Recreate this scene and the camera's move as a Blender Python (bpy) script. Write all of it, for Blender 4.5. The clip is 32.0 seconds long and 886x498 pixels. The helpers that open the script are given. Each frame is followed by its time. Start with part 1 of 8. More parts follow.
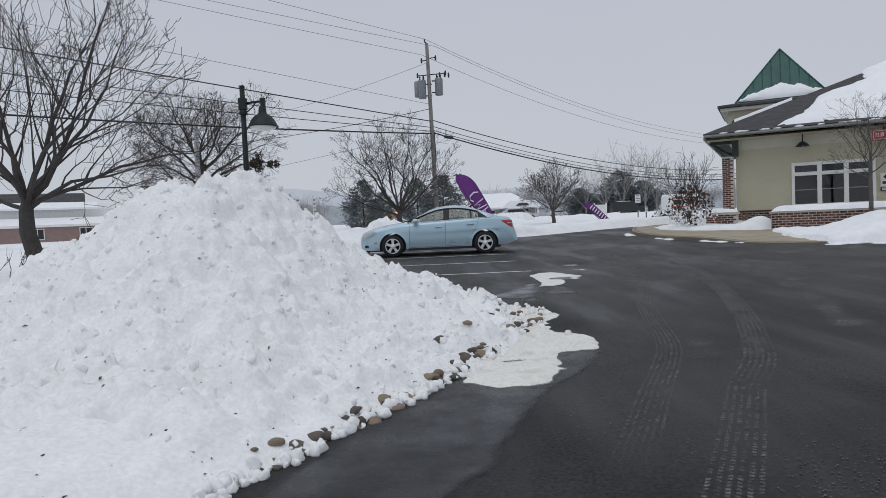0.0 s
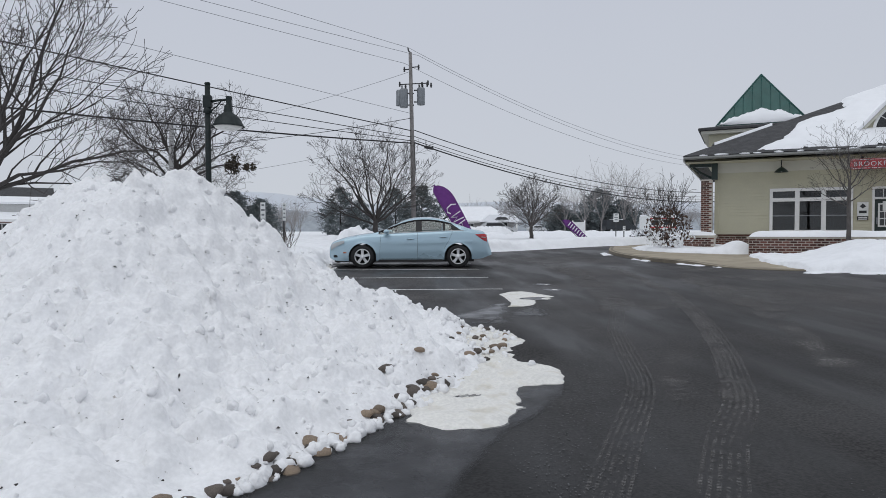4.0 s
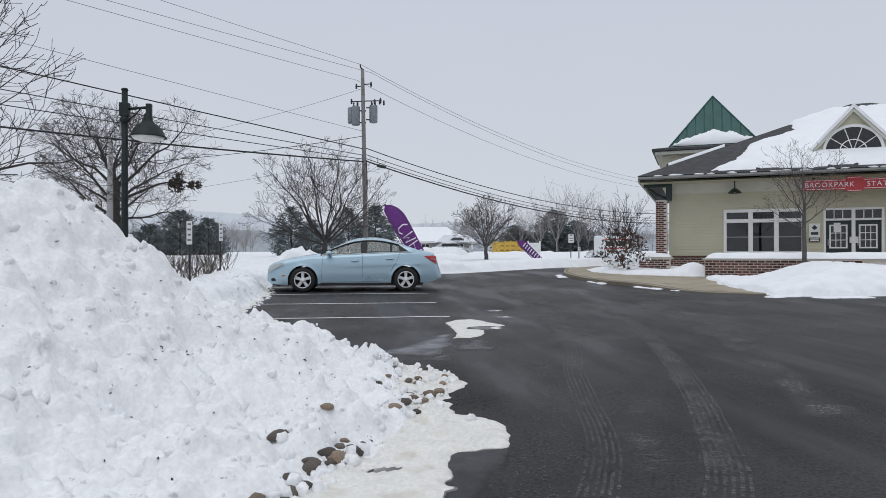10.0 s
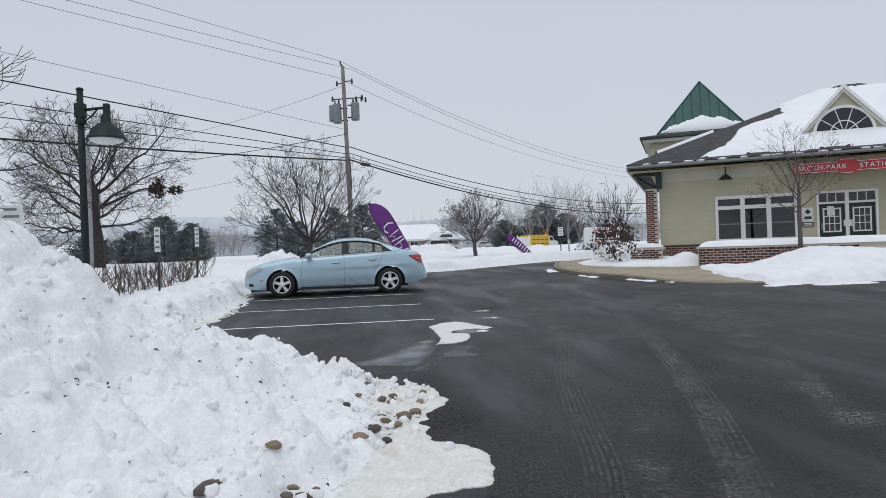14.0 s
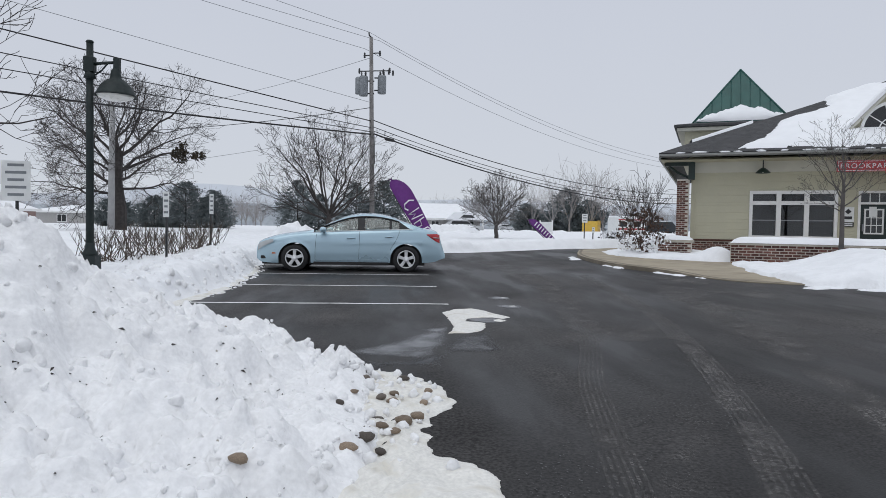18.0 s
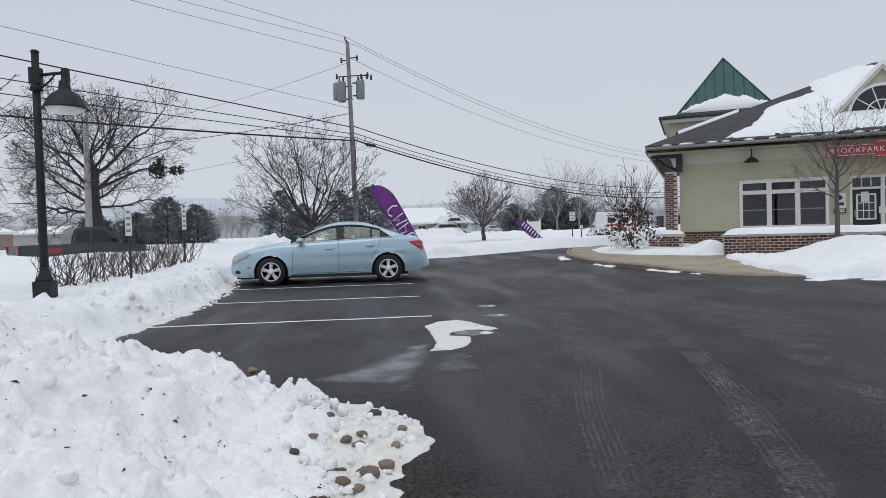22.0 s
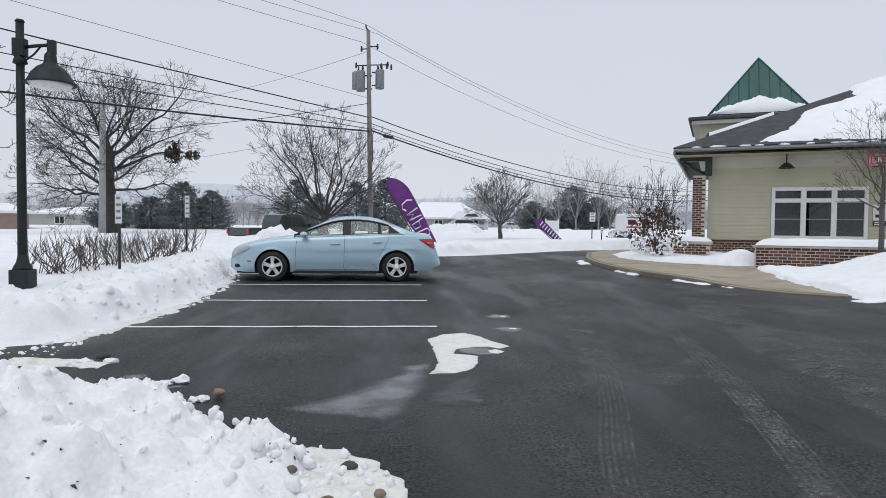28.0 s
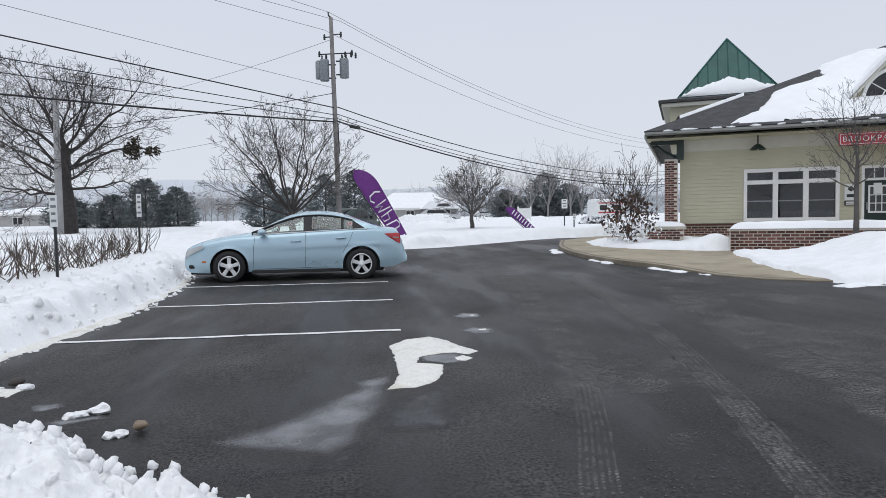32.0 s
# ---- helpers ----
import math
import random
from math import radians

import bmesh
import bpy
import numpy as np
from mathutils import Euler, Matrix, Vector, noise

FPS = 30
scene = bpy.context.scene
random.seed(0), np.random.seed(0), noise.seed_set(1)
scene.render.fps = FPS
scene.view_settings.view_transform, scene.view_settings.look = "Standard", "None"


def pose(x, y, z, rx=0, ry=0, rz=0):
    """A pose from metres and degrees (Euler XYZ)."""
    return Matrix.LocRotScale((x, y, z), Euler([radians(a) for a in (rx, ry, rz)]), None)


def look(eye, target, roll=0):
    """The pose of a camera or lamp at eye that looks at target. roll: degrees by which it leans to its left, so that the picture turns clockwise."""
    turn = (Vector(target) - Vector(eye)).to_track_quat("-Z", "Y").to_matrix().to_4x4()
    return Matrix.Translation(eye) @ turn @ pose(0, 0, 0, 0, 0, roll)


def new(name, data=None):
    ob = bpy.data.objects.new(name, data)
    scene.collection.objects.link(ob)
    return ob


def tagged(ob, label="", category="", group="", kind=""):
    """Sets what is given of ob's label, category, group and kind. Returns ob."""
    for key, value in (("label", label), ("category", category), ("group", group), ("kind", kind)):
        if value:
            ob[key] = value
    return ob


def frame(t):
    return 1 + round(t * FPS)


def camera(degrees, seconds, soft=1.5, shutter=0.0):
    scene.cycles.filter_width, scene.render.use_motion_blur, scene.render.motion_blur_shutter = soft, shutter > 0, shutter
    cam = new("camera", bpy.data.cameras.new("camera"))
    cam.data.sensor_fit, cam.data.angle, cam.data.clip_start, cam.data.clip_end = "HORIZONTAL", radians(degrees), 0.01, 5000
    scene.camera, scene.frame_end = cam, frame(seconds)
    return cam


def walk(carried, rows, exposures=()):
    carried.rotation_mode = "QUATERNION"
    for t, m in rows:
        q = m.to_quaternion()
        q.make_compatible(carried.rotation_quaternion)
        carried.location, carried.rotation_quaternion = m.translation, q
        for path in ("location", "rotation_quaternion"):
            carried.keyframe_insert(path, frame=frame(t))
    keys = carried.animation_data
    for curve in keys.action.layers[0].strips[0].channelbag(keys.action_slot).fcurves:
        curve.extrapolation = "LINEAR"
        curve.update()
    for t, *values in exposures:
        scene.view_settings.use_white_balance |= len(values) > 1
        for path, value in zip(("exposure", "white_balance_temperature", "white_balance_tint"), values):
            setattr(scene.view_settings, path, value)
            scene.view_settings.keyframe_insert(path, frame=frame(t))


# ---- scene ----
cam = camera(68.7, 32.0, 0.6)
PATH = [
    (0, (0.102, 0.236, 1.124), (0.104, 2.234, 1.035), -2.5),
    (0.5, (0.142, 0.351, 1.105), (0.14, 2.349, 1.017), -2.0),
    (1, (0.161, 0.405, 1.101), (0.156, 2.404, 1.017), -1.6),
    (1.5, (0.167, 0.474, 1.093), (0.169, 2.472, 1.017), -0.5),
    (2, (0.185, 0.536, 1.104), (0.194, 2.534, 1.031), 0.0),
    (2.5, (0.204, 0.576, 1.134), (0.231, 2.575, 1.066), 0.2),
    (3, (0.242, 0.661, 1.148), (0.292, 2.66, 1.086), 0.0),
    (3.5, (0.28, 0.747, 1.155), (0.338, 2.745, 1.095), -0.1),
    (5.5, (0.431, 1.102, 1.129), (0.551, 3.098, 1.092), -1.0),
    (6, (0.466, 1.192, 1.143), (0.59, 3.188, 1.112), -2.0),
    (6.5, (0.49, 1.276, 1.165), (0.627, 3.271, 1.142), -2.1),
    (7, (0.52, 1.332, 1.184), (0.669, 3.327, 1.168), -1.3),
    (7.5, (0.541, 1.426, 1.195), (0.702, 3.419, 1.184), -1.3),
    (8, (0.569, 1.519, 1.193), (0.727, 3.512, 1.186), -1.2),
    (8.5, (0.583, 1.594, 1.183), (0.744, 3.588, 1.176), -1.0),
    (9, (0.592, 1.686, 1.173), (0.766, 3.678, 1.171), -0.8),
    (9.5, (0.611, 1.773, 1.171), (0.807, 3.764, 1.172), -0.3),
    (10, (0.628, 1.879, 1.18), (0.827, 3.869, 1.186), -0.1),
    (10.5, (0.646, 1.965, 1.194), (0.849, 3.955, 1.206), -1.0),
    (11, (0.663, 2.035, 1.205), (0.872, 4.024, 1.208), -0.9),
    (11.5, (0.69, 2.12, 1.212), (0.906, 4.109, 1.197), -1.2),
    (12, (0.716, 2.224, 1.213), (0.938, 4.212, 1.198), -1.8),
    (12.5, (0.754, 2.306, 1.201), (0.977, 4.293, 1.188), -1.7),
    (13, (0.787, 2.383, 1.188), (1.011, 4.37, 1.174), -1.9),
    (13.5, (0.811, 2.464, 1.2), (1.04, 4.45, 1.187), -1.9),
    (14, (0.844, 2.546, 1.204), (1.072, 4.533, 1.2), -2.1),
    (14.5, (0.861, 2.633, 1.215), (1.089, 4.619, 1.198), -2.3),
    (16.5, (0.91, 2.981, 1.207), (1.085, 4.972, 1.132), -0.4),
    (17, (0.928, 3.056, 1.199), (1.09, 5.048, 1.12), -0.2),
    (17.5, (0.946, 3.122, 1.204), (1.108, 5.114, 1.132), 0.8),
    (18, (0.953, 3.209, 1.213), (1.117, 5.201, 1.148), 1.0),
    (18.5, (0.971, 3.288, 1.229), (1.14, 5.281, 1.179), 1.0),
    (19, (0.994, 3.345, 1.253), (1.164, 5.337, 1.212), 1.0),
    (19.5, (1.002, 3.434, 1.253), (1.177, 5.426, 1.199), 0.3),
    (20, (1.024, 3.535, 1.247), (1.202, 5.526, 1.187), -0.5),
    (20.5, (1.048, 3.629, 1.246), (1.231, 5.62, 1.181), -0.9),
    (21, (1.066, 3.734, 1.236), (1.255, 5.724, 1.175), -0.7),
    (21.5, (1.102, 3.821, 1.241), (1.297, 5.811, 1.181), -1.0),
    (22, (1.144, 3.883, 1.248), (1.341, 5.873, 1.194), -1.6),
    (22.5, (1.175, 4.01, 1.268), (1.365, 6.0, 1.222), -1.8),
    (23, (1.161, 4.041, 1.297), (1.355, 6.031, 1.246), -1.4),
    (23.5, (1.15, 4.075, 1.311), (1.388, 6.06, 1.246), -0.3),
    (24, (1.216, 4.202, 1.299), (1.459, 6.185, 1.226), -0.4),
    (24.5, (1.248, 4.324, 1.285), (1.444, 6.313, 1.212), -0.3),
    (25, (1.255, 4.409, 1.261), (1.432, 6.4, 1.192), 0.0),
    (25.5, (1.27, 4.472, 1.262), (1.446, 6.463, 1.195), 0.6),
    (27.5, (1.283, 4.696, 1.343), (1.423, 6.69, 1.278), 1.5),
    (28, (1.33, 4.796, 1.345), (1.476, 6.79, 1.274), 0.6),
    (28.5, (1.345, 4.871, 1.34), (1.497, 6.864, 1.273), 0.0),
    (29, (1.345, 4.897, 1.351), (1.505, 6.89, 1.285), -0.1),
    (29.5, (1.37, 4.957, 1.349), (1.551, 6.947, 1.288), -0.5),
    (30, (1.412, 5.047, 1.358), (1.616, 7.036, 1.302), -1.0),
    (30.5, (1.461, 5.186, 1.368), (1.671, 7.174, 1.317), -1.4),
    (31, (1.486, 5.276, 1.376), (1.7, 7.264, 1.326), -1.7),
    (31.5, (1.49, 5.334, 1.4), (1.711, 7.319, 1.307), -1.0),
    (32, (1.527, 5.431, 1.402), (1.752, 7.415, 1.299), -1.0),
]
walk(cam, [(t, look(eye, target, roll)) for t, eye, target, roll in PATH],
     exposures=[(0.0, -0.22, 6320, 8), (3.0, -0.14, 6320, 8), (6.0, -0.06, 6320, 8), (9.0, 0.0, 6320, 8), (23.0, 0.0, 6320, 8), (28.0, 0.14, 6320, 8), (32.0, 0.20, 6320, 8)])

# ---- light ----
world = bpy.data.worlds.new("overcast_sky")
scene.world = world
world.use_nodes = True
wn, wl = world.node_tree.nodes, world.node_tree.links
wn.clear()
w_out = wn.new("ShaderNodeOutputWorld")
w_bg = wn.new("ShaderNodeBackground")
w_tc = wn.new("ShaderNodeTexCoord")
w_sep = wn.new("ShaderNodeSeparateXYZ")
w_ramp = wn.new("ShaderNodeValToRGB")
w_noise = wn.new("ShaderNodeTexNoise")
w_mix = wn.new("ShaderNodeMixRGB")
w_noise.inputs["Scale"].default_value = 1.6
w_noise.inputs["Detail"].default_value = 3.0
w_mix.blend_type, w_mix.inputs[0].default_value = "SOFT_LIGHT", 0.10
ramp = w_ramp.color_ramp
ramp.elements[0].position, ramp.elements[0].color = 0.0, (0.64, 0.66, 0.70, 1)
ramp.elements[1].position, ramp.elements[1].color = 1.0, (0.88, 0.90, 0.95, 1)
for at, colour in ((0.12, (0.62, 0.64, 0.70, 1)), (0.40, (0.57, 0.59, 0.67, 1))):
    ramp.elements.new(at).color = colour
wl.new(w_tc.outputs["Generated"], w_sep.inputs[0])
wl.new(w_sep.outputs["Z"], w_ramp.inputs[0])
wl.new(w_tc.outputs["Generated"], w_noise.inputs["Vector"])
wl.new(w_ramp.outputs[0], w_mix.inputs[1])
wl.new(w_noise.outputs["Fac"], w_mix.inputs[2])
wl.new(w_mix.outputs[0], w_bg.inputs[0])
w_bg.inputs[1].default_value = 1.0
wl.new(w_bg.outputs[0], w_out.inputs[0])
sun_data = bpy.data.lights.new("sun", "SUN")
sun_data.energy, sun_data.angle, sun_data.color = 0.45, radians(40), (1.0, 0.97, 0.93)
sun = new("sun", sun_data)
sun.matrix_world = look((0, 0, 30), (8, 14, 0))

# ---- materials ----
MATS = {}


def mat(name, base, rough=0.6, metal=0.0, vary=0.15, scale=6.0, fine=0.0, fine_scale=60.0, bump=0.0, bump_scale=40.0,
        tint=None, tint_scale=1.5, tint_low=0.5, tint_high=0.65, object_random=0.0, coat=0.0, alpha=1.0, transmission=0.0, emit=0.0):
    """A principled material with variation at two scales, an optional second colour in patches, and fine relief."""
    if name in MATS:
        return MATS[name]
    m = bpy.data.materials.new(name)
    m.use_nodes = True
    n, l = m.node_tree.nodes, m.node_tree.links
    p = n["Principled BSDF"]
    tc = n.new("ShaderNodeTexCoord")
    geo = n.new("ShaderNodeNewGeometry")
    place = geo.outputs["Position"] if object_random >= 0 else tc.outputs["Object"]

    def noise_tex(s, detail=4.0):
        t = n.new("ShaderNodeTexNoise")
        t.inputs["Scale"].default_value = s
        t.inputs["Detail"].default_value = detail
        l.new(tc.outputs["Object"], t.inputs["Vector"])
        return t.outputs["Fac"]

    def ramp_of(fac, lo, hi, a, b):
        r = n.new("ShaderNodeMapRange")
        r.inputs[1].default_value, r.inputs[2].default_value, r.inputs[3].default_value, r.inputs[4].default_value = lo, hi, a, b
        l.new(fac, r.inputs[0])
        return r.outputs[0]

    def mixc(fac, a, b, blend="MIX"):
        x = n.new("ShaderNodeMixRGB")
        x.blend_type = blend
        for i, v in ((0, fac), (1, a), (2, b)):
            if isinstance(v, (int, float)):
                x.inputs[i].default_value = v
            elif isinstance(v, tuple):
                x.inputs[i].default_value = (*v[:3], 1)
            else:
                l.new(v, x.inputs[i])
        return x.outputs[0]

    colour = tuple(base)
    if tint:
        colour = mixc(ramp_of(noise_tex(tint_scale, 6.0), tint_low, tint_high, 0, 1), colour, tuple(tint))
    if vary:
        v = ramp_of(noise_tex(scale), 0.3, 0.7, 1 - vary, 1 + vary)
        colour = mixc(1.0, colour, v, "MULTIPLY")
    if fine:
        v = ramp_of(noise_tex(fine_scale, 2.0), 0.3, 0.7, 1 - fine, 1 + fine)
        colour = mixc(1.0, colour, v, "MULTIPLY")
    if object_random > 0:
        info = n.new("ShaderNodeObjectInfo")
        v = ramp_of(info.outputs["Random"], 0, 1, 1 - object_random, 1 + object_random)
        colour = mixc(1.0, colour, v, "MULTIPLY")
    if isinstance(colour, tuple):
        p.inputs["Base Color"].default_value = (*colour[:3], 1)
    else:
        l.new(colour, p.inputs["Base Color"])
    l.new(ramp_of(noise_tex(scale * 2.3), 0.3, 0.7, max(rough - 0.08, 0.02), min(rough + 0.08, 1)), p.inputs["Roughness"])
    p.inputs["Metallic"].default_value = metal
    p.inputs["Coat Weight"].default_value = coat
    p.inputs["Coat Roughness"].default_value = 0.06
    p.inputs["Alpha"].default_value = alpha
    p.inputs["Transmission Weight"].default_value = transmission
    if emit:
        p.inputs["Emission Color"].default_value = (*base, 1)
        p.inputs["Emission Strength"].default_value = emit
    if bump:
        b = n.new("ShaderNodeBump")
        b.inputs["Strength"].default_value = bump
        b.inputs["Distance"].default_value = 0.02
        l.new(noise_tex(bump_scale, 5.0), b.inputs["Height"])
        l.new(b.outputs[0], p.inputs["Normal"])
    MATS[name] = m
    return m


SNOW = mat("snow", (0.88, 0.89, 0.91), 0.75, vary=0.05, scale=3.0, fine=0.03, fine_scale=45, bump=0.5, bump_scale=26)
PILE = mat("ploughed_snow", (0.87, 0.872, 0.88), 0.8, vary=0.04, scale=4.0, fine=0.06, fine_scale=34, bump=0.6, bump_scale=22,
           tint=(0.34, 0.31, 0.27), tint_scale=24.0, tint_low=0.70, tint_high=0.77)
SLUSH = mat("slush", (0.80, 0.785, 0.74), 0.45, vary=0.10, scale=5.0, fine=0.08, fine_scale=40, bump=0.5, bump_scale=30,
            tint=(0.60, 0.57, 0.50), tint_scale=5.0, tint_low=0.52, tint_high=0.68)
ROOF_SNOW = mat("roof_snow", (0.88, 0.89, 0.91), 0.7, vary=0.03, scale=2.0, bump=0.25, bump_scale=9)
WHITE = mat("white_paint", (0.80, 0.80, 0.79), 0.45, vary=0.04, scale=5)
LINE = mat("line_paint", (0.78, 0.78, 0.77), 0.6, vary=0.10, scale=3, fine=0.15, fine_scale=50, tint=(0.35, 0.35, 0.35), tint_scale=14, tint_low=0.62, tint_high=0.72)
SIDING = mat("sage_siding", (0.50, 0.48, 0.36), 0.6, vary=0.05, scale=1.2, fine=0.03, fine_scale=30)
TRIM = mat("pale_trim", (0.58, 0.57, 0.50), 0.55, vary=0.05, scale=2)
GREEN = mat("green_paint", (0.011, 0.026, 0.023), 0.4, vary=0.1, scale=4)
COPPER = mat("green_metal_roof", (0.015, 0.080, 0.070), 0.42, metal=0.1, vary=0.16, scale=1.5, fine=0.06, fine_scale=20)
SHINGLE = mat("grey_shingles", (0.06, 0.06, 0.063), 0.9, vary=0.25, scale=4, fine=0.3, fine_scale=28, bump=0.6, bump_scale=22)
BRICK = mat("brick", (0.128, 0.057, 0.044), 0.85, vary=0.12, scale=8, fine=0.12, fine_scale=60, bump=0.25, bump_scale=70, object_random=0.55)
MORTAR = mat("mortar", (0.60, 0.56, 0.50), 0.9, vary=0.1, scale=8)
CAPSTONE = mat("capstone", (0.42, 0.39, 0.33), 0.8, vary=0.1, scale=4)
CONCRETE = mat("concrete", (0.36, 0.31, 0.23), 0.8, vary=0.12, scale=2.0, fine=0.08, fine_scale=60, tint=(0.27, 0.23, 0.17), tint_scale=1.2)
DARK = mat("dark_metal", (0.018, 0.020, 0.022), 0.4, vary=0.15, scale=6)
POLEMAT = mat("lamp_post_paint", (0.006, 0.014, 0.014), 0.65, vary=0.2, scale=6)
ENAMEL = mat("white_enamel", (0.75, 0.75, 0.72), 0.3, vary=0.03)
WOODPOLE = mat("weathered_pole_wood", (0.20, 0.19, 0.185), 0.85, vary=0.2, scale=3, fine=0.2, fine_scale=40, bump=0.3, bump_scale=30)
GREYPOLE = mat("grey_pole", (0.34, 0.34, 0.34), 0.7, vary=0.12, scale=3)
STEEL = mat("grey_steel", (0.21, 0.225, 0.24), 0.45, metal=0.3, vary=0.1, scale=6)
CABLE = mat("black_cable", (0.012, 0.012, 0.014), 0.6, vary=0.0)
WIRE = mat("grey_wire", (0.16, 0.17, 0.18), 0.5, vary=0.0)
BARK = mat("bark", (0.050, 0.044, 0.042), 0.9, vary=0.25, scale=5, bump=0.4, bump_scale=24)
BARK_MID = mat("grey_bark", (0.088, 0.08, 0.076), 0.9, vary=0.25, scale=5)
# haze over the far trees is put into this pale bark colour
BARK_FAR = mat("hazed_bark", (0.27, 0.255, 0.25), 0.9, vary=0.2, scale=2)
# paler and greyer than the foliage: mist before the pines is in the colour
HAZED_NEEDLE = mat("hazed_needles", (0.145, 0.168, 0.172), 0.9, vary=0.35, scale=1.4)
DRYLEAF = mat("dry_leaf", (0.082, 0.050, 0.036), 0.8, vary=0.3, scale=9)
TWIG = mat("shrub_twig", (0.075, 0.058, 0.046), 0.85, vary=0.25, scale=8)
TYRE = mat("tyre_rubber", (0.016, 0.016, 0.017), 0.8, vary=0.15, scale=14)
ALLOY = mat("alloy", (0.72, 0.73, 0.74), 0.35, metal=0.3, vary=0.06, scale=10)
PLASTIC = mat("black_plastic", (0.014, 0.014, 0.015), 0.55, vary=0.1)
RUBBER_GAP = mat("panel_gap", (0.02, 0.025, 0.03), 0.7, vary=0)
SKYBLUE = mat("light_blue_car_paint", (0.41, 0.56, 0.65), 0.27, metal=0.3, vary=0.015, scale=0.3, coat=0.7)
TAIL_RED = mat("tail_lamp", (0.42, 0.015, 0.02), 0.2, vary=0.05, coat=0.5)
LENS = mat("headlamp_lens", (0.45, 0.47, 0.48), 0.10, vary=0.05, coat=0.8)
AMBER = mat("side_marker", (0.55, 0.16, 0.05), 0.3, vary=0.05)
PURPLE = mat("purple_cloth", (0.135, 0.028, 0.20), 0.7, vary=0.1, scale=4)
INK = mat("white_print", (0.78, 0.76, 0.80), 0.6, vary=0.03)
SIGNRED = mat("sign_red", (0.44, 0.042, 0.05), 0.5, vary=0.08, scale=4)
SIGNWHITE = mat("sign_white", (0.72, 0.73, 0.72), 0.5, vary=0.06, scale=6)
STONE = mat("river_stone", (0.10, 0.084, 0.072), 0.75, vary=0.25, scale=7, object_random=0.45, bump=0.2, bump_scale=30)
TAN_STONE = mat("tan_stone", (0.21, 0.16, 0.115), 0.7, vary=0.25, scale=7, object_random=0.35, bump=0.2, bump_scale=30)
TRUCK = mat("dark_green_truck_paint", (0.022, 0.045, 0.042), 0.35, vary=0.08, coat=0.5)
YELLOW = mat("yellow_body", (0.62, 0.40, 0.06), 0.5, vary=0.08)
SEAT = mat("seat_cloth", (0.13, 0.13, 0.125), 0.9, vary=0.1)
MUNTIN = mat("grey_muntin", (0.24, 0.25, 0.27), 0.6, vary=0.04)
BLIND = mat("window_blind", (0.075, 0.08, 0.095), 0.7, vary=0.05)
ROOMDARK = mat("dark_room", (0.10, 0.10, 0.11), 0.9, vary=0.1)


def glass_mat(name, tint, rough=0.02, mix=0.6):
    m = bpy.data.materials.new(name)
    m.use_nodes = True
    n, l = m.node_tree.nodes, m.node_tree.links
    n.clear()
    out, gl, tr, mx = n.new("ShaderNodeOutputMaterial"), n.new("ShaderNodeBsdfGlossy"), n.new("ShaderNodeBsdfTransparent"), n.new("ShaderNodeMixShader")
    fr = n.new("ShaderNodeFresnel")
    fr.inputs[0].default_value = 1.5
    mp = n.new("ShaderNodeMapRange")
    mp.inputs[3].default_value, mp.inputs[4].default_value = mix * 0.12, 1.0
    l.new(fr.outputs[0], mp.inputs[0])
    gl.inputs["Roughness"].default_value = rough
    tr.inputs["Color"].default_value = (*tint, 1)
    l.new(mp.outputs[0], mx.inputs[0])
    l.new(tr.outputs[0], mx.inputs[1])
    l.new(gl.outputs[0], mx.inputs[2])
    l.new(mx.outputs[0], out.inputs[0])
    MATS[name] = m
    return m


CAR_GLASS = glass_mat("car_glass", (0.84, 0.92, 0.88), mix=0.5)
HOUSE_GLASS = glass_mat("window_glass", (0.28, 0.31, 0.35), mix=0.3)


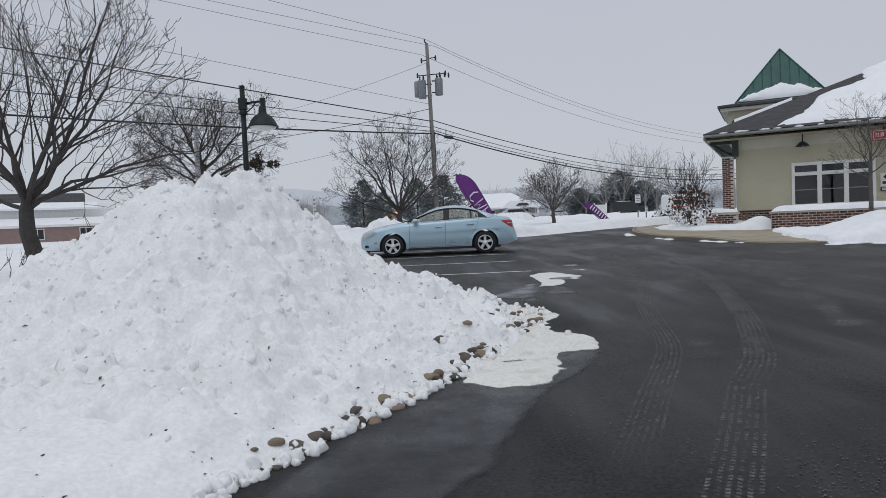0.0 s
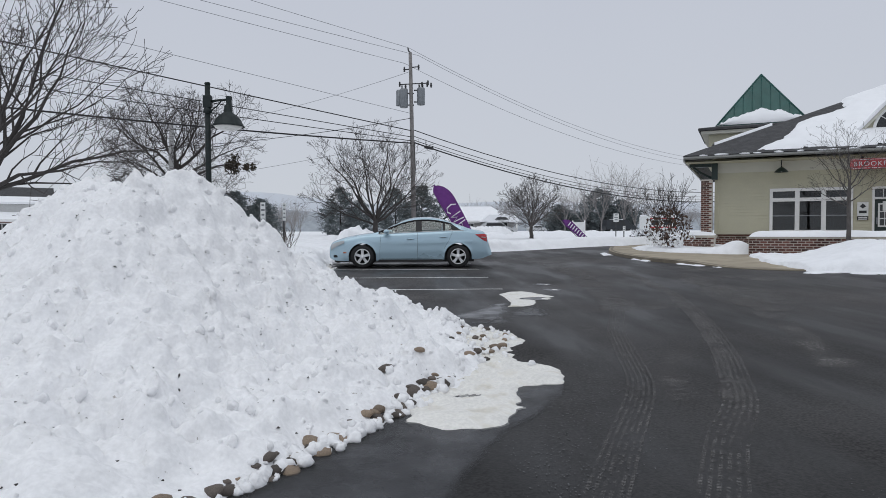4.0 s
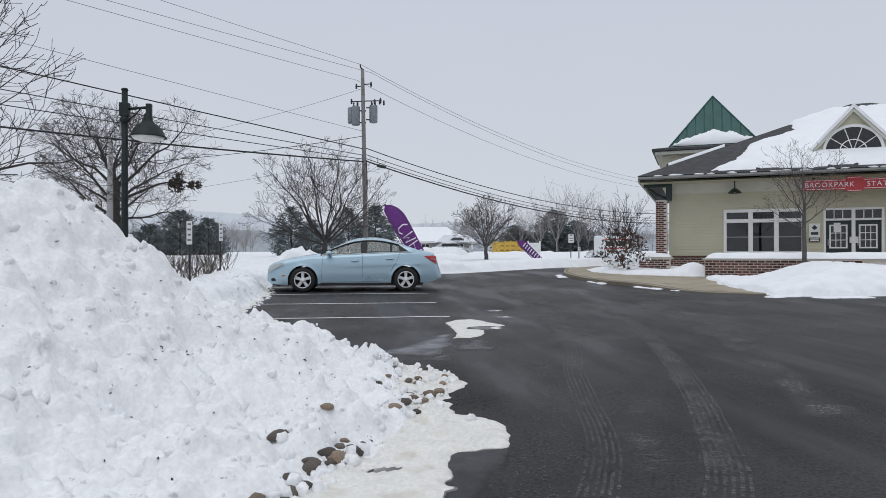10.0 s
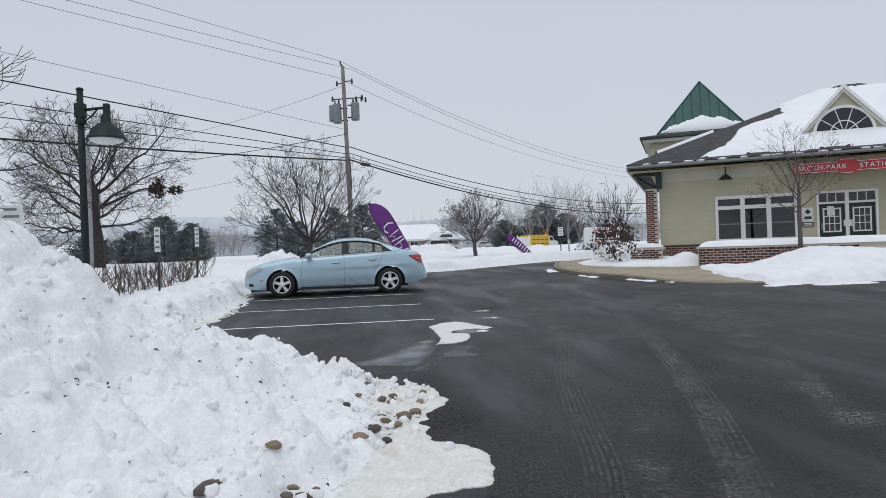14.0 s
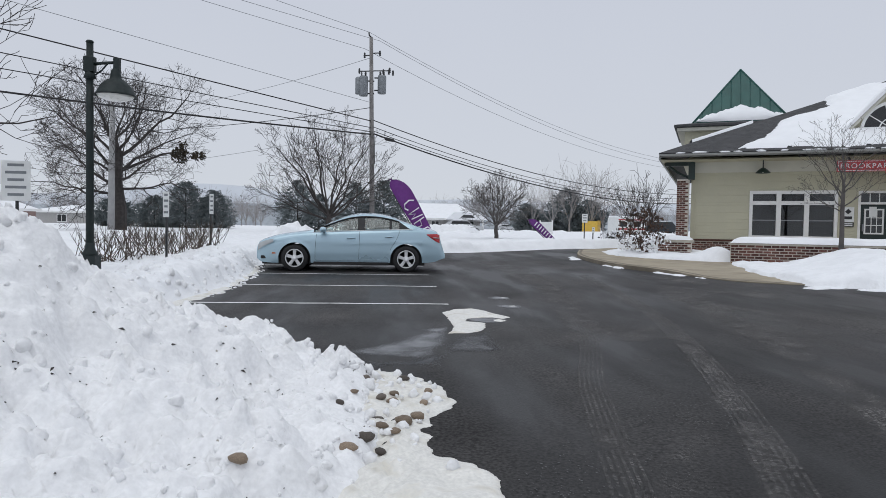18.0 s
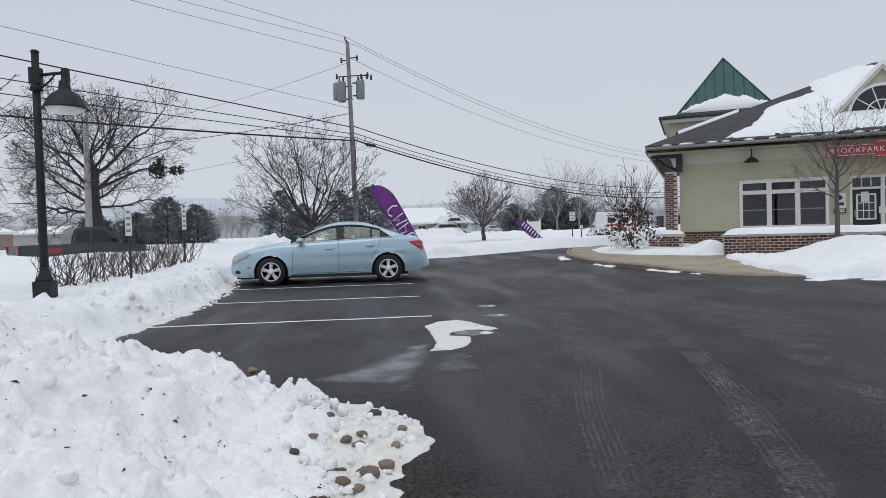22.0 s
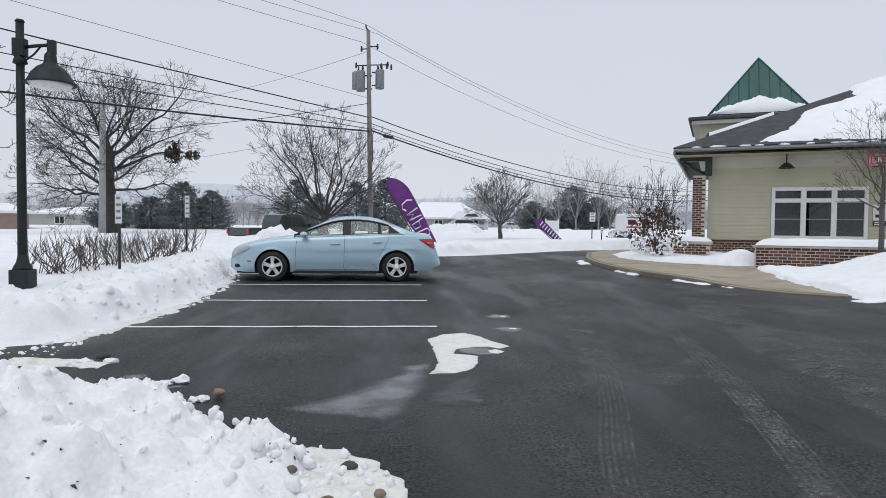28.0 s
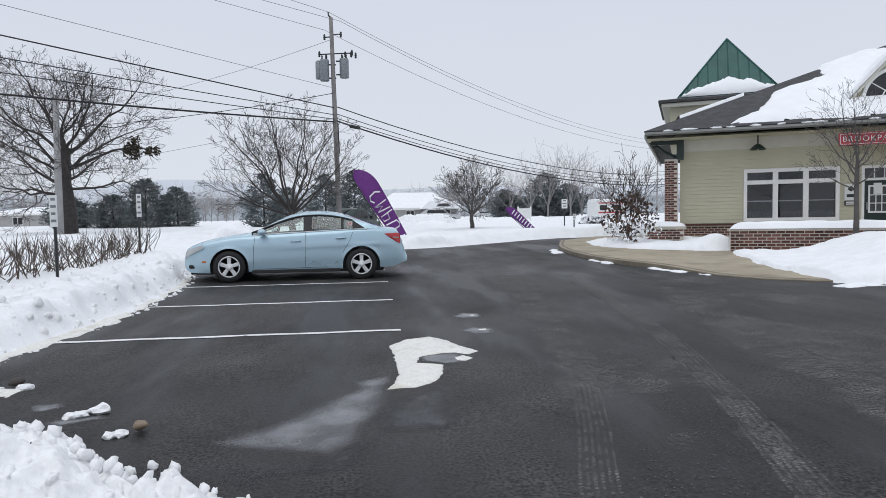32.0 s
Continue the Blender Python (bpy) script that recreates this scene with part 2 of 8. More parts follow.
def asphalt_mat():
    m = mat("asphalt", (0.0285, 0.0270, 0.0266), 0.7, vary=0.34, scale=0.9, fine=0.75, fine_scale=48, bump=0.09, bump_scale=62,
            tint=(0.0170, 0.0163, 0.0166), tint_scale=0.35, tint_low=0.42, tint_high=0.62)
    n, l = m.node_tree.nodes, m.node_tree.links
    p = n["Principled BSDF"]
    tc = n.new("ShaderNodeTexCoord")
    # damp and dry: broad streaks along the drive change colour a little and gloss
    mp = n.new("ShaderNodeMapping")
    mp.inputs["Rotation"].default_value = (0, 0, radians(-20))
    mp.inputs["Scale"].default_value = (0.9, 0.22, 1)
    t = n.new("ShaderNodeTexNoise")
    t.inputs["Scale"].default_value, t.inputs["Detail"].default_value = 1.3, 6
    l.new(tc.outputs["Object"], mp.inputs[0])
    l.new(mp.outputs[0], t.inputs["Vector"])
    r = n.new("ShaderNodeMapRange")
    r.inputs[1].default_value, r.inputs[2].default_value, r.inputs[3].default_value, r.inputs[4].default_value = 0.38, 0.68, 0.42, 0.85
    l.new(t.outputs["Fac"], r.inputs[0])
    l.new(r.outputs[0], p.inputs["Roughness"])
    r2 = n.new("ShaderNodeMapRange")
    r2.inputs[1].default_value, r2.inputs[2].default_value, r2.inputs[3].default_value, r2.inputs[4].default_value = 0.40, 0.66, 0.62, 1.85
    l.new(t.outputs["Fac"], r2.inputs[0])
    old = p.inputs["Base Color"].links[0].from_socket
    mx = n.new("ShaderNodeMixRGB")
    p.inputs["Specular IOR Level"].default_value = 0.29
    mx.blend_type, mx.inputs[0].default_value = "MULTIPLY", 1.0
    l.new(old, mx.inputs[1])
    l.new(r2.outputs[0], mx.inputs[2])
    # dark pits between the stones
    pit = n.new("ShaderNodeTexVoronoi")
    pit.inputs["Scale"].default_value = 21.0
    pr = n.new("ShaderNodeMapRange")
    pr.inputs[1].default_value, pr.inputs[2].default_value, pr.inputs[3].default_value, pr.inputs[4].default_value = 0.12, 0.30, 0.40, 1.06
    my = n.new("ShaderNodeMixRGB")
    my.blend_type, my.inputs[0].default_value = "MULTIPLY", 1.0
    l.new(tc.outputs["Object"], pit.inputs["Vector"])
    l.new(pit.outputs["Distance"], pr.inputs[0])
    l.new(mx.outputs[0], my.inputs[1])
    l.new(pr.outputs[0], my.inputs[2])
    # the drive is paler towards the street than at its near end
    sep, y_tone, mz = n.new("ShaderNodeSeparateXYZ"), n.new("ShaderNodeMapRange"), n.new("ShaderNodeMixRGB")
    y_tone.inputs[1].default_value, y_tone.inputs[2].default_value, y_tone.inputs[3].default_value, y_tone.inputs[4].default_value = 2.5, 13.0, 0.55, 1.28
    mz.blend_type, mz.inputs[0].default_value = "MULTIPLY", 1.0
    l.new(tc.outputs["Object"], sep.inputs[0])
    l.new(sep.outputs["Y"], y_tone.inputs[0])
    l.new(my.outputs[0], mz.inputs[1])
    l.new(y_tone.outputs[0], mz.inputs[2])
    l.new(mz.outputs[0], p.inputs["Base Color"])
    return m


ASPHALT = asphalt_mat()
SALT = mat("dried_salt", (0.085, 0.085, 0.088), 0.7, vary=0.3, scale=4, fine=0.4, fine_scale=90, bump=0.6, bump_scale=120)
GUTTER = mat("grey_gutter", (0.25, 0.255, 0.245), 0.5, vary=0.08, scale=3)
KERBMAT = mat("dark_kerb", (0.20, 0.172, 0.13), 0.8, vary=0.2, scale=3, fine=0.1, fine_scale=50)


def film_mat(name, base, rough, low, high, scale):
    """A thin film on the asphalt that thins out towards its rim and in streaks."""
    m = mat(name, base, rough, vary=0.2, scale=3, fine=0.25, fine_scale=80, bump=0.1, bump_scale=110)
    n, l = m.node_tree.nodes, m.node_tree.links
    p = n["Principled BSDF"]
    at = n.new("ShaderNodeAttribute")
    at.attribute_name = "film"
    tc = n.new("ShaderNodeTexCoord")
    t = n.new("ShaderNodeTexNoise")
    t.inputs["Scale"].default_value, t.inputs["Detail"].default_value = scale, 6
    l.new(tc.outputs["Object"], t.inputs["Vector"])
    r = n.new("ShaderNodeMapRange")
    r.inputs[1].default_value, r.inputs[2].default_value, r.inputs[3].default_value, r.inputs[4].default_value = 0.32, 0.66, low, high
    l.new(t.outputs["Fac"], r.inputs[0])
    k = n.new("ShaderNodeMath")
    k.operation = "MULTIPLY"
    l.new(r.outputs[0], k.inputs[0])
    l.new(at.outputs["Fac"], k.inputs[1])
    l.new(k.outputs[0], p.inputs["Alpha"])
    return m


MELT = film_mat("melt_trail", (0.25, 0.255, 0.27), 0.5, 0.35, 1.0, 2.2)
WORN = film_mat("worn_asphalt", (0.150, 0.144, 0.140), 0.85, -0.25, 1.1, 40.0)
DAMP = film_mat("damp_film", (0.015, 0.016, 0.019), 0.28, 0.45, 1.0, 2.4)


def patchy(m, scale, low, high):
    """Breaks a film up into broad patches as well."""
    n, l = m.node_tree.nodes, m.node_tree.links
    p = n["Principled BSDF"]
    old = p.inputs["Alpha"].links[0].from_socket
    tc, t, r, k = (n.new(q) for q in ("ShaderNodeTexCoord", "ShaderNodeTexNoise", "ShaderNodeMapRange", "ShaderNodeMath"))
    t.inputs["Scale"].default_value, t.inputs["Detail"].default_value = scale, 5
    r.inputs[1].default_value, r.inputs[2].default_value, r.inputs[3].default_value, r.inputs[4].default_value = 0.36, 0.62, low, high
    k.operation = "MULTIPLY"
    l.new(tc.outputs["Object"], t.inputs["Vector"])
    l.new(t.outputs["Fac"], r.inputs[0])
    l.new(r.outputs[0], k.inputs[0])
    l.new(old, k.inputs[1])
    l.new(k.outputs[0], p.inputs["Alpha"])


patchy(WORN, 2.6, 0.12, 0.95)


def tread_mat():
    """Rows of tread blocks printed in pale dust: ribs along the way, slanted gaps across it, worn off in places."""
    m = film_mat("tyre_print", (0.155, 0.149, 0.145), 0.85, -0.2, 1.1, 14.0)
    n, l = m.node_tree.nodes, m.node_tree.links
    p = n["Principled BSDF"]
    old = p.inputs["Alpha"].links[0].from_socket

    def number(kind, a, b=0.0):
        k = n.new("ShaderNodeMath")
        k.operation = kind
        for i, v in enumerate((a, b)):
            if isinstance(v, float):
                k.inputs[i].default_value = v
            else:
                l.new(v, k.inputs[i])
        return k.outputs[0]

    def attribute(name):
        a = n.new("ShaderNodeAttribute")
        a.attribute_name = name
        return a.outputs["Fac"]

    across, along = attribute("across"), attribute("along")
    ribs = number("SINE", number("MULTIPLY", across, 37.7))
    ribs = number("ADD", number("MULTIPLY", ribs, 0.9), 0.55)
    ribs = number("MINIMUM", number("MAXIMUM", ribs, 0.05), 1.0)
    zig = number("MULTIPLY", number("PINGPONG", across, 0.2), 0.10)
    gaps = number("SINE", number("MULTIPLY", number("ADD", along, zig), 160.0))
    gaps = number("MINIMUM", number("MAXIMUM", number("ADD", number("MULTIPLY", gaps, 0.8), 0.75), 0.30), 1.0)
    l.new(number("MULTIPLY", number("MULTIPLY", ribs, gaps), old), p.inputs["Alpha"])
    return m


TREAD = tread_mat()
patchy(TREAD, 1.4, 0.35, 1.0)
DAMP.node_tree.nodes["Principled BSDF"].inputs["Specular IOR Level"].default_value = 0.36


# ---- building blocks ----
def part(name, bm, material, parent=None, label=""):
    me = bpy.data.meshes.new(name)
    bm.normal_update()
    bm.to_mesh(me)
    bm.free()
    me.materials.append(material)
    ob = new(name, me)
    ob.parent = parent
    if label:
        ob["label"] = label
    return ob


def raw(name, verts, faces, material, parent=None, label="", smooth=False):
    me = bpy.data.meshes.new(name)
    me.from_pydata([tuple(map(float, v)) for v in verts], [], faces)
    me.materials.append(material)
    if smooth:
        me.polygons.foreach_set("use_smooth", [True] * len(me.polygons))
    me.update()
    ob = new(name, me)
    ob.parent = parent
    if label:
        ob["label"] = label
    return ob


def share(name, data, parent, m):
    ob = new(name, data)
    ob.parent = parent
    ob.matrix_basis = m
    return ob


def thing(name, m, label, category, group="", kind=""):
    e = new(name)
    e.matrix_world = m
    e.empty_display_size = 0.2
    return tagged(e, label, category, group, kind)


def box(bm, x0, x1, y0, y1, z0, z1, bevel=0.0, m=None):
    r = bmesh.ops.create_cube(bm, size=1.0)
    vs = r["verts"]
    bmesh.ops.scale(bm, vec=(x1 - x0, y1 - y0, z1 - z0), verts=vs)
    bmesh.ops.translate(bm, vec=((x0 + x1) / 2, (y0 + y1) / 2, (z0 + z1) / 2), verts=vs)
    if bevel:
        es = list({e for v in vs for e in v.link_edges})
        r = bmesh.ops.bevel(bm, geom=es, offset=bevel, segments=2, affect="EDGES", profile=0.6)
        vs = list({v for v in r["verts"]} | {v for v in vs if v.is_valid})
    if m is not None:
        bmesh.ops.transform(bm, matrix=m, verts=vs)
    return bm


def boxed(*a, **k):
    return box(bmesh.new(), *a, **k)


def prism(bm, pts, axis, a, b):
    """A polygon in the plane across axis, drawn out from a to b."""
    def at(p, v):
        return {"x": (v, p[0], p[1]), "y": (p[0], v, p[1]), "z": (p[0], p[1], v)}[axis]
    lo = [bm.verts.new(at(p, a)) for p in pts]
    hi = [bm.verts.new(at(p, b)) for p in pts]
    n = len(pts)
    bm.faces.new(lo)
    bm.faces.new(hi[::-1])
    for i in range(n):
        bm.faces.new((lo[i], hi[i], hi[(i + 1) % n], lo[(i + 1) % n]))
    bmesh.ops.recalc_face_normals(bm, faces=bm.faces)
    return bm


def tube_data(V, Fc, pts, radii, n=8, cap=True):
    """Adds a tube along pts to lists of verts and faces."""
    start = len(V)
    pts = [Vector(p) for p in pts]
    up = Vector((0, 0, 1))
    for i, p in enumerate(pts):
        d = (pts[min(i + 1, len(pts) - 1)] - pts[max(i - 1, 0)]).normalized()
        ref = Vector((1, 0, 0)) if abs(d.dot(up)) > 0.9 else up
        u = d.cross(ref).normalized()
        w = d.cross(u)
        r = radii[i] if not isinstance(radii, (int, float)) else radii
        for k in range(n):
            a = 2 * math.pi * k / n
            V.append(p + u * (r * math.cos(a)) + w * (r * math.sin(a)))
    for i in range(len(pts) - 1):
        for k in range(n):
            a, b = start + i * n + k, start + i * n + (k + 1) % n
            Fc.append((a, a + n, b + n, b))
    if cap:
        Fc.append(tuple(start + k for k in range(n)))
        Fc.append(tuple(start + (len(pts) - 1) * n + k for k in reversed(range(n))))


def tube(name, pts, radii, material, parent=None, label="", n=10):
    V, Fc = [], []
    tube_data(V, Fc, pts, radii, n)
    return raw(name, V, Fc, material, parent, label, smooth=True)


def lathe(name, profile, material, parent=None, label="", n=24, m=None, smooth=True, cap=True):
    """A turned shape: profile of (radius, z)."""
    V, Fc = [], []
    for r, z in profile:
        for k in range(n):
            a = 2 * math.pi * k / n
            v = Vector((r * math.cos(a), r * math.sin(a), z))
            V.append(m @ v if m is not None else v)
    for i in range(len(profile) - 1):
        for k in range(n):
            a, b = i * n + k, i * n + (k + 1) % n
            Fc.append((a, b, b + n, a + n))
    if cap:
        Fc.append(tuple(reversed(range(n))))
        Fc.append(tuple((len(profile) - 1) * n + k for k in range(n)))
    return raw(name, V, Fc, material, parent, label, smooth=smooth)


def step(a, b, v):
    u = np.clip((v - a) / (b - a), 0, 1)
    return u * u * (3 - 2 * u)


def ground_z(x, y):
    """The lie of the land: up towards the shop and the street, then level."""
    x, y = np.asarray(x, float), np.asarray(y, float)
    return (0.015 * (np.clip(y, -6, 28) - 12) + 0.035 * (np.clip(x, 4, 9) - 4) * (1 - step(30, 60, y))
            + 0.012 * (np.clip(y, 42, 82) - 42))


def gz(x, y):
    return float(ground_z(x, y))


def seg_distance(x, y, pts, closed=True):
    """Distance to a polyline and, for a closed one, negative inside."""
    x, y = np.asarray(x, float), np.asarray(y, float)
    best = np.full(x.shape, 1e9)
    inside = np.zeros(x.shape, bool)
    m = len(pts)
    for i in range(m if closed else m - 1):
        (ax, ay), (bx, by) = pts[i], pts[(i + 1) % m]
        dx, dy = bx - ax, by - ay
        u = np.clip(((x - ax) * dx + (y - ay) * dy) / (dx * dx + dy * dy), 0, 1)
        best = np.minimum(best, np.hypot(x - ax - u * dx, y - ay - u * dy))
        if closed:
            cross = (ay > y) != (by > y)
            with np.errstate(divide="ignore", invalid="ignore"):
                inside ^= cross & (x < (bx - ax) * (y - ay) / (by - ay if by != ay else 1e-9) + ax)
    return np.where(inside, -best, best) if closed else best


def wob(x, y, s, seed=0.0):
    """Smooth noise, about -1 to 1, over arrays."""
    f = np.frompyfunc(lambda a, b: noise.noise(Vector((a * s + seed, b * s - seed, seed * 1.7))), 2, 1)
    return f(x, y).astype(float) * 1.6


def lumps(x, y, s, seed=0.0):
    """Rounded clods: 0 at the seams, 1 on top."""
    f = np.frompyfunc(lambda a, b: noise.voronoi(Vector((a * s + seed, b * s - seed, seed)))[0][0], 2, 1)
    return 1 - np.clip(f(x, y).astype(float), 0, 1)


def domes(x, y, s, seed=0.0, keep=1.0):
    """Rounded clods of uneven height, creased where they meet; about 0 to 1."""
    def one(a, b):
        near, spots = noise.voronoi(Vector((a * s + seed, b * s - seed, seed)))
        c = spots[0]
        luck = (math.sin(c.x * 12.9898 + c.y * 78.233 + c.z * 37.7) * 43758.5453) % 1.0
        if luck > keep:
            return 0.0
        return math.sqrt(max(0.0, 1.0 - (near[0] / 0.72) ** 2)) * (0.35 + 0.65 * luck / keep)
    return np.frompyfunc(one, 2, 1)(x, y).astype(float)


def sheet(name, xs, ys, zfun, material, parent=None, smooth=True):
    X, Yv = np.meshgrid(np.asarray(xs, float), np.asarray(ys, float))
    Zv = zfun(X, Yv)
    nx, ny = X.shape[1], X.shape[0]
    me = bpy.data.meshes.new(name)
    co = np.stack([X, Yv, Zv], -1).reshape(-1, 3)
    idx = np.arange(nx * ny).reshape(ny, nx)
    quads = np.stack([idx[:-1, :-1], idx[:-1, 1:], idx[1:, 1:], idx[1:, :-1]], -1).reshape(-1, 4)
    me.from_pydata(co.tolist(), [], quads.tolist())
    me.materials.append(material)
    if smooth:
        me.polygons.foreach_set("use_smooth", [True] * len(me.polygons))
    me.update()
    ob = new(name, me)
    ob.parent = parent
    return ob


# ---- ground, lot, street ----
LOT = [(-4.2, -14), (-2.2, 0.6), (-0.85, 3.35), (0.0, 5.0), (-0.9, 7.6), (-4.2, 8.6), (-4.6, 10.6), (-3.4, 11.6), (-2.25, 12.25), (-1.97, 14.4), (-1.93, 15.9), (-2.1, 18.8),
       (-2.45, 20.6), (-2.3, 23.5), (-0.2, 25.9), (2.9, 28.2), (5.2, 29.2), (8.0, 30.4), (12, 31.2), (22, 32.0), (60, 33), (60, -14)]
ISLAND = [(8.1, 27.2), (7.25, 24.4), (7.0, 21.5), (7.2, 19.4), (7.66, 17.9), (7.92, 16.7), (8.2, 15.95), (8.6, 15.45), (9.1, 15.1), (11, 14.85),
          (14, 14.7), (30, 14.4), (30, 29), (10, 29)]
STREET = [(-90, -30.8), (-46, 6.1), (-16.6, 30.85), (-10.84, 35.69), (-5.54, 40.13), (-3.2, 43.6), (0.2, 49.6), (13, 66), (40, 92), (100, 128)]


def snow_height(x, y):
    lot = seg_distance(x, y, LOT) + 0.07 * wob(x, y, 2.1, 3.0) + 0.03 * wob(x, y, 7.0, 9.0)
    street = seg_distance(x, y, STREET, False) - 2.9
    base = ground_z(x, y)
    near = np.exp(-((lot - 0.9) / 0.8) ** 2)
    depth = 0.30 * step(0.0, 0.55, lot) + 0.22 * near * step(0.0, 0.6, lot) * (0.6 + 0.5 * wob(x, y, 0.9, 5.0))
    depth = depth + 0.05 * wob(x, y, 0.7, 1.0) * step(0.2, 1.0, lot)
    rough = step(0.05, 0.4, lot) * (1 - step(1.6, 3.2, lot)) * (y > 8) * (x < 8)
    depth = depth + rough * (0.17 * (lumps(x, y, 3.2, 2.0) - 0.45) + 0.11 * (lumps(x, y, 6.5, 6.0) - 0.45) - 0.05 * np.abs(wob(x, y, 4.0, 14.0)) + 0.06 * (lumps(x, y, 11.0, 16.0) - 0.45) + 0.03 * wob(x, y, 9.0, 4.0) + 0.02)
    depth = depth * (1 - 0.9 * (1 - step(8.0, 9.4, y)) * step(-7.0, -5.0, x))
    bank = np.exp(-((street - 1.4) / 0.9) ** 2) * (0.27 + 0.10 * wob(x, y, 0.5, 7.0))
    bank = bank * step(0.5, 3.0, lot)
    depth = depth + bank
    out = np.where(lot < 0, -0.08 - 0.04 * np.clip(-lot, 0, 1), depth - 0.02)
    out = np.where(street < 0, np.minimum(out, 0.03) - 0.28, out)
    return base + out


def stretch(a, b, fine_lo, fine_hi, fine, growth=1.12):
    """Coordinates, close together between fine_lo and fine_hi, wider away from there."""
    mid = list(np.arange(fine_lo, fine_hi, fine))
    v, s, hi = mid[-1], fine, []
    while v < b:
        s *= growth
        v += s
        hi.append(v)
    v, s, lo = fine_lo, fine, []
    while v > a:
        s *= growth
        v -= s
        lo.append(v)
    return lo[::-1] + mid + hi


ground = sheet("ground", stretch(-900, 900, -6.5, 3.0, 0.07), stretch(-500, 1500, 10.0, 29.0, 0.085), snow_height, SNOW)
tagged(ground, "snow-covered ground with ploughed banks along the asphalt", "ground", kind="structure")

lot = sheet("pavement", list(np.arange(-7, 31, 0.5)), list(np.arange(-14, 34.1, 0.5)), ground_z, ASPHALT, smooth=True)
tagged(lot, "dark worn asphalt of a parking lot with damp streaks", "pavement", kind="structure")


def ribbon(name, line, half, lift, material, label):
    V, Fc = [], []
    P = []
    for i in range(len(line) - 1):
        for k in range(12):
            u = k / 12
            P.append((line[i][0] * (1 - u) + line[i + 1][0] * u, line[i][1] * (1 - u) + line[i + 1][1] * u))
    P.append(line[-1])
    for i, p in enumerate(P):
        a, b = P[max(i - 1, 0)], P[min(i + 1, len(P) - 1)]
        d = Vector((b[0] - a[0], b[1] - a[1])).normalized()
        for s in (-1, -0.33, 0.33, 1):
            x, y = p[0] - d.y * half * s, p[1] + d.x * half * s
            V.append((x, y, gz(x, y) + lift))
    for i in range(len(P) - 1):
        for k in range(3):
            a = i * 4 + k
            Fc.append((a, a + 4, a + 5, a + 1))
    return tagged(raw(name, V, Fc, material, None, "", True), label, "road", kind="structure")


ribbon("road", STREET, 2.75, -0.235, SALT, "grey wet street between ploughed snow banks")


def stall_line(y, x0, x1):
    V, Fc = [], []
    n = 24
    for i in range(n + 1):
        x = x0 + (x1 - x0) * i / n
        w = 0.05 + 0.006 * math.sin(i * 2.1 + y)
        yy = y + 0.012 * math.sin(i * 0.9 + y)
        V += [(x, yy - w, gz(x, yy) + 0.005), (x, yy + w, gz(x, yy) + 0.005)]
        if i:
            Fc.append((2 * i - 2, 2 * i, 2 * i + 1, 2 * i - 1))
    ob = raw("parking_line", V, Fc, LINE)
    return tagged(ob, "worn white painted line between parking stalls", "parking line", "parking lines on the lot", kind="structure")


for yy in (13.27, 15.87, 18.4, 20.95, 23.5):
    stall_line(yy, -2.6, 1.88)
for dx in (0.0, 2.75, 5.5):
    V = [(12.2 + dx, 11.6, 0), (12.31 + dx, 11.6, 0), (12.31 + dx, 14.4, 0), (12.2 + dx, 14.4, 0)]
    ob = raw("parking_line", [(x, y, gz(x, y) + 0.006) for x, y, z in V], [(0, 1, 2, 3)], LINE)
    tagged(ob, "worn white painted line between parking stalls", "parking line", "parking lines on the lot", kind="structure")


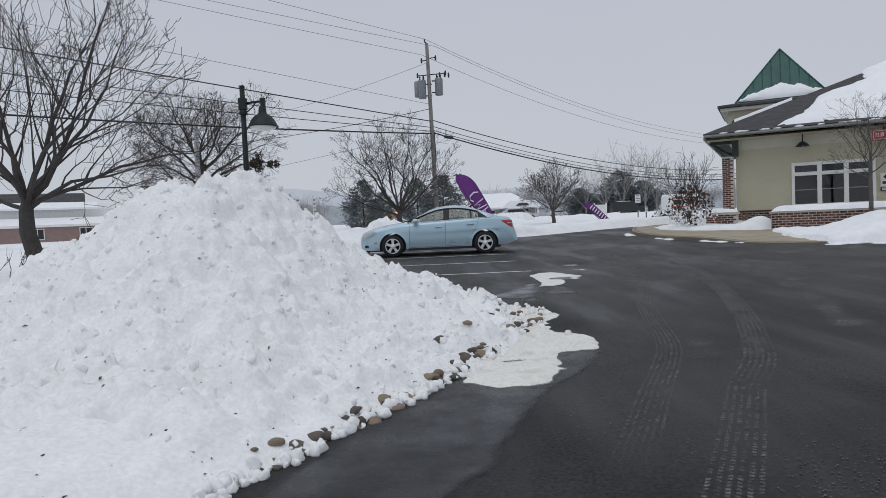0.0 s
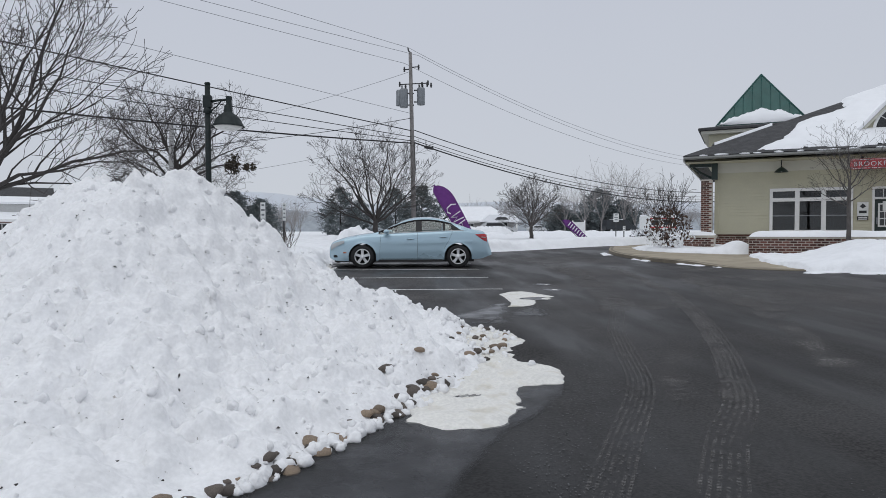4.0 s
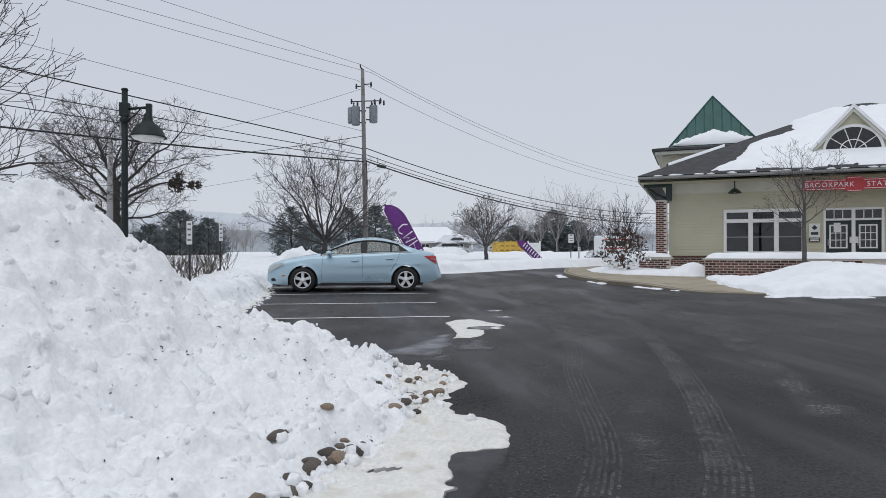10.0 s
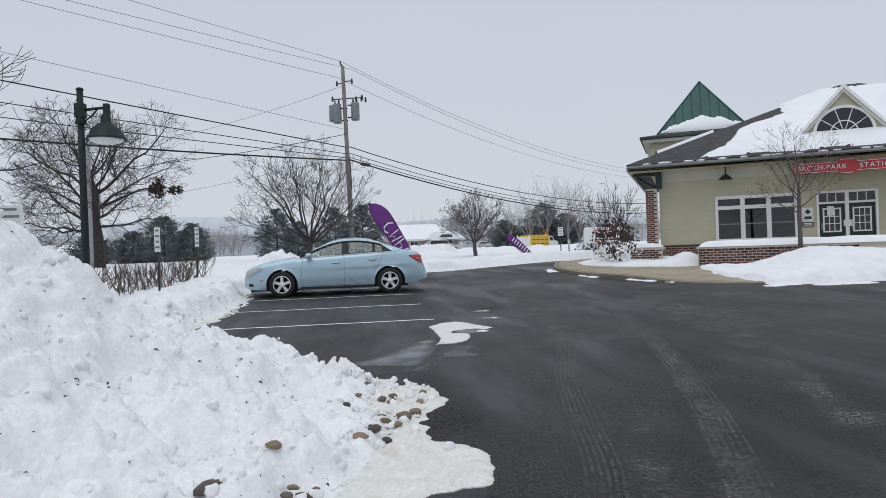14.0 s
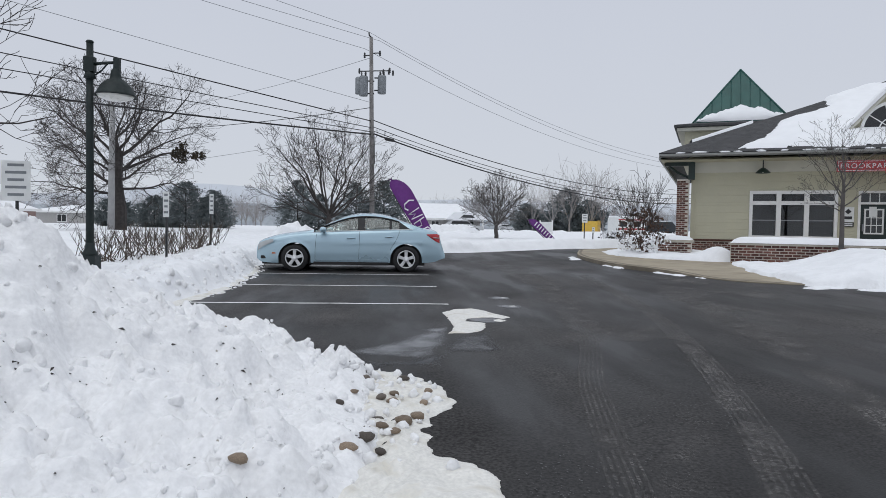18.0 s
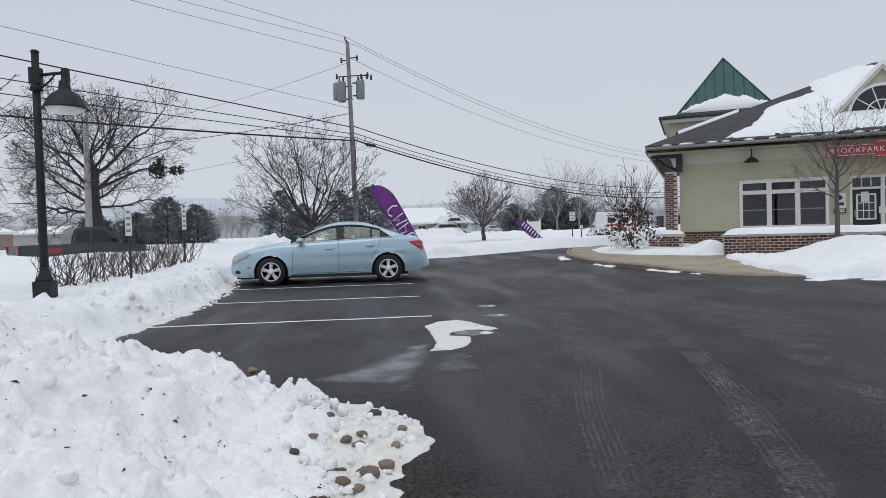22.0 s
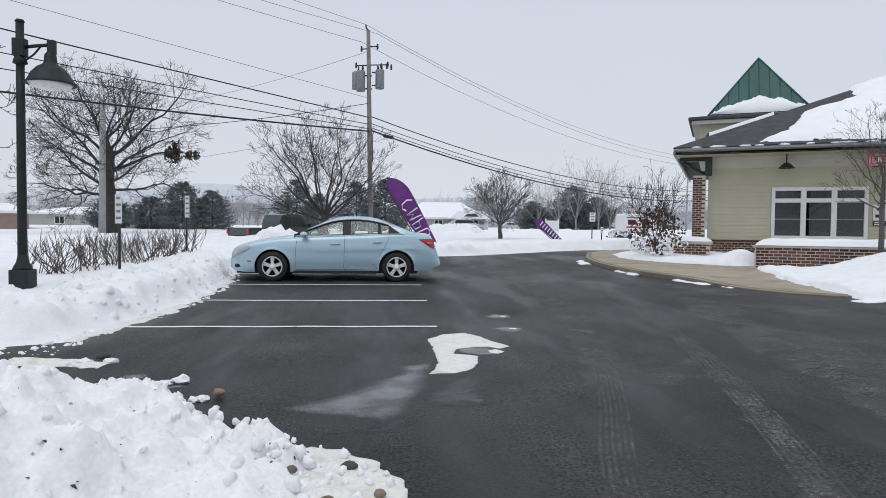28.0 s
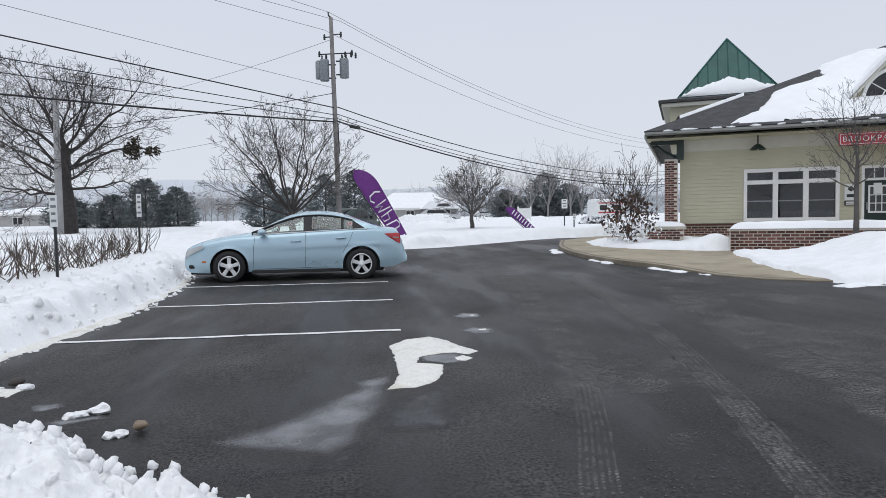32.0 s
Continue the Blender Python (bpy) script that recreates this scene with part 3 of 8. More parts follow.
def puddle(name, outline, lift, material, label, category, seed=1, thick=0.0, kind="structure", fineness=0.05, relief=0.0, fade=0.0, groove=0.0, ragged=1.0, soft=0.07):
    """A flat patch with a ragged rim; with thickness it swells towards its middle."""
    xs, ys = [p[0] for p in outline], [p[1] for p in outline]
    gx, gy = np.arange(min(xs) - 0.1, max(xs) + 0.1, fineness), np.arange(min(ys) - 0.1, max(ys) + 0.1, fineness)
    X, Yv = np.meshgrid(gx, gy)
    d = seg_distance(X, Yv, outline) + ragged * (0.05 * wob(X, Yv, 3.3, seed) + 0.03 * wob(X, Yv, 9.0, seed + 3))
    Zv = ground_z(X, Yv) + lift + thick * (1 - np.exp(-np.clip(-d, 0, 9) / soft)) + relief * wob(X, Yv, 6.0, seed) * np.clip(-d * 4, 0, 1)
    if groove:
        Zv = Zv + groove * np.sin((X * 0.9 - Yv * 0.45) * 125) * step(0.0, 0.5, wob(X, Yv, 0.9, seed + 5) + 0.35) * step(0.0, 0.1, -d)
    Zv = np.where(d > 0, ground_z(X, Yv) - 0.01, Zv)
    gy_, gx_ = np.gradient(d, fineness)
    size = np.maximum(np.hypot(gx_, gy_), 0.3)
    rim = (d > 0) & (d < fineness * 1.7)
    X = np.where(rim, X - d * gx_ / size ** 2, X)
    Yv = np.where(rim, Yv - d * gy_ / size ** 2, Yv)
    if not thick:
        Zv = np.where(rim, ground_z(X, Yv) + lift, Zv)
    nx, ny = X.shape[1], X.shape[0]
    idx = np.arange(nx * ny).reshape(ny, nx)
    V = np.stack([X, Yv, Zv], -1).reshape(-1, 3)
    keep = (d < fineness * 1.3).reshape(ny, nx)
    k = keep[:-1, :-1] & keep[:-1, 1:] & keep[1:, 1:] & keep[1:, :-1]
    quads = np.stack([idx[:-1, :-1], idx[:-1, 1:], idx[1:, 1:], idx[1:, :-1]], -1)[k]
    used = np.unique(quads)
    remap = np.zeros(nx * ny, int)
    remap[used] = np.arange(len(used))
    ob = raw(name, V[used].tolist(), remap[quads].tolist(), material, None, "", True)
    if fade:
        film = ob.data.attributes.new("film", "FLOAT", "POINT")
        film.data.foreach_set("value", step(0.0, fade, -d).reshape(-1)[used].astype(np.float32))
    return tagged(ob, label, category, kind=kind)


EDGE = [p for p in LOT if 12 < p[1] < 20.7 and p[0] < -1.5]
puddle("slush_edge", [(x - 0.25, y) for x, y in EDGE] + [(x + 0.03 + 0.05 * math.sin(y * 2.3), y) for x, y in EDGE[::-1]], 0.0, SLUSH, "thin icy slush along the foot of the snow bank", "slush", 15, 0.03, kind="", fineness=0.05, relief=0.008)
puddle("slush_sheet", [(-2.5, 11.45), (-1.8, 11.36), (-1.4, 11.22), (-1.42, 11.0), (-2.0, 11.05), (-2.4, 11.2)], 0.0, SLUSH, "scrap of dirty slush lying on the asphalt", "slush", 18, 0.05, kind="", fineness=0.04, relief=0.015)
puddle("ice_patch", [(1.72, 12.41), (1.89, 12.68), (2.19, 12.78), (2.3, 12.66), (2.47, 12.27), (2.61, 11.97), (2.48, 11.86), (2.37, 11.97), (2.19, 11.93), (2.0, 11.82), (1.97, 11.6), (2.2, 11.46),
                     (2.16, 11.17), (2.06, 10.9), (1.88, 10.74), (1.64, 10.71), (1.73, 11.01), (1.76, 11.34), (1.74, 11.87)],
       0.0, SLUSH, "melting patch of grainy ice on the asphalt", "ice patch", 4, 0.03, kind="", fineness=0.022, relief=0.006, ragged=0.35)
puddle("ice_patch", [(2.31, 11.74), (2.44, 11.83), (2.52, 11.68), (2.44, 11.56), (2.33, 11.6)], 0.0, SLUSH, "small melting scrap of ice on the asphalt", "ice patch", 5, 0.02, kind="", fineness=0.02, ragged=0.35)
puddle("ice_patch", [(2.83, 14.18), (2.95, 14.22), (2.97, 14.08), (2.86, 14.05)], 0.0, SLUSH, "small melting scrap of ice on the asphalt", "ice patch", 6, 0.015, kind="", fineness=0.02, ragged=0.3)
puddle("ice_patch", [(2.79, 13.15), (2.92, 13.17), (2.92, 13.06), (2.8, 13.05)], 0.0, SLUSH, "small melting scrap of ice on the asphalt", "ice patch", 7, 0.015, kind="", fineness=0.02, ragged=0.3)
for number, outline in enumerate(([(2.57, 14.08), (2.77, 14.36), (3.03, 14.25), (3.0, 13.96), (2.74, 13.86)], [(2.55, 13.1), (2.76, 13.29), (3.02, 13.15), (2.95, 12.85), (2.72, 12.81)],
                                  [(1.98, 11.62), (2.0, 11.85), (2.4, 12.0), (2.5, 11.7), (2.38, 11.48), (2.2, 11.44)], [(-1.16, 10.75), (-0.89, 10.78), (-0.78, 10.63), (-0.99, 10.5)],
                                  [(-0.85, 10.27), (-0.46, 10.45), (-0.33, 10.28), (-0.68, 10.14)])):
    puddle("meltwater", outline, 0.0046 + 0.0002 * number, MELT, "grey film of meltwater round a scrap of ice", "meltwater", 20 + number, fade=0.09, fineness=0.03, ragged=0.4)
puddle("meltwater", [(1.70, 11.46), (1.74, 11.05), (1.66, 10.6), (1.54, 10.0), (1.42, 9.45), (1.25, 9.32), (1.05, 9.38), (0.62, 9.5), (0.42, 9.66), (0.66, 9.86), (0.9, 10.1), (1.1, 10.4), (1.32, 10.76), (1.34, 11.0), (1.6, 11.15)], 0.006, MELT,
       "pale drying trail of meltwater across the asphalt", "meltwater", 9, fade=0.20, ragged=0.7)
puddle("meltwater", [(1.6, 10.4), (2.2, 10.95), (2.15, 9.7), (1.65, 9.6), (1.4, 9.0), (0.4, 8.95), (-0.1, 9.4), (0.5, 9.4), (1.1, 9.3), (1.45, 9.6)], 0.0042, DAMP,
       "dark wet film of meltwater beside the ice", "meltwater", 29, fade=0.25)
puddle("meltwater", [(1.50, 5.98), (1.31, 5.5), (0.95, 4.91), (0.73, 4.52), (0.42, 3.72), (0.21, 3.24), (-0.1, 2.7), (-0.6, 2.0), (-1.4, 1.0), (-1.9, 0.4), (-0.8, 3.4), (-0.4, 4.2), (0.1, 5.1), (1.0, 6.2)], 0.005, DAMP,
       "dark wet film of meltwater along the snow pile", "meltwater", 2, fade=0.08, ragged=0.6)

# ---- tyre marks and worn patches on the asphalt ----
def tread_mark(line, half, label):
    """A tyre's print: a strip that carries the way across it and along it for its material."""
    V, Fc, across, along, film = [], [], [], [], []
    run = 0.0
    for i, p in enumerate(line):
        d = (line[min(i + 1, len(line) - 1)] - line[max(i - 1, 0)]).normalized()
        w = Vector((-d.y, d.x)) * half
        run += (p - line[i - 1]).length if i else 0.0
        end = min(1.0, i / 5, (len(line) - 1 - i) / 5)
        for k in range(5):
            q = p + w * (k / 2 - 1)
            V.append((q.x, q.y, gz(q.x, q.y) + 0.0042))
            across.append(k / 4)
            along.append(run)
            film.append(end)
        if i:
            a = i * 5
            Fc += [(a - 5 + k, a - 4 + k, a + 1 + k, a + k) for k in range(4)]
    ob = raw("tyre_mark", V, Fc, TREAD)
    for name, values in (("across", across), ("along", along), ("film", film)):
        ob.data.attributes.new(name, "FLOAT", "POINT").data.foreach_set("value", np.array(values, np.float32))
    return tagged(ob, label, "tyre mark", "tyre marks on the asphalt", kind="structure")


def curve(points, n=8):
    out = []
    for i in range(len(points) - 1):
        p0, p1, p2, p3 = (Vector(points[max(min(j, len(points) - 1), 0)]) for j in (i - 1, i, i + 1, i + 2))
        for s in range(n):
            u = s / n
            out.append(0.5 * (2 * p1 + (p2 - p0) * u + (2 * p0 - 5 * p1 + 4 * p2 - p3) * u * u + (3 * p1 - p0 - 3 * p2 + p3) * u ** 3))
    return out + [Vector(points[-1])]


OUTER = curve([(0.6, 1.6), (1.15, 2.7), (1.72, 3.8), (2.15, 4.65), (2.63, 5.45), (3.09, 6.55), (3.3, 7.1), (3.76, 8.45), (4.16, 9.8), (4.33, 10.5), (4.6, 11.6), (4.85, 13.0), (5.2, 15.5), (5.6, 19.0)])
INNER = curve([(0.9, 3.2), (1.5, 4.6), (2.05, 5.9), (2.35, 7.2), (2.65, 8.5), (3.05, 9.8), (3.45, 11.4), (3.8, 13.8), (4.1, 16.5), (4.3, 19.0)])


def worn_lane(line, half, seed):
    """Where wheels have polished the binder off: a pale strip with worn edges."""
    left, right = [], []
    for i, p in enumerate(line):
        d = (line[min(i + 1, len(line) - 1)] - line[max(i - 1, 0)]).normalized()
        w = Vector((-d.y, d.x)) * half
        left.append(tuple(p + w))
        right.append(tuple(p - w))
    puddle("worn_lane", left + right[::-1], 0.0022 + 0.0002 * (seed % 5), WORN, "pale strip of asphalt worn by wheels", "worn asphalt", seed, fade=0.16)


worn_lane(OUTER[30::3], 0.17, 11)
worn_lane([p + Vector((0.95, -0.1)) for p in OUTER[40:96:3]], 0.22, 14)
worn_lane(INNER[42::3], 0.30, 12)
for number, outline in enumerate((
        [(3.27, 11.9), (3.84, 11.8), (3.6, 10.9), (3.27, 10.0), (2.98, 9.44), (2.75, 8.5), (2.62, 7.9), (2.5, 7.2), (2.3, 6.6), (2.1, 5.8), (1.9, 5.2), (1.8, 5.5), (2.02, 6.3), (2.3, 7.65), (2.5, 8.6), (2.85, 9.5), (3.03, 11.0)],
        [(3.5, 11.15), (4.3, 11.7), (4.5, 11.2), (4.22, 10.35), (3.85, 10.1), (3.5, 10.2), (3.35, 10.5)],
        [(2.95, 7.62), (3.2, 7.8), (3.12, 7.2), (2.82, 6.73), (2.48, 5.7), (2.3, 5.35), (2.0, 5.4), (2.25, 6.5), (2.62, 7.0)],
        [(3.35, 9.48), (3.76, 9.6), (3.69, 9.3), (3.4, 9.0), (3.2, 9.19)],
        [(6.57, 14.85), (7.85, 14.54), (7.9, 13.34), (7.09, 13.2)],
        [(6.6, 18.2), (7.1, 18.3), (7.5, 17.4), (7.6, 15.8), (7.0, 15.4), (6.8, 16.6)],
        [(3.65, 23.34), (4.6, 24.0), (4.9, 20.0), (4.6, 16.5), (4.1, 13.9), (3.75, 16.2)],
        [(5.4, 13.6), (6.4, 16.2), (6.9, 14.9), (6.3, 13.2), (5.9, 12.8)],
        [(4.9, 10.9), (5.4, 13.0), (6.1, 13.4), (6.6, 11.8), (6.0, 10.2), (5.2, 9.4)])):
    puddle("worn_patch", outline, 0.0031 + 0.0001 * number, WORN, "pale streaky patch of worn asphalt", "worn asphalt", 16 + number, fade=0.22, fineness=0.06)
tread_mark(OUTER, 0.135, "pale tyre print curving along the drive")
tread_mark(INNER[:52], 0.12, "pale tyre print curving along the drive")


def worn_grit(count, seed):
    """Small pale flecks where the binder has worn off, in streaks along the drive."""
    r = random.Random(seed)
    V, Fc = [], []
    tries = 0
    while len(Fc) < count and tries < count * 30:
        tries += 1
        y = 2.5 + 16 * r.random() ** 1.5
        x = r.uniform(0.8, 9.5)
        lane = x - 0.30 * y
        dens = noise.noise(Vector((lane * 1.1, y * 0.28, seed))) + 0.6 * noise.noise(Vector((lane * 3.2, y * 1.0, seed + 4)))
        dens += 0.35 * math.exp(-((lane - 0.45) / 0.9) ** 2)
        if dens < 0.22 + 0.35 * r.random():
            continue
        s = r.uniform(0.003, 0.007)
        a = r.uniform(0, 6.28)
        j = len(V)
        for k in range(4):
            b = a + k * 1.57 + r.uniform(-0.3, 0.3)
            q = s * r.uniform(0.7, 1.3)
            px, py = x + q * math.cos(b), y + q * 1.3 * math.sin(b)
            V.append((px, py, gz(px, py) + 0.0045))
        Fc.append((j, j + 1, j + 2, j + 3))
    return tagged(raw("worn_grit", V, Fc, SALT), "pale worn grit in the asphalt", "worn asphalt", kind="stuff")


worn_grit(9000, 2)


# ---- the ploughed snow pile ----
def smin(a, b, k):
    h = np.clip(0.5 + 0.5 * (b - a) / k, 0, 1)
    return b * (1 - h) + a * h - k * h * (1 - h)


pit_rng = random.Random(44)
PITS = [(pit_rng.uniform(-4.0, 1.0), pit_rng.uniform(3.6, 8.4), pit_rng.uniform(0.07, 0.17), pit_rng.uniform(0.035, 0.09)) for k in range(190)]


def pile_height(x, y, rough=True):
    """Height of the pile over the ground; below nought outside its foot."""
    d1 = ((y - 3.4) * 0.5 - (x + 0.83) * 0.866)
    d1 = d1 + 0.10 * wob(x, y, 1.1, 11.0) + 0.06 * wob(x, y, 3.0, 12.0)
    front = 0.138 * np.clip(d1, 0, 4) ** 2.54 + 0.22 * step(0.0, 0.35, d1) * (1 - step(6.2, 7.6, y)) + np.where(d1 < 0, d1, 0)
    away = np.hypot((x + 2.22) * np.where(x < -2.22, 0.87, 1.0), (y - 7.16) * 0.92)
    cone = 1.65 * np.exp(-(away / 1.8) ** 1.86) + 0.10
    cone = np.maximum(cone, (0.30 + 0.06 * wob(x, y, 0.8, 15.0)) * step(0.0, 0.6, d1))
    back_edge = 9.20 + 0.05 * np.clip(-x, 0, 4) - 0.5 * np.clip(x, 0, 2)
    d2 = back_edge - y + 0.16 * wob(x, y, 1.5, 13.0) + 0.06 * wob(x, y, 5.0, 14.0)
    back = 0.79 * d2
    tip = 1.1 * (0.92 - x) + 0.10 * wob(x, y, 2.2, 16.0)
    spike = 0.16 * np.exp(-((x + 1.92) / 0.12) ** 2) * np.exp(-((y - 7.3) / 0.25) ** 2)
    h = smin(smin(smin(front, back, 0.2), cone, 0.2), tip, 0.2) + spike
    if rough:
        up = step(0.02, 0.25, h)
        calm = 1 - 0.8 * step(0.0, 0.8, -(x + 0.5)) * (1 - step(3.2, 4.4, y))
        wx, wy = x + 0.06 * wob(x, y, 4.0, 31.0), y + 0.06 * wob(x, y, 4.0, 32.0)
        h = h + up * calm * (0.16 * (domes(wx, wy, 2.3, 21.0) - 0.45) + 0.095 * (domes(wx, wy, 4.6, 22.0, 0.7) - 0.35) + 0.055 * (domes(wx, wy, 9.0, 25.0, 0.7) - 0.35)
                             + 0.036 * (domes(wx, wy, 14.0, 28.0, 0.8) - 0.35) - 0.05 * np.abs(wob(x, y, 3.1, 26.0)) + 0.04 + 0.04 * wob(x, y, 1.7, 23.0) + 0.018 * wob(x, y, 14.0, 24.0))
        for px, py, depth, size in PITS:
            h = h - up * depth * np.exp(-((x - px) ** 2 + (y - py) ** 2) / size ** 2)
    return h


def pile_z(x, y):
    return ground_z(x, y) + np.maximum(pile_height(x, y), -0.05)


pile_ob = sheet("snow_pile", np.concatenate([np.arange(-9.0, -4.2, 0.08), np.arange(-4.2, 1.7, 0.024)]), np.concatenate([np.arange(0.4, 3.2, 0.06), np.arange(3.2, 8.6, 0.024), np.arange(8.6, 11.2, 0.035)]), pile_z, PILE)
tagged(pile_ob, "tall heap of ploughed snow, lumpy and flecked with dirt", "snow pile")

PILE_APRON = [(0.20, 5.03), (0.45, 4.85), (0.68, 4.87), (0.87, 5.02), (1.01, 5.26), (1.08, 5.75), (1.15, 5.9), (1.45, 6.05), (1.56, 6.25), (1.42, 6.63), (1.28, 6.8), (1.18, 7.0), (1.2, 7.3), (1.3, 7.58), (1.43, 7.9),
              (1.4, 8.3), (1.25, 8.55), (1.07, 8.75), (0.72, 8.94), (0.5, 9.0), (0.45, 8.0), (0.6, 7.0), (0.35, 6.1), (0.2, 5.5)]
puddle("slush_sheet", PILE_APRON, 0.0, SLUSH, "thin sheet of dirty slush melting at the foot of the pile", "slush", 12, 0.03, kind="", fineness=0.014, relief=0.026, groove=0.006, ragged=1.0)
rng = random.Random(5)


def stone_mesh(seed):
    r = random.Random(seed)
    bm = bmesh.new()
    bmesh.ops.create_icosphere(bm, subdivisions=2, radius=1.0)
    for v in bm.verts:
        v.co *= 1 + 0.34 * noise.noise(v.co * 1.1 + Vector((seed * 3.1, 0, 0)))
        v.co.z *= 0.62
        v.co.x *= 1.25
    for f in bm.faces:
        f.smooth = True
    me = bpy.data.meshes.new("stone")
    bm.to_mesh(me)
    bm.free()
    me.materials.append(TAN_STONE if seed % 3 == 2 else STONE)
    return me


STONES = [stone_mesh(i) for i in range(9)]
SPOTS = []
for i in range(210):
    u = rng.random()
    if i < 40:
        x, y = 0.72 + 0.62 * rng.random(), 6.3 + 1.9 * rng.random()
    else:
        x, y = -0.9 + 1.4 * u + rng.uniform(-0.05, 0.05), 3.42 + 2.4 * u + rng.uniform(-0.02, 0.22)
    h = float(pile_height(np.array([x]), np.array([y]), False)[0])
    if -0.1 < h < 0.16:
        SPOTS.append((x, y, max(h, 0)))
rng.shuffle(SPOTS)
for x, y, h in SPOTS[:70]:
    s = rng.choice((0.018, 0.024, 0.03, 0.04, 0.05, 0.06))
    ob = new("stone", rng.choice(STONES))
    ob.matrix_world = Matrix.Translation((x, y, gz(x, y) + h - s * 0.05)) @ pose(0, 0, 0, rng.uniform(-15, 15), rng.uniform(-15, 15), rng.uniform(0, 360)) @ Matrix.Diagonal((s, s, s, 1))
    tagged(ob, "rounded brown river stone at the edge of the snow", "stone", "river stones by the snow pile")
for x, y, s in ((-1.52, 11.34, 0.08), (-0.05, 9.98, 0.075), (0.05, 5.72, 0.085), (0.3, 6.1, 0.055), (0.15, 5.40, 0.05), (0.24, 5.36, 0.06), (0.35, 5.68, 0.05), (0.64, 6.62, 0.045), (-0.04, 5.04, 0.06),
                (0.63, 7.6, 0.05), (0.72, 7.8, 0.04), (0.91, 7.91, 0.05), (1.0, 8.0, 0.045), (0.99, 7.80, 0.055), (0.92, 7.26, 0.05), (1.06, 7.34, 0.075), (1.0, 7.15, 0.045), (0.83, 6.88, 0.075),
                (0.92, 6.80, 0.05), (1.15, 7.44, 0.06), (1.26, 8.06, 0.05), (1.21, 7.76, 0.045), (1.08, 8.44, 0.06), (0.78, 8.26, 0.05)):
    s *= 0.66
    h = max(float(pile_height(np.array([x]), np.array([y]), True)[0]), 0)
    ob = new("stone", rng.choice(STONES))
    ob.matrix_world = Matrix.Translation((x, y, gz(x, y) + max(h, 0.03) + s * 0.28)) @ pose(0, 0, 0, 0, 0, rng.uniform(0, 360)) @ Matrix.Diagonal((s, s, s, 1))
    tagged(ob, "rounded brown river stone at the edge of the snow", "stone", "river stones by the snow pile")


def clod(seed, cuts=2):
    bm = bmesh.new()
    bmesh.ops.create_icosphere(bm, subdivisions=cuts, radius=1.0)
    for v in bm.verts:
        v.co *= 1 + 0.55 * noise.noise(v.co * 1.5 + Vector((seed * 5.3, 1, 0))) + 0.22 * noise.noise(v.co * 3.6 + Vector((seed * 2.3, 4, 0)))
        v.co.z *= 0.72
    for f in bm.faces:
        f.smooth = True
    return bm


def clod_heap():
    """Loose clods that rolled over the pile, one mesh."""
    r = random.Random(8)
    V, Fc = [], []
    shapes = []
    for i in range(12):
        bm = clod(i, 1 if i < 6 else 2)
        shapes.append(([v.co.copy() for v in bm.verts], [tuple(v.index for v in f.verts) for f in bm.faces]))
        bm.free()
    made = 0
    while made < 1300:
        x, y = r.uniform(-5.0, 1.4), r.uniform(3.4, 9.8)
        h = float(pile_height(np.array([x]), np.array([y]), True)[0])
        if h < 0.02 or (x < -0.6 and y < 4.2 and r.random() < 0.9):
            continue
        s = r.choice((0.010, 0.013, 0.017, 0.022, 0.03, 0.04))
        co, fs = shapes[6 + r.randrange(6)]
        m = Matrix.Translation((x, y, gz(x, y) + h - s * 0.1)) @ Euler((r.random() * 6, r.random() * 6, r.random() * 6)).to_matrix().to_4x4() @ Matrix.Scale(s, 4)
        k = len(V)
        V += [m @ c for c in co]
        Fc += [tuple(j + k for j in f) for f in fs]
        made += 1
    made = 0
    while made < 420:
        u = r.uniform(-1.2, 1.0)
        x, y = -0.86 + 1.42 * u + r.uniform(-0.1, 0.02), 3.38 + 2.42 * u + r.uniform(-0.02, 0.12)
        h = float(pile_height(np.array([x]), np.array([y]), True)[0])
        if not -0.10 < h < 0.22:
            continue
        s = r.choice((0.014, 0.02, 0.028, 0.036, 0.05))
        co, fs = shapes[6 + r.randrange(6)]
        m = Matrix.Translation((x, y, gz(x, y) + max(h, 0) + s * 0.25)) @ Euler((r.random() * 6, r.random() * 6, r.random() * 6)).to_matrix().to_4x4() @ Matrix.Scale(s, 4)
        k = len(V)
        V += [m @ c for c in co]
        Fc += [tuple(j + k for j in f) for f in fs]
        made += 1
    for i in range(170):
        x, y = (r.gauss(-0.10, 0.25), r.gauss(9.05, 0.10)) if i < 70 else (r.uniform(0.55, 1.32), r.uniform(6.5, 8.85))
        s = r.choice((0.025, 0.035, 0.045)) if i < 70 else r.choice((0.014, 0.02, 0.03, 0.045))
        h = max(float(pile_height(np.array([x]), np.array([y]), True)[0]), 0)
        if i >= 70 and seg_distance(np.array([x]), np.array([y]), PILE_APRON)[0] > -0.05:
            continue
        co, fs = shapes[6 + r.randrange(6)]
        m = Matrix.Translation((x, y, gz(x, y) + h + (0.02 if i < 70 else 0.028))) @ Euler((r.random() * 6, r.random() * 6, r.random() * 6)).to_matrix().to_4x4() @ Matrix.Scale(s, 4)
        k = len(V)
        V += [m @ c for c in co]
        Fc += [tuple(j + k for j in f) for f in fs]
    ob = raw("snow_clods", V, Fc, PILE, None, "", True)
    return tagged(ob, "loose clods of snow scattered over the pile", "snow clods", kind="stuff")


clod_heap()


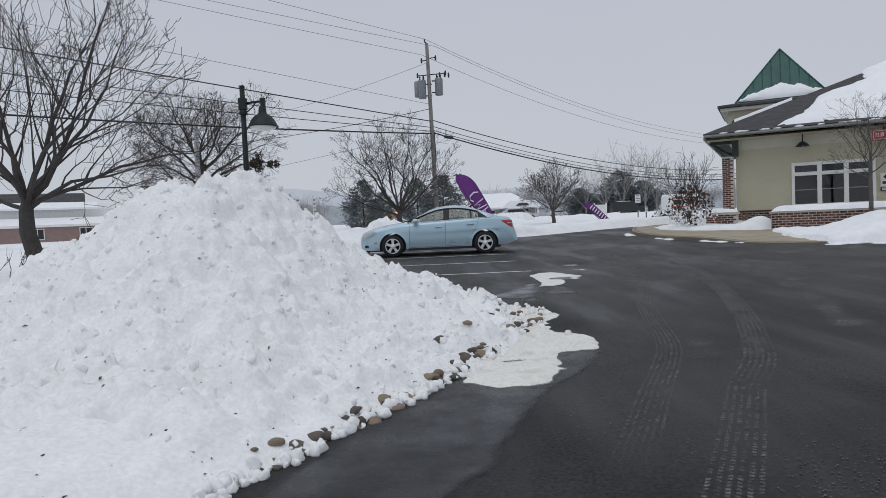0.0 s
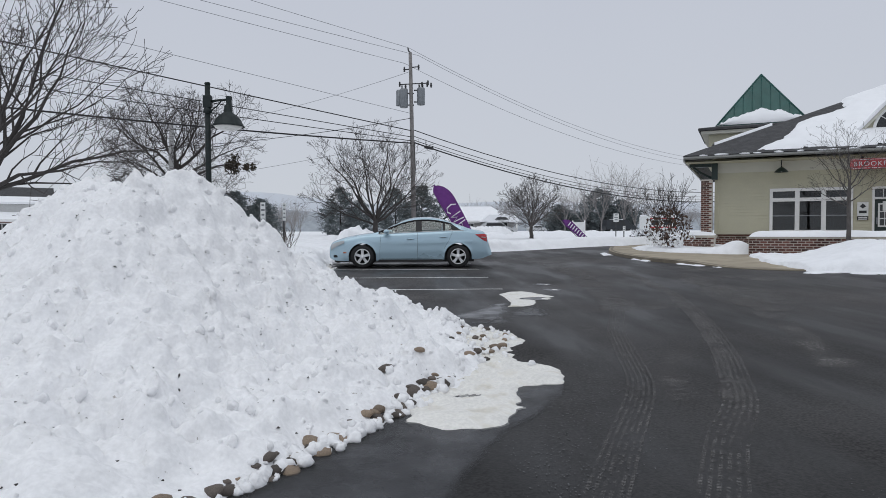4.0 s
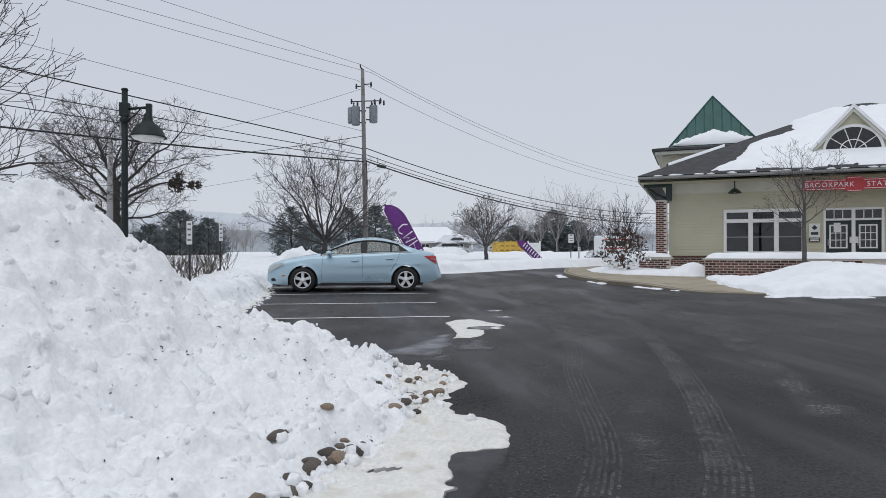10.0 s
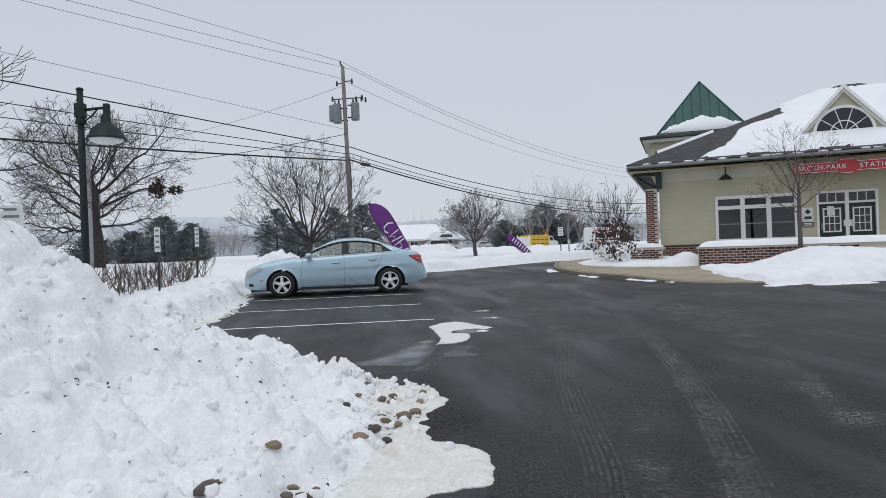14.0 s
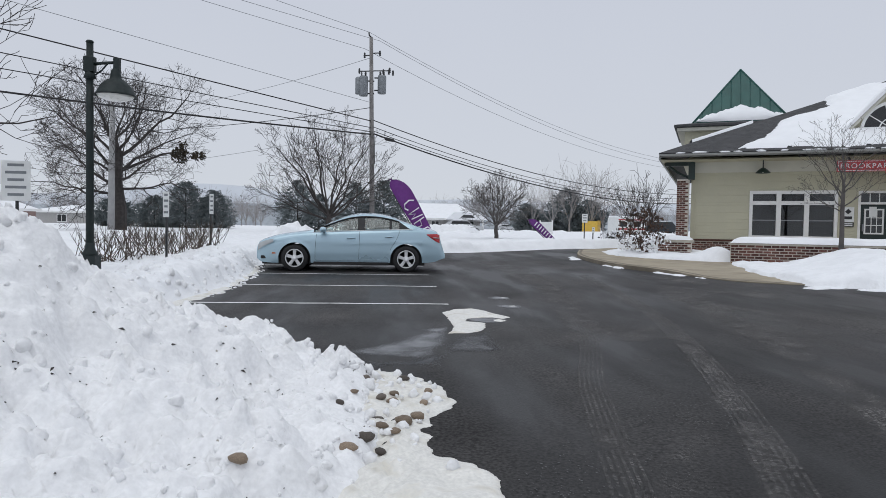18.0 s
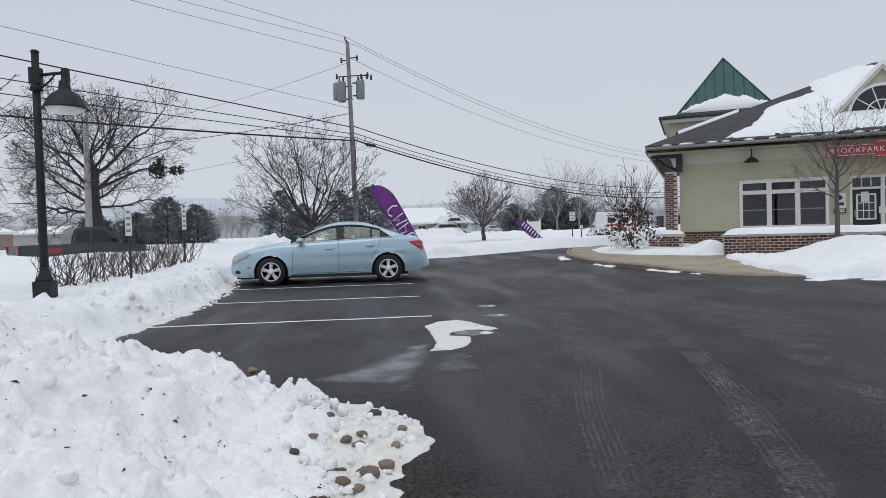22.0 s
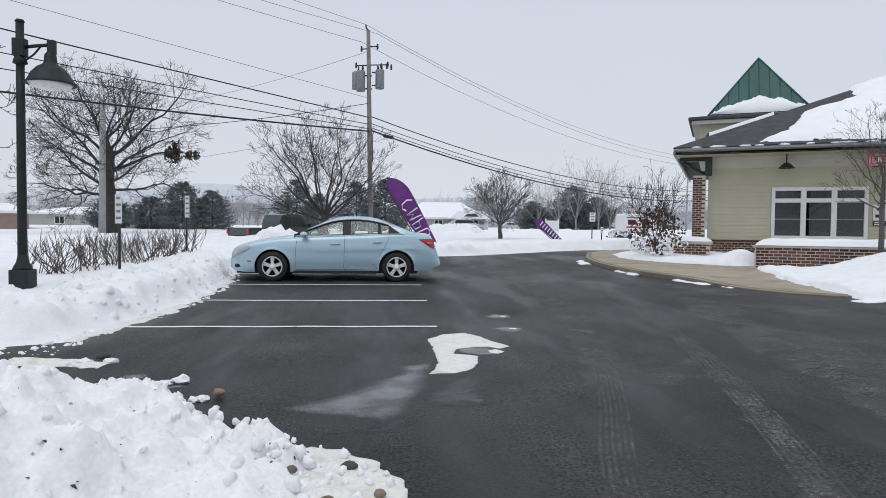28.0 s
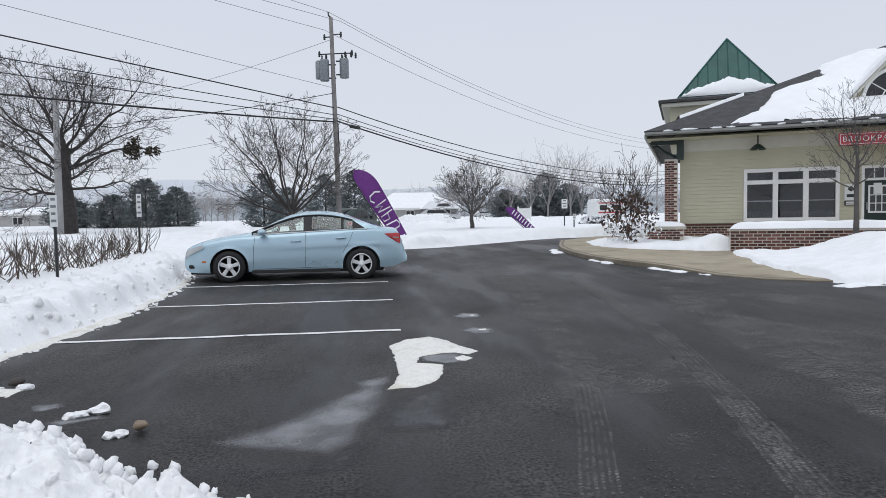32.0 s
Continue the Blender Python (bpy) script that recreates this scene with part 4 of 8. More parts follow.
def dirt_flecks():
    """Crumbs of soil and leaf caught in the ploughed snow, one mesh."""
    r = random.Random(21)
    V, Fc = [], []
    made = 0
    while made < 900:
        if made % 3:
            px, py, _, size = PITS[r.randrange(len(PITS))]
            x, y = px + r.gauss(0, size * 0.5), py + r.gauss(0, size * 0.5)
        else:
            x, y = r.uniform(-4.6, 1.3), r.uniform(2.6, 9.2)
        h = float(pile_height(np.array([x]), np.array([y]), True)[0])
        if h < 0.03 or made % 3 == 0 and noise.noise(Vector((x * 0.9, y * 0.9, 6))) + r.uniform(-0.4, 0.4) < 0.05:
            continue
        e = Euler((r.uniform(-0.5, 0.5), r.uniform(-0.5, 0.5), r.random() * 6)).to_matrix()
        s = r.choice((0.004, 0.006, 0.008, 0.011, 0.015))
        c = Vector((x, y, gz(x, y) + h + 0.003))
        k = len(V)
        V += [c + e @ Vector(q) * s for q in ((-1.7, 0, -0.5), (-0.1, -0.45, -0.3), (1.5, 0.2, -0.5), (0.1, 0.5, -0.4), (0, 0, 0.45))]
        Fc += [(k, k + 1, k + 4), (k + 1, k + 2, k + 4), (k + 2, k + 3, k + 4), (k + 3, k, k + 4)]
        made += 1
    tagged(raw("dirt_flecks", V, Fc, BARK), "dark crumbs of soil caught in the snow", "dirt", kind="stuff")


dirt_flecks()


def loose_snow(x, y, bits, size, seed):
    """A few frozen bits fused into one low clod."""
    r = random.Random(seed)
    bm = bmesh.new()
    for k in range(bits):
        c = clod(seed + k)
        s = size * r.uniform(0.75, 1.0)
        m = Matrix.Translation(((k - bits / 2 + 0.5) * size * 1.05, r.uniform(-0.3, 0.3) * size, s * 0.3)) @ Matrix.Diagonal((s * 1.15, s, s * 0.9, 1))
        base = [bm.verts.new(m @ v.co) for v in c.verts]
        for f in c.faces:
            bm.faces.new([base[v.index] for v in f.verts])
        c.free()
    ob = part("snow_clod", bm, PILE)
    ob.matrix_world = pose(x, y, gz(x, y), 0, 0, r.uniform(0, 40))
    tagged(ob, "low clod of frozen snow lying on the asphalt", "snow clod", "clods on the asphalt")


for x, y, bits, size, seed in ((-0.63, 10.37, 2, 0.06, 31), (-0.50, 10.48, 1, 0.075, 37), (-0.18, 9.90, 2, 0.055, 43), (-1.66, 11.16, 2, 0.07, 47), (-1.40, 11.24, 1, 0.06, 53)):
    loose_snow(x, y, bits, size, seed)

def bank_clods():
    """Lumps thrown up along the ploughed bank beside the stalls, one mesh."""
    r = random.Random(61)
    V, Fc = [], []
    shapes = []
    for i in range(6):
        bm = clod(70 + i, 2)
        shapes.append(([v.co.copy() for v in bm.verts], [tuple(v.index for v in f.verts) for f in bm.faces]))
        bm.free()
    for i in range(620):
        y = r.uniform(11.6, 21.0)
        x = float(np.interp(y, [p[1] for p in EDGE], [p[0] for p in EDGE])) - (r.uniform(-0.12, 0.25) if i < 260 else r.uniform(0.2, 1.9))
        z = max(float(snow_height(np.array([x]), np.array([y]))[0]), gz(x, y))
        s = r.choice((0.012, 0.018, 0.025, 0.035, 0.05, 0.07)) * (0.7 if i < 260 else 1.0)
        co, fs = shapes[r.randrange(6)]
        m = Matrix.Translation((x, y, z - s * 0.45)) @ Euler((r.random() * 6, r.random() * 6, r.random() * 6)).to_matrix().to_4x4() @ Matrix.Scale(s, 4)
        k = len(V)
        V += [m @ c for c in co]
        Fc += [tuple(j + k for j in f) for f in fs]
    tagged(raw("snow_clods", V, Fc, PILE, None, "", True), "lumps of ploughed snow along the bank", "snow clods", kind="stuff")


bank_clods()

# ---- the kerbed island in front of the shop ----
def walk_lift(y):
    """The walk ramps down to the lot at its near end."""
    return 0.025 + 0.08 * float(step(16.6, 19.0, y))


def outline_slab(name, outline, z0, z1, material, label, category):
    """A slab that follows the lie of the land: its top z1 over it, its foot z0."""
    bm = bmesh.new()
    lo = [bm.verts.new((x, y, gz(x, y) + z0)) for x, y in outline]
    hi = [bm.verts.new((x, y, gz(x, y) + z1 * walk_lift(y) / 0.105)) for x, y in outline]
    n = len(outline)
    bm.faces.new(hi)
    for i in range(n):
        bm.faces.new((lo[i], lo[(i + 1) % n], hi[(i + 1) % n], hi[i]))
    bmesh.ops.recalc_face_normals(bm, faces=bm.faces)
    bmesh.ops.triangulate(bm, faces=[f for f in bm.faces if len(f.verts) > 4])
    return tagged(part(name, bm, material), label, category, kind="structure")


def smooth_line(pts, k=5):
    out = []
    for i in range(len(pts) - 1):
        p0, p1, p2, p3 = (Vector(pts[max(min(j, len(pts) - 1), 0)]) for j in (i - 1, i, i + 1, i + 2))
        for s in range(k):
            u = s / k
            out.append(tuple(0.5 * (2 * p1 + (p2 - p0) * u + (2 * p0 - 5 * p1 + 4 * p2 - p3) * u * u + (3 * p1 - p0 - 3 * p2 + p3) * u ** 3)))
    return out + [tuple(pts[-1])]


KERB = smooth_line(ISLAND[:11]) + ISLAND[11:]
outline_slab("sidewalk", KERB, -0.1, 0.105, CONCRETE, "tan concrete walk with a rounded kerb before the shop", "sidewalk")


def kerb_stones(line, w, z1):
    """Kerb stones end to end along the walk's rim, each a part."""
    k = thing("kerb", pose(0, 0, 0), "dark wet kerb stones along the tan walk", "kerb", kind="structure")
    P = [Vector((p[0], p[1])) for p in line]
    mid = Vector((11.0, 22.0))
    for number, (a, b) in enumerate(zip(P, P[1:])):
        d = b - a
        if d.length < 0.05:
            continue
        d.normalize()
        gap = 0.004 if number % 5 == 0 else 0.0
        n = Vector((-d.y, d.x))
        if (mid - a).dot(n) < 0:
            n = -n
        bm = bmesh.new()
        q = [a - n * 0.02 + d * gap, b - n * 0.02, b + n * w, a + n * w + d * gap]
        lo = [bm.verts.new((p.x, p.y, gz(p.x, p.y) - 0.05)) for p in q]
        hi = [bm.verts.new((p.x, p.y, gz(p.x, p.y) + walk_lift(p.y) + z1 - (0.018 if i < 2 else 0.0))) for i, p in enumerate(q)]
        bm.faces.new(hi)
        for i in range(4):
            bm.faces.new((lo[i], lo[(i + 1) % 4], hi[(i + 1) % 4], hi[i]))
        bmesh.ops.recalc_face_normals(bm, faces=bm.faces)
        part("kerb_stone", bm, KERBMAT, k)


kerb_stones(KERB[:46], 0.13, 0.008)

# snow on the island
BED = [(8.95, 15.0), (9.2, 16.4), (9.5, 17.8), (10.2, 19.7), (10.72, 20.95), (24.1, 14.1), (24.1, 13.0), (18, 13.8), (14, 14.2), (11, 14.45), (9.6, 14.6)]


def bed_z(x, y):
    d = -seg_distance(x, y, BED) + 0.12 * wob(x, y, 1.4, 31.0) + 0.04 * wob(x, y, 5.0, 33.0)
    s = (x - 10.73) * 0.891 - (y - 21.12) * 0.454
    crest = 0.31 * step(1.2, 3.0, s) + 0.08 * np.exp(-((s - 2.9) / 0.7) ** 2)
    h = 0.10 + crest * step(0.0, 0.9, d) + (0.02 + 0.09 * step(0.6, 2.0, s)) * step(0.0, 0.22, d) + 0.03 * wob(x, y, 1.1, 32.0) * step(0.3, 1.5, s)
    h = h + 0.07 * (lumps(x, y, 3.2, 34.0) - 0.4) * (1 - step(1.0, 2.5, d)) * step(0, 0.2, d)
    return ground_z(x, y) + np.where(d > 0, h, -0.05)


tagged(sheet("snow_bank", np.arange(8.4, 24.0, 0.07), np.arange(12.8, 21.3, 0.07), bed_z, SNOW), "ploughed bank of snow before a low brick wall", "snow bank")
BED2 = [(8.35, 24.6), (8.5, 23.3), (9.2, 22.4), (10.0, 21.6), (10.65, 21.35), (13.9, 19.7), (13.2, 25.4), (9.6, 26.6), (8.6, 26.2)]


def bed2_z(x, y):
    d = -seg_distance(x, y, BED2) + 0.10 * wob(x, y, 1.7, 41.0)
    return ground_z(x, y) + np.where(d > 0, 0.10 + 0.08 * step(0, 0.4, d) + 0.04 * wob(x, y, 2.0, 42.0) + 0.30 * np.exp(-((x - 10.65) / 0.5) ** 2 - ((y - 21.7) / 0.5) ** 2) * step(0, 0.3, d), -0.05)


tagged(sheet("snow_bank", np.arange(8.1, 14.0, 0.07), np.arange(19.6, 26.8, 0.07), bed2_z, SNOW), "snow drifted over the planting bed by the brick pier", "snow bank")
for outline in ([(6.88, 20.9), (7.02, 20.9), (7.14, 19.8), (6.98, 19.7)], [(7.30, 18.5), (7.46, 18.5), (7.72, 17.5), (7.52, 17.4)], [(7.7, 17.2), (7.8, 17.2), (7.86, 16.8), (7.76, 16.8)], [(6.7, 23.3), (6.9, 24.4), (7.2, 25.0), (7.05, 23.3)],
                [(8.6, 14.7), (9.3, 14.8), (9.4, 14.5), (8.7, 14.4)], [(9.5, 14.3), (10.6, 14.35), (10.7, 14.1), (9.6, 14.1)]):
    puddle("snow_scrap", outline, 0.0, SNOW, "thin scrap of snow along the kerb", "snow scrap", outline[0][1], 0.035 if outline[0][1] > 21 else 0.045, kind="", fineness=0.04)

# ---- the shop ----
FY = 0.0
# the shop stands turned: its own x runs along the front, its y into the building
SHOP_M = Matrix.Translation((14.13, 26.04, 0)) @ Matrix.Rotation(radians(-27), 4, "Z")
WALL_M = Matrix.Translation((10.73, 21.12, 0)) @ Matrix.Rotation(radians(-27), 4, "Z")


def brick_mesh(w, h, d):
    bm = boxed(-w / 2, w / 2, 0, d, -h / 2, h / 2, 0.004)
    me = bpy.data.meshes.new("brick")
    bm.to_mesh(me)
    bm.free()
    me.materials.append(BRICK)
    return me


BRICK_LATER = []


def brick_face(parent, x0, x1, z0, z1, y, label_count):
    """Remembers a brick face that looks towards -y; its bricks come last."""
    BRICK_LATER.append((parent, x0, x1, z0, z1, y, label_count))


shop = thing("shop_building", SHOP_M, "single-storey shop with sage siding, brick base and snowy shingle roof", "building")
# front wall with window and door openings
WIN = (0.03, 2.70, 1.10, 2.70)
DOOR = (3.38, 5.31, 0.50, 2.74)
wall_top = 3.95


def front_wall():
    bm = bmesh.new()
    for x0, x1, z0, z1 in ((-2.0, WIN[0], 0.95, wall_top), (WIN[0], WIN[1], 0.95, WIN[2]), (WIN[0], WIN[1], WIN[3], wall_top), (WIN[1], DOOR[0], 0.95, wall_top),
                           (DOOR[0], DOOR[1], DOOR[3], wall_top), (DOOR[1], 13.0, 0.95, wall_top)):
        box(bm, x0, x1, FY, FY + 0.2, z0, z1)
    box(bm, -2.0, -1.8, FY + 0.2, FY + 12, 0.95, wall_top)
    box(bm, 12.8, 13.0, FY + 0.2, FY + 12, 0.95, wall_top)
    box(bm, -2.0, 13.0, FY + 12, FY + 12.2, 0.95, wall_top)
    return part("wall", bm, SIDING, shop)


wall = front_wall()
# lap boards
board = bpy.data.meshes.new("siding_board")
H = 0.125
for z in np.arange(0.97, wall_top - 0.02, H):
    spans = [(-2.0, 13.0)]
    if z + H > WIN[2] - 0.08 and z < WIN[3] + 0.08:
        spans = [(-2.0, WIN[0] - 0.09), (WIN[1] + 0.09, 13.0)]
    if z < DOOR[3] + 0.08:
        spans = [s for a, b in spans for s in ((a, min(b, DOOR[0] - 0.09)), (max(a, DOOR[1] + 0.09), b)) if s[1] - s[0] > 0.05]
    for a, b in spans:
        bm = bmesh.new()
        prism(bm, [(FY, z), (FY - 0.014, z + 0.004), (FY - 0.006, z + H), (FY, z + H)], "x", a, b)
        part("siding_board", bm, SIDING, wall)
part("foundation", boxed(-2.0, 13.0, FY - 0.02, FY + 12.2, 0.2, 0.95), MORTAR, shop)
part("water_table", boxed(-2.04, 13.0, FY - 0.10, FY + 0.1, 0.90, 0.965, 0.01), BRICK, shop, "soldier course of brick under the siding")
part("corner_board", boxed(-2.05, -1.89, FY - 0.035, FY + 0.16, 0.97, wall_top, 0.006), SIDING, shop)
part("frieze", boxed(-2.05, 13.0, FY - 0.045, FY + 0.1, 3.45, wall_top, 0.006), TRIM, shop)


def window_unit(x0, x1, z0, z1):
    w = thing("window_unit", pose(0, 0, 0), "", "")
    w.parent = shop
    f = 0.07
    third = (x1 - x0) / 3
    rail = z0 + (z1 - z0) * 0.765
    bm = bmesh.new()
    box(bm, x0 - f, x0 + 0.04, FY - 0.06, FY + 0.12, z0 - f, z1 + f, 0.008)
    part("window_frame", bm, WHITE, w)
    part("window_frame", boxed(x1 - 0.04, x1 + f, FY - 0.06, FY + 0.12, z0 - f, z1 + f, 0.008), WHITE, w)
    part("window_frame", boxed(x0 + 0.04, x1 - 0.04, FY - 0.058, FY + 0.12, z1 - 0.05, z1 + f, 0.008), WHITE, w)
    part("window_sill", boxed(x0 + 0.04, x1 - 0.04, FY - 0.075, FY + 0.12, z0 - f, z0 + 0.04, 0.01), WHITE, w)
    part("window_rail", boxed(x0 + 0.04, x1 - 0.04, FY - 0.05, FY + 0.12, rail - 0.07, rail + 0.07, 0.008), WHITE, w)
    for k in (1, 2):
        part("mullion", boxed(x0 + third * k - 0.08, x0 + third * k + 0.08, FY - 0.056, FY + 0.12, z0 + 0.04, z1 - 0.05, 0.008), WHITE, w)
    for k in range(3):
        a = x0 + third * k + (0.08 if k else 0.04)
        b = x0 + third * (k + 1) - (0.08 if k < 2 else 0.04)
        for lo, hi, cols, rows in ((z0 + 0.04, rail - 0.07, 3, 2), (rail + 0.07, z1 - 0.05, 3, 1)):
            g = part("pane", boxed(a, b, FY + 0.05, FY + 0.056, lo, hi), HOUSE_GLASS, w)
            g.visible_shadow = False
            bm = bmesh.new()
            for c in range(1, cols):
                xx = a + (b - a) * c / cols
                box(bm, xx - 0.008, xx + 0.008, FY + 0.058, FY + 0.068, lo, hi)
            part("muntin", bm, MUNTIN if rows == 2 else WHITE, w)
            if rows == 2:
                mid = (lo + hi) / 2
                part("meeting_rail", boxed(a, b, FY + 0.02, FY + 0.075, mid - 0.018, mid + 0.018), MUNTIN, w)
        bm = bmesh.new()
        for i, z in enumerate(np.arange(z0 + 0.06, rail - 0.06, 0.05)):
            box(bm, a + 0.01, b - 0.01, FY + 0.10, FY + 0.125, z, z + 0.034)
        part("blind", bm, BLIND, w)
        # pale sheet added behind the transom to make its panes look lighter
        part("transom_blind", boxed(a, b, FY + 0.09, FY + 0.10, rail + 0.07, z1 - 0.05), TRIM, w)
    return w


window_unit(*WIN)
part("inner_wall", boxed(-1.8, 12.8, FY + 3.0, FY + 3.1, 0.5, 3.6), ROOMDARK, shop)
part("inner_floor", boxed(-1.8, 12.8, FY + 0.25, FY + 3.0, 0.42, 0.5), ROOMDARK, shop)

# doors with transom
dr = thing("entrance", pose(0, 0, 0), "", "")
dr.parent = shop
x0, x1, z0, z1 = DOOR
trans = 2.33
mid = (x0 + x1) / 2
for a, b in ((x0, x0 + 0.08), (x1 - 0.08, x1), (mid - 0.06, mid + 0.06)):
    part("door_frame", boxed(a, b, FY - 0.02, FY + 0.14, z0, z1, 0.006), WHITE, dr)
for zz in (z1 - 0.07, trans - 0.05):
    part("door_frame", boxed(x0 + 0.08, x1 - 0.08, FY - 0.018, FY + 0.14, zz, zz + 0.08, 0.006), WHITE, dr)
for a, b in ((x0 + 0.08, mid - 0.06), (mid + 0.06, x1 - 0.08)):
    for k in range(3):
        p0, p1 = a + (b - a) * k / 3 + 0.015, a + (b - a) * (k + 1) / 3 - 0.015
        g = part("pane", boxed(p0, p1, FY + 0.05, FY + 0.056, trans + 0.04, z1 - 0.08), HOUSE_GLASS, dr)
        g.visible_shadow = False
        if k:
            part("muntin", boxed(p0 - 0.03, p0, FY + 0.03, FY + 0.075, trans + 0.04, z1 - 0.08), WHITE, dr)
    leaf = part("door", boxed(a, b, FY + 0.08, FY + 0.12, z0, trans - 0.05), GREEN, dr, "dark green door with a divided glass light")
    ia, ib = a + 0.12, b - 0.12
    iz0, iz1 = z0 + 0.75, trans - 0.20
    for p, q, u, v in ((ia, ia + 0.05, iz0, iz1), (ib - 0.05, ib, iz0, iz1), (ia + 0.05, ib - 0.05, iz1 - 0.05, iz1), (ia + 0.05, ib - 0.05, iz0, iz0 + 0.05)):
        part("light_frame", boxed(p, q, FY + 0.05, FY + 0.085, u, v), WHITE, leaf)
    part("pane", boxed(ia + 0.05, ib - 0.05, FY + 0.068, FY + 0.076, iz0 + 0.05, iz1 - 0.05), HOUSE_GLASS, leaf)
    for c in (1, 2):
        xx = ia + 0.05 + (ib - ia - 0.1) * c / 3
        part("muntin", boxed(xx - 0.012, xx + 0.012, FY + 0.054, FY + 0.067, iz0 + 0.05, iz1 - 0.05), WHITE, leaf)
    for c in (1, 2):
        zz = iz0 + 0.05 + (iz1 - iz0 - 0.1) * c / 3
        part("muntin", boxed(ia + 0.05, ib - 0.05, FY + 0.050, FY + 0.066, zz - 0.012, zz + 0.012), WHITE, leaf)
    part("door_handle", boxed(b - 0.12 if a < mid - 1 else a + 0.06, b - 0.06 if a < mid - 1 else a + 0.12, FY + 0.03, FY + 0.07, 1.35, 1.6, 0.01), STEEL, leaf)
part("paper_notice", boxed(x0 + 0.34, x0 + 0.56, FY + 0.046, FY + 0.049, 1.85, 2.2), SIGNWHITE, dr)
part("paper_notice", boxed(mid - 0.13, mid + 0.15, FY - 0.028, FY - 0.022, 1.45, 1.68), SIGNWHITE, dr)
part("panel", boxed(x0 + 0.02, x1 - 0.02, FY + 0.14, FY + 0.16, z0, trans - 0.05), GREEN, dr)

# hipped roof
EL = Vector((-3.17, -1.2, 4.10))


def roof_slab(name, pts, thick, material, label=""):
    bm = bmesh.new()
    n = (Vector(pts[1]) - Vector(pts[0])).cross(Vector(pts[2]) - Vector(pts[0])).normalized()
    if n.z < 0:
        n = -n
    hi = [bm.verts.new(p) for p in pts]
    lo = [bm.verts.new(Vector(p) - n * thick) for p in pts]
    k = len(pts)
    bm.faces.new(hi)
    bm.faces.new(lo[::-1])
    for i in range(k):
        bm.faces.new((hi[i], lo[i], lo[(i + 1) % k], hi[(i + 1) % k]))
    bmesh.ops.recalc_face_normals(bm, faces=bm.faces)
    return part(name, bm, material, shop, label)


PEAK_L, PEAK_R = Vector((5.4, 6.0, 7.72)), Vector((6.2, 6.0, 7.72))
FAR_R = Vector((14.8, -1.2, 4.10))
BACK_L, BACK_R = Vector((-3.17, 13.2, 4.10)), Vector((14.8, 13.2, 4.10))
roof_slab("roof", [EL, FAR_R, PEAK_R, PEAK_L], 0.06, SHINGLE, "grey shingle roof slope under sliding snow")
roof_slab("roof", [EL, PEAK_L, BACK_L], 0.12, SHINGLE)
roof_slab("roof", [BACK_L, PEAK_L, PEAK_R, BACK_R], 0.12, SHINGLE)
roof_slab("roof", [FAR_R, BACK_R, PEAK_R], 0.12, SHINGLE)
along = (FAR_R - EL).normalized()
inward = Vector((-along.y, along.x, 0))
if inward.y < 0:
    inward = -inward


def strip(name, a, b, depth, z0, z1, material, label="", proud=0.0):
    """A long board under the eave from a to b."""
    bm = bmesh.new()
    q = [a - inward * proud, b - inward * proud, b + inward * depth, a + inward * depth]
    lo = [bm.verts.new((p.x, p.y, p.z + z0)) for p in q]
    hi = [bm.verts.new((p.x, p.y, p.z + z1)) for p in q]
    bm.faces.new(hi)
    bm.faces.new(lo[::-1])
    for i in range(4):
        bm.faces.new((lo[i], lo[(i + 1) % 4], hi[(i + 1) % 4], hi[i]))
    bmesh.ops.recalc_face_normals(bm, faces=bm.faces)
    return part(name, bm, material, shop, label)


strip("fascia", EL + along * 0.05, FAR_R, 0.04, -0.16, -0.10, GUTTER)
strip("gutter", EL + along * 0.02, FAR_R, 0.0, -0.125, -0.055, GUTTER, "grey metal gutter along the eave", 0.11)
soffit = [Vector((-3.1, -1.15, 0)), Vector((14.7, -1.15, 0)), Vector((14.7, 0.1, 0)), Vector((-3.1, 0.1, 0))]
bm = bmesh.new()
vs = [bm.verts.new((p.x, p.y, 3.84)) for p in soffit]
bm.faces.new(vs)
vs2 = [bm.verts.new((p.x, p.y, 3.88)) for p in soffit]
bm.faces.new(vs2[::-1])
part("soffit", bm, SIDING, shop)
part("fascia", boxed(-3.17, -3.10, -1.15, 13.2, 3.86, 3.98), GUTTER, shop)

# snow on the roof
def on_slope(u, v, lift):
    """A point of the front slope: u along the eave, v from eave to ridge."""
    a = EL.lerp(FAR_R, u)
    b = PEAK_L.lerp(PEAK_R, u)
    p = a.lerp(b, v)
    return Vector((p.x, p.y, p.z + lift))


